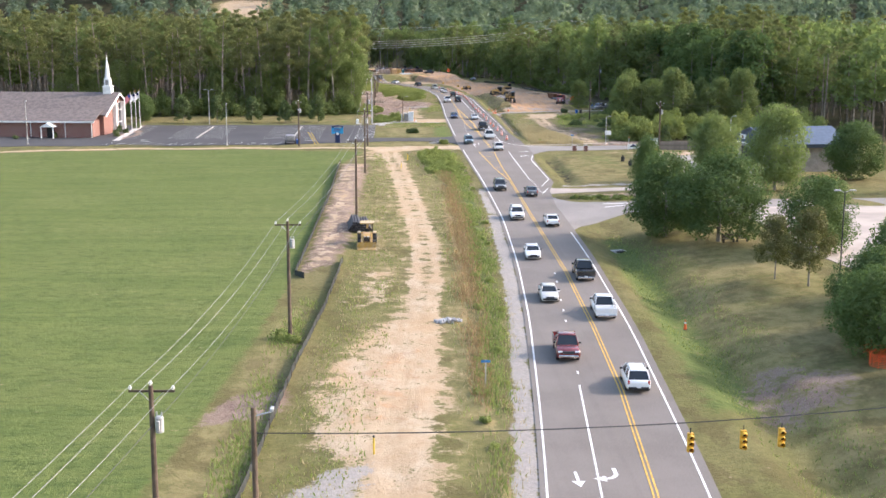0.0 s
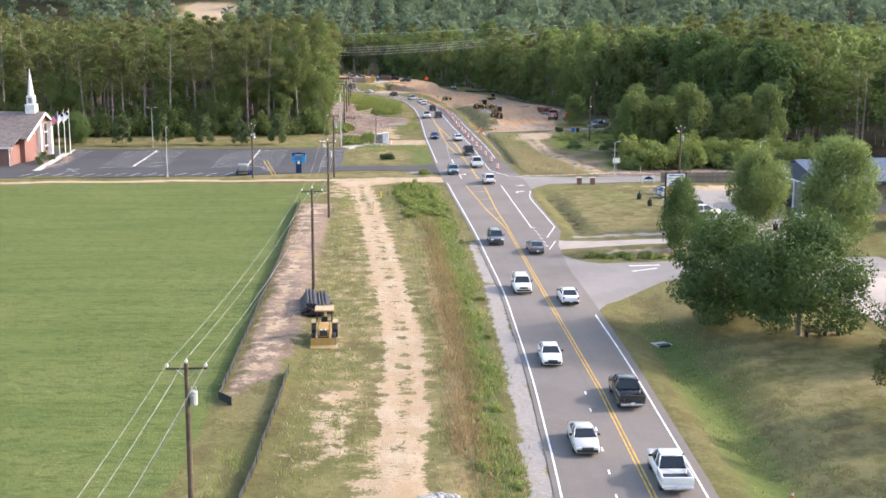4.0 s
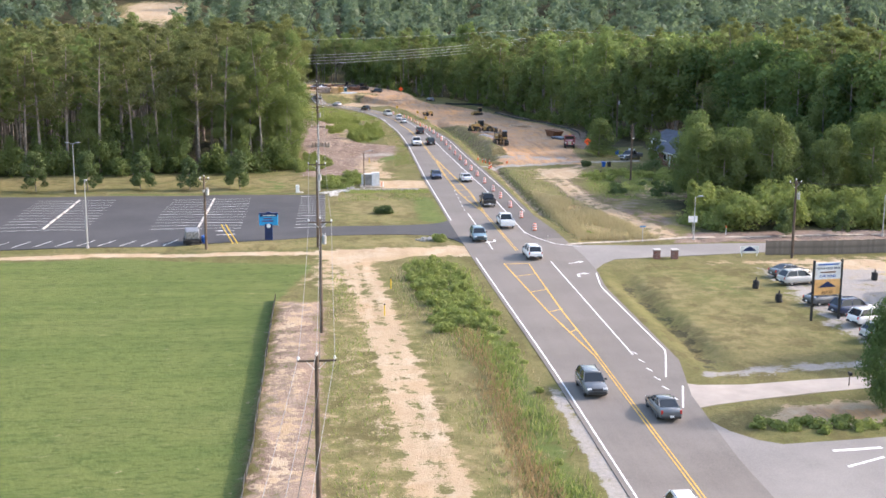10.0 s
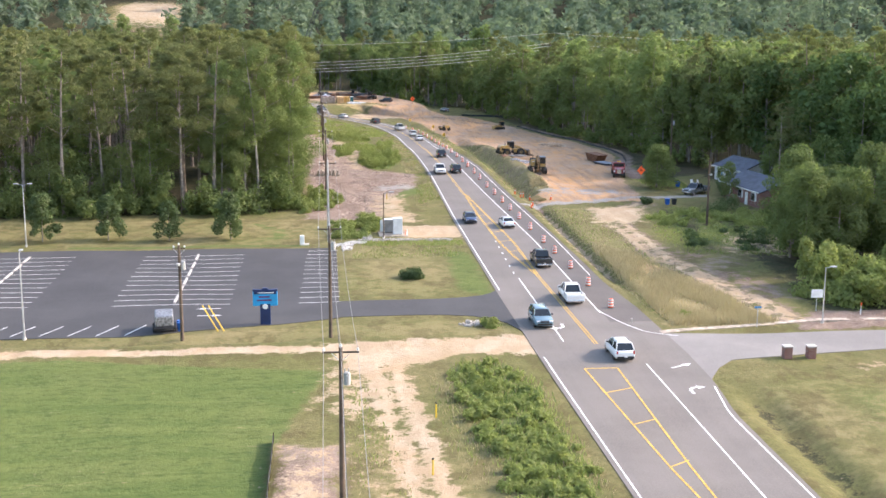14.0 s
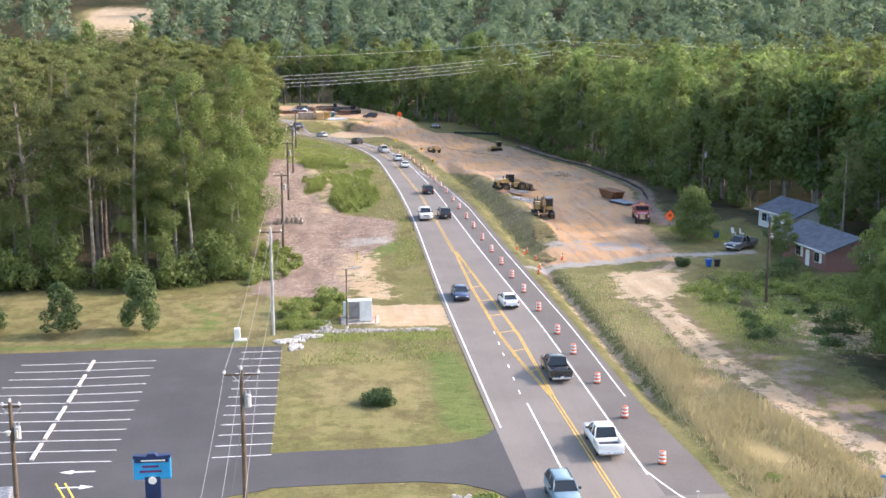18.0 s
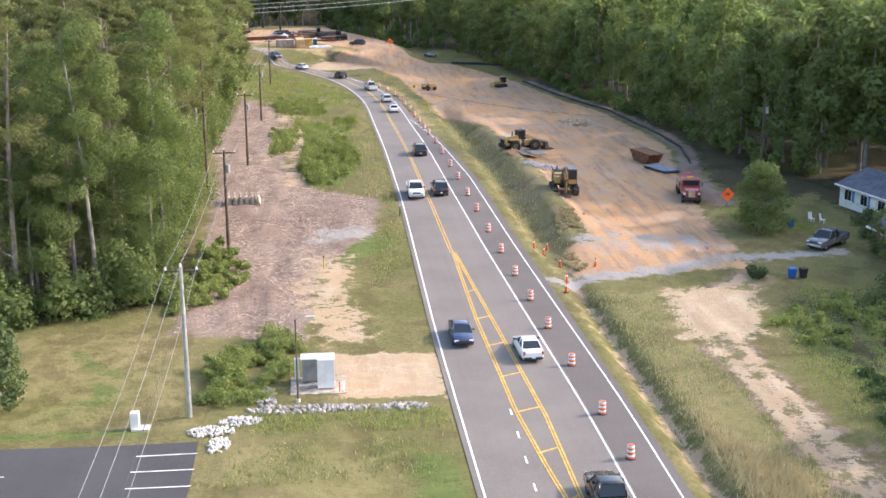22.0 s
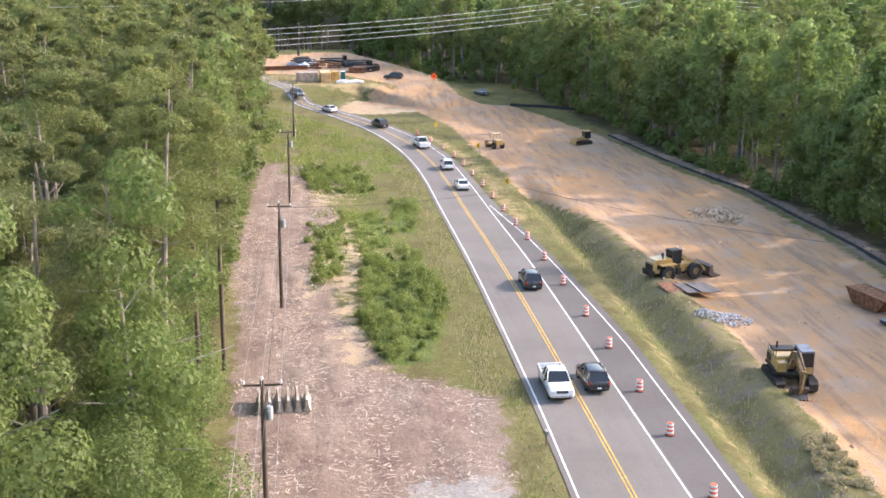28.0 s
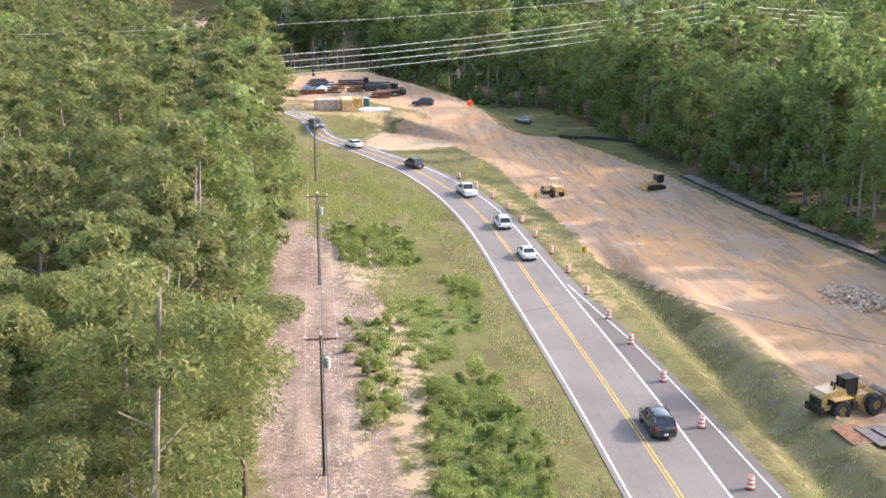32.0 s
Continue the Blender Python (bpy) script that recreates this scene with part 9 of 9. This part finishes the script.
stalks("yard_bank_grass", *strew([(-18, 582), (6, 574), (16, 566), (14, 575), (4, 584), (-16, 592)], 12000, 79), 0.6, 0.06, M_STRAW, "dry grass on the bank of the works yard", 80)
stalks("fence_weeds", *strew([(-12.2, 52), (-9.4, 54), (-9.0, 96), (-7.8, 120), (-9.6, 122), (-11.4, 100)], 9000, 81), 0.4, 0.05, M_WEED, "rough grass along the silt fence", 82)
foliage("pole_weeds", [(-10.4, 107, 1.1, 1.1), (-9.4, 105.5, 0.8, 0.8)], 120, 0.22, M_WEED, "weed clump round the pole foot", seed=83)
# wood-chip litter on the cleared strip
rng = np.random.default_rng(90)
X, Y = strew(MULCH, 24000, 91)
n = len(X)
a, l, w = rng.uniform(0, 6.28, n), rng.uniform(0.1, 0.4, n) * np.where(rng.random(n) < 0.06, 2.4, 1), rng.uniform(0.02, 0.055, n)
z = height(X, Y) + rng.uniform(0.01, 0.07, n)
ux, uy = np.cos(a) * l, np.sin(a) * l
V = np.stack([np.stack([X - ux, Y - uy, z], 1), np.stack([X + uy * w / l, Y - ux * w / l, z + 0.03], 1), np.stack([X + ux, Y + uy, z], 1), np.stack([X - uy * w / l, Y + ux * w / l, z + 0.03], 1)], 1)
M_CHIP = plain("splintered_wood", (0.52, 0.43, 0.35), 0.9, vary=0.35, scale=0.8)
tagged(grid_mesh("wood_debris", V.reshape(-1, 3), np.arange(4 * n).reshape(n, 4), M_CHIP), "splintered branches and wood chips on cleared ground", "wood debris", kind="stuff")

# rough tufts on the grass
for k, (poly, n, mats) in enumerate((([(-9, 60), (-3, 60), (0, 120), (0.5, 160), (-1.5, 240), (-4.6, 244), (-4.8, 200), (-5.2, 140), (-7.4, 100)], 7000, (M_WEED, M_STRAW)), ([(25, 60), (34, 60), (34, 150), (28, 160), (25, 120)], 3000, (M_WEED, M_BROAD)),
        ([(-3, 296), (12.4, 297), (12.4, 303), (-3, 302)], 1500, (M_WEED, M_STRAW)), ([(8.5, 338), (13, 345), (13, 480), (9.2, 480), (10, 400), (11.4, 372)], 9000, (M_WEED, M_STRAW)), ([(40, 296), (64, 292), (66, 328), (50, 334), (42, 322)], 9000, (M_WEED, M_WEED)),
        ([(28, 262), (38, 262), (35.6, 300), (35.6, 330), (28.4, 336)], 7000, (M_STRAW, M_WEED)), ([(-9, 490), (11, 486), (4, 520), (-10, 552)], 5000, (M_WEED, M_STRAW)),
        ([(-3.5, 445), (6, 448), (6, 462), (-4.5, 466)], 1500, (M_WEED, M_STRAW)), ([(51.5, 352), (60, 352), (60, 362), (52, 366)], 2000, (M_WEED, M_WEED)))):
    for q, m in enumerate(mats):
        stalks("grass_tufts", *strew(poly, int(n * 1.5) // (1 + q), 200 + 2 * k + q), 0.24, 0.05, m, "rough tufts of grass and dry stalks", 230 + 2 * k + q, "grass")

# clods and stones on the roadbed
rng = np.random.default_rng(95)
X, Y = strew(ROADBED, 16000, 96)
keep = (X > 28) & (Y < 560)
X, Y = X[keep], Y[keep]
n = len(X)
s = rng.uniform(0.05, 0.15, n) * np.where(rng.random(n) < 0.07, 2.2, 1)
z = height(X, Y)
corner = np.array([(1, 0, 0), (0, 1, 0), (-1, 0, 0), (0, -1, 0), (0, 0, 0.8)])
V = np.stack([X, Y, z], -1)[:, None, :] + corner[None] * s[:, None, None] * rng.uniform(0.6, 1.4, (n, 5, 1))
T = np.array([(0, 1, 4), (1, 2, 4), (2, 3, 4), (3, 0, 4)])
M_CLOD = plain("dry_clay_clod", (0.42, 0.28, 0.18), 0.95, vary=0.45, scale=0.6)
tagged(grid_mesh("clay_clods", V.reshape(-1, 3), (np.arange(n)[:, None, None] * 5 + T[None]).reshape(-1, 3), M_CLOD), "dry clay clods and stones strewn on the roadbed", "clods", kind="stuff")
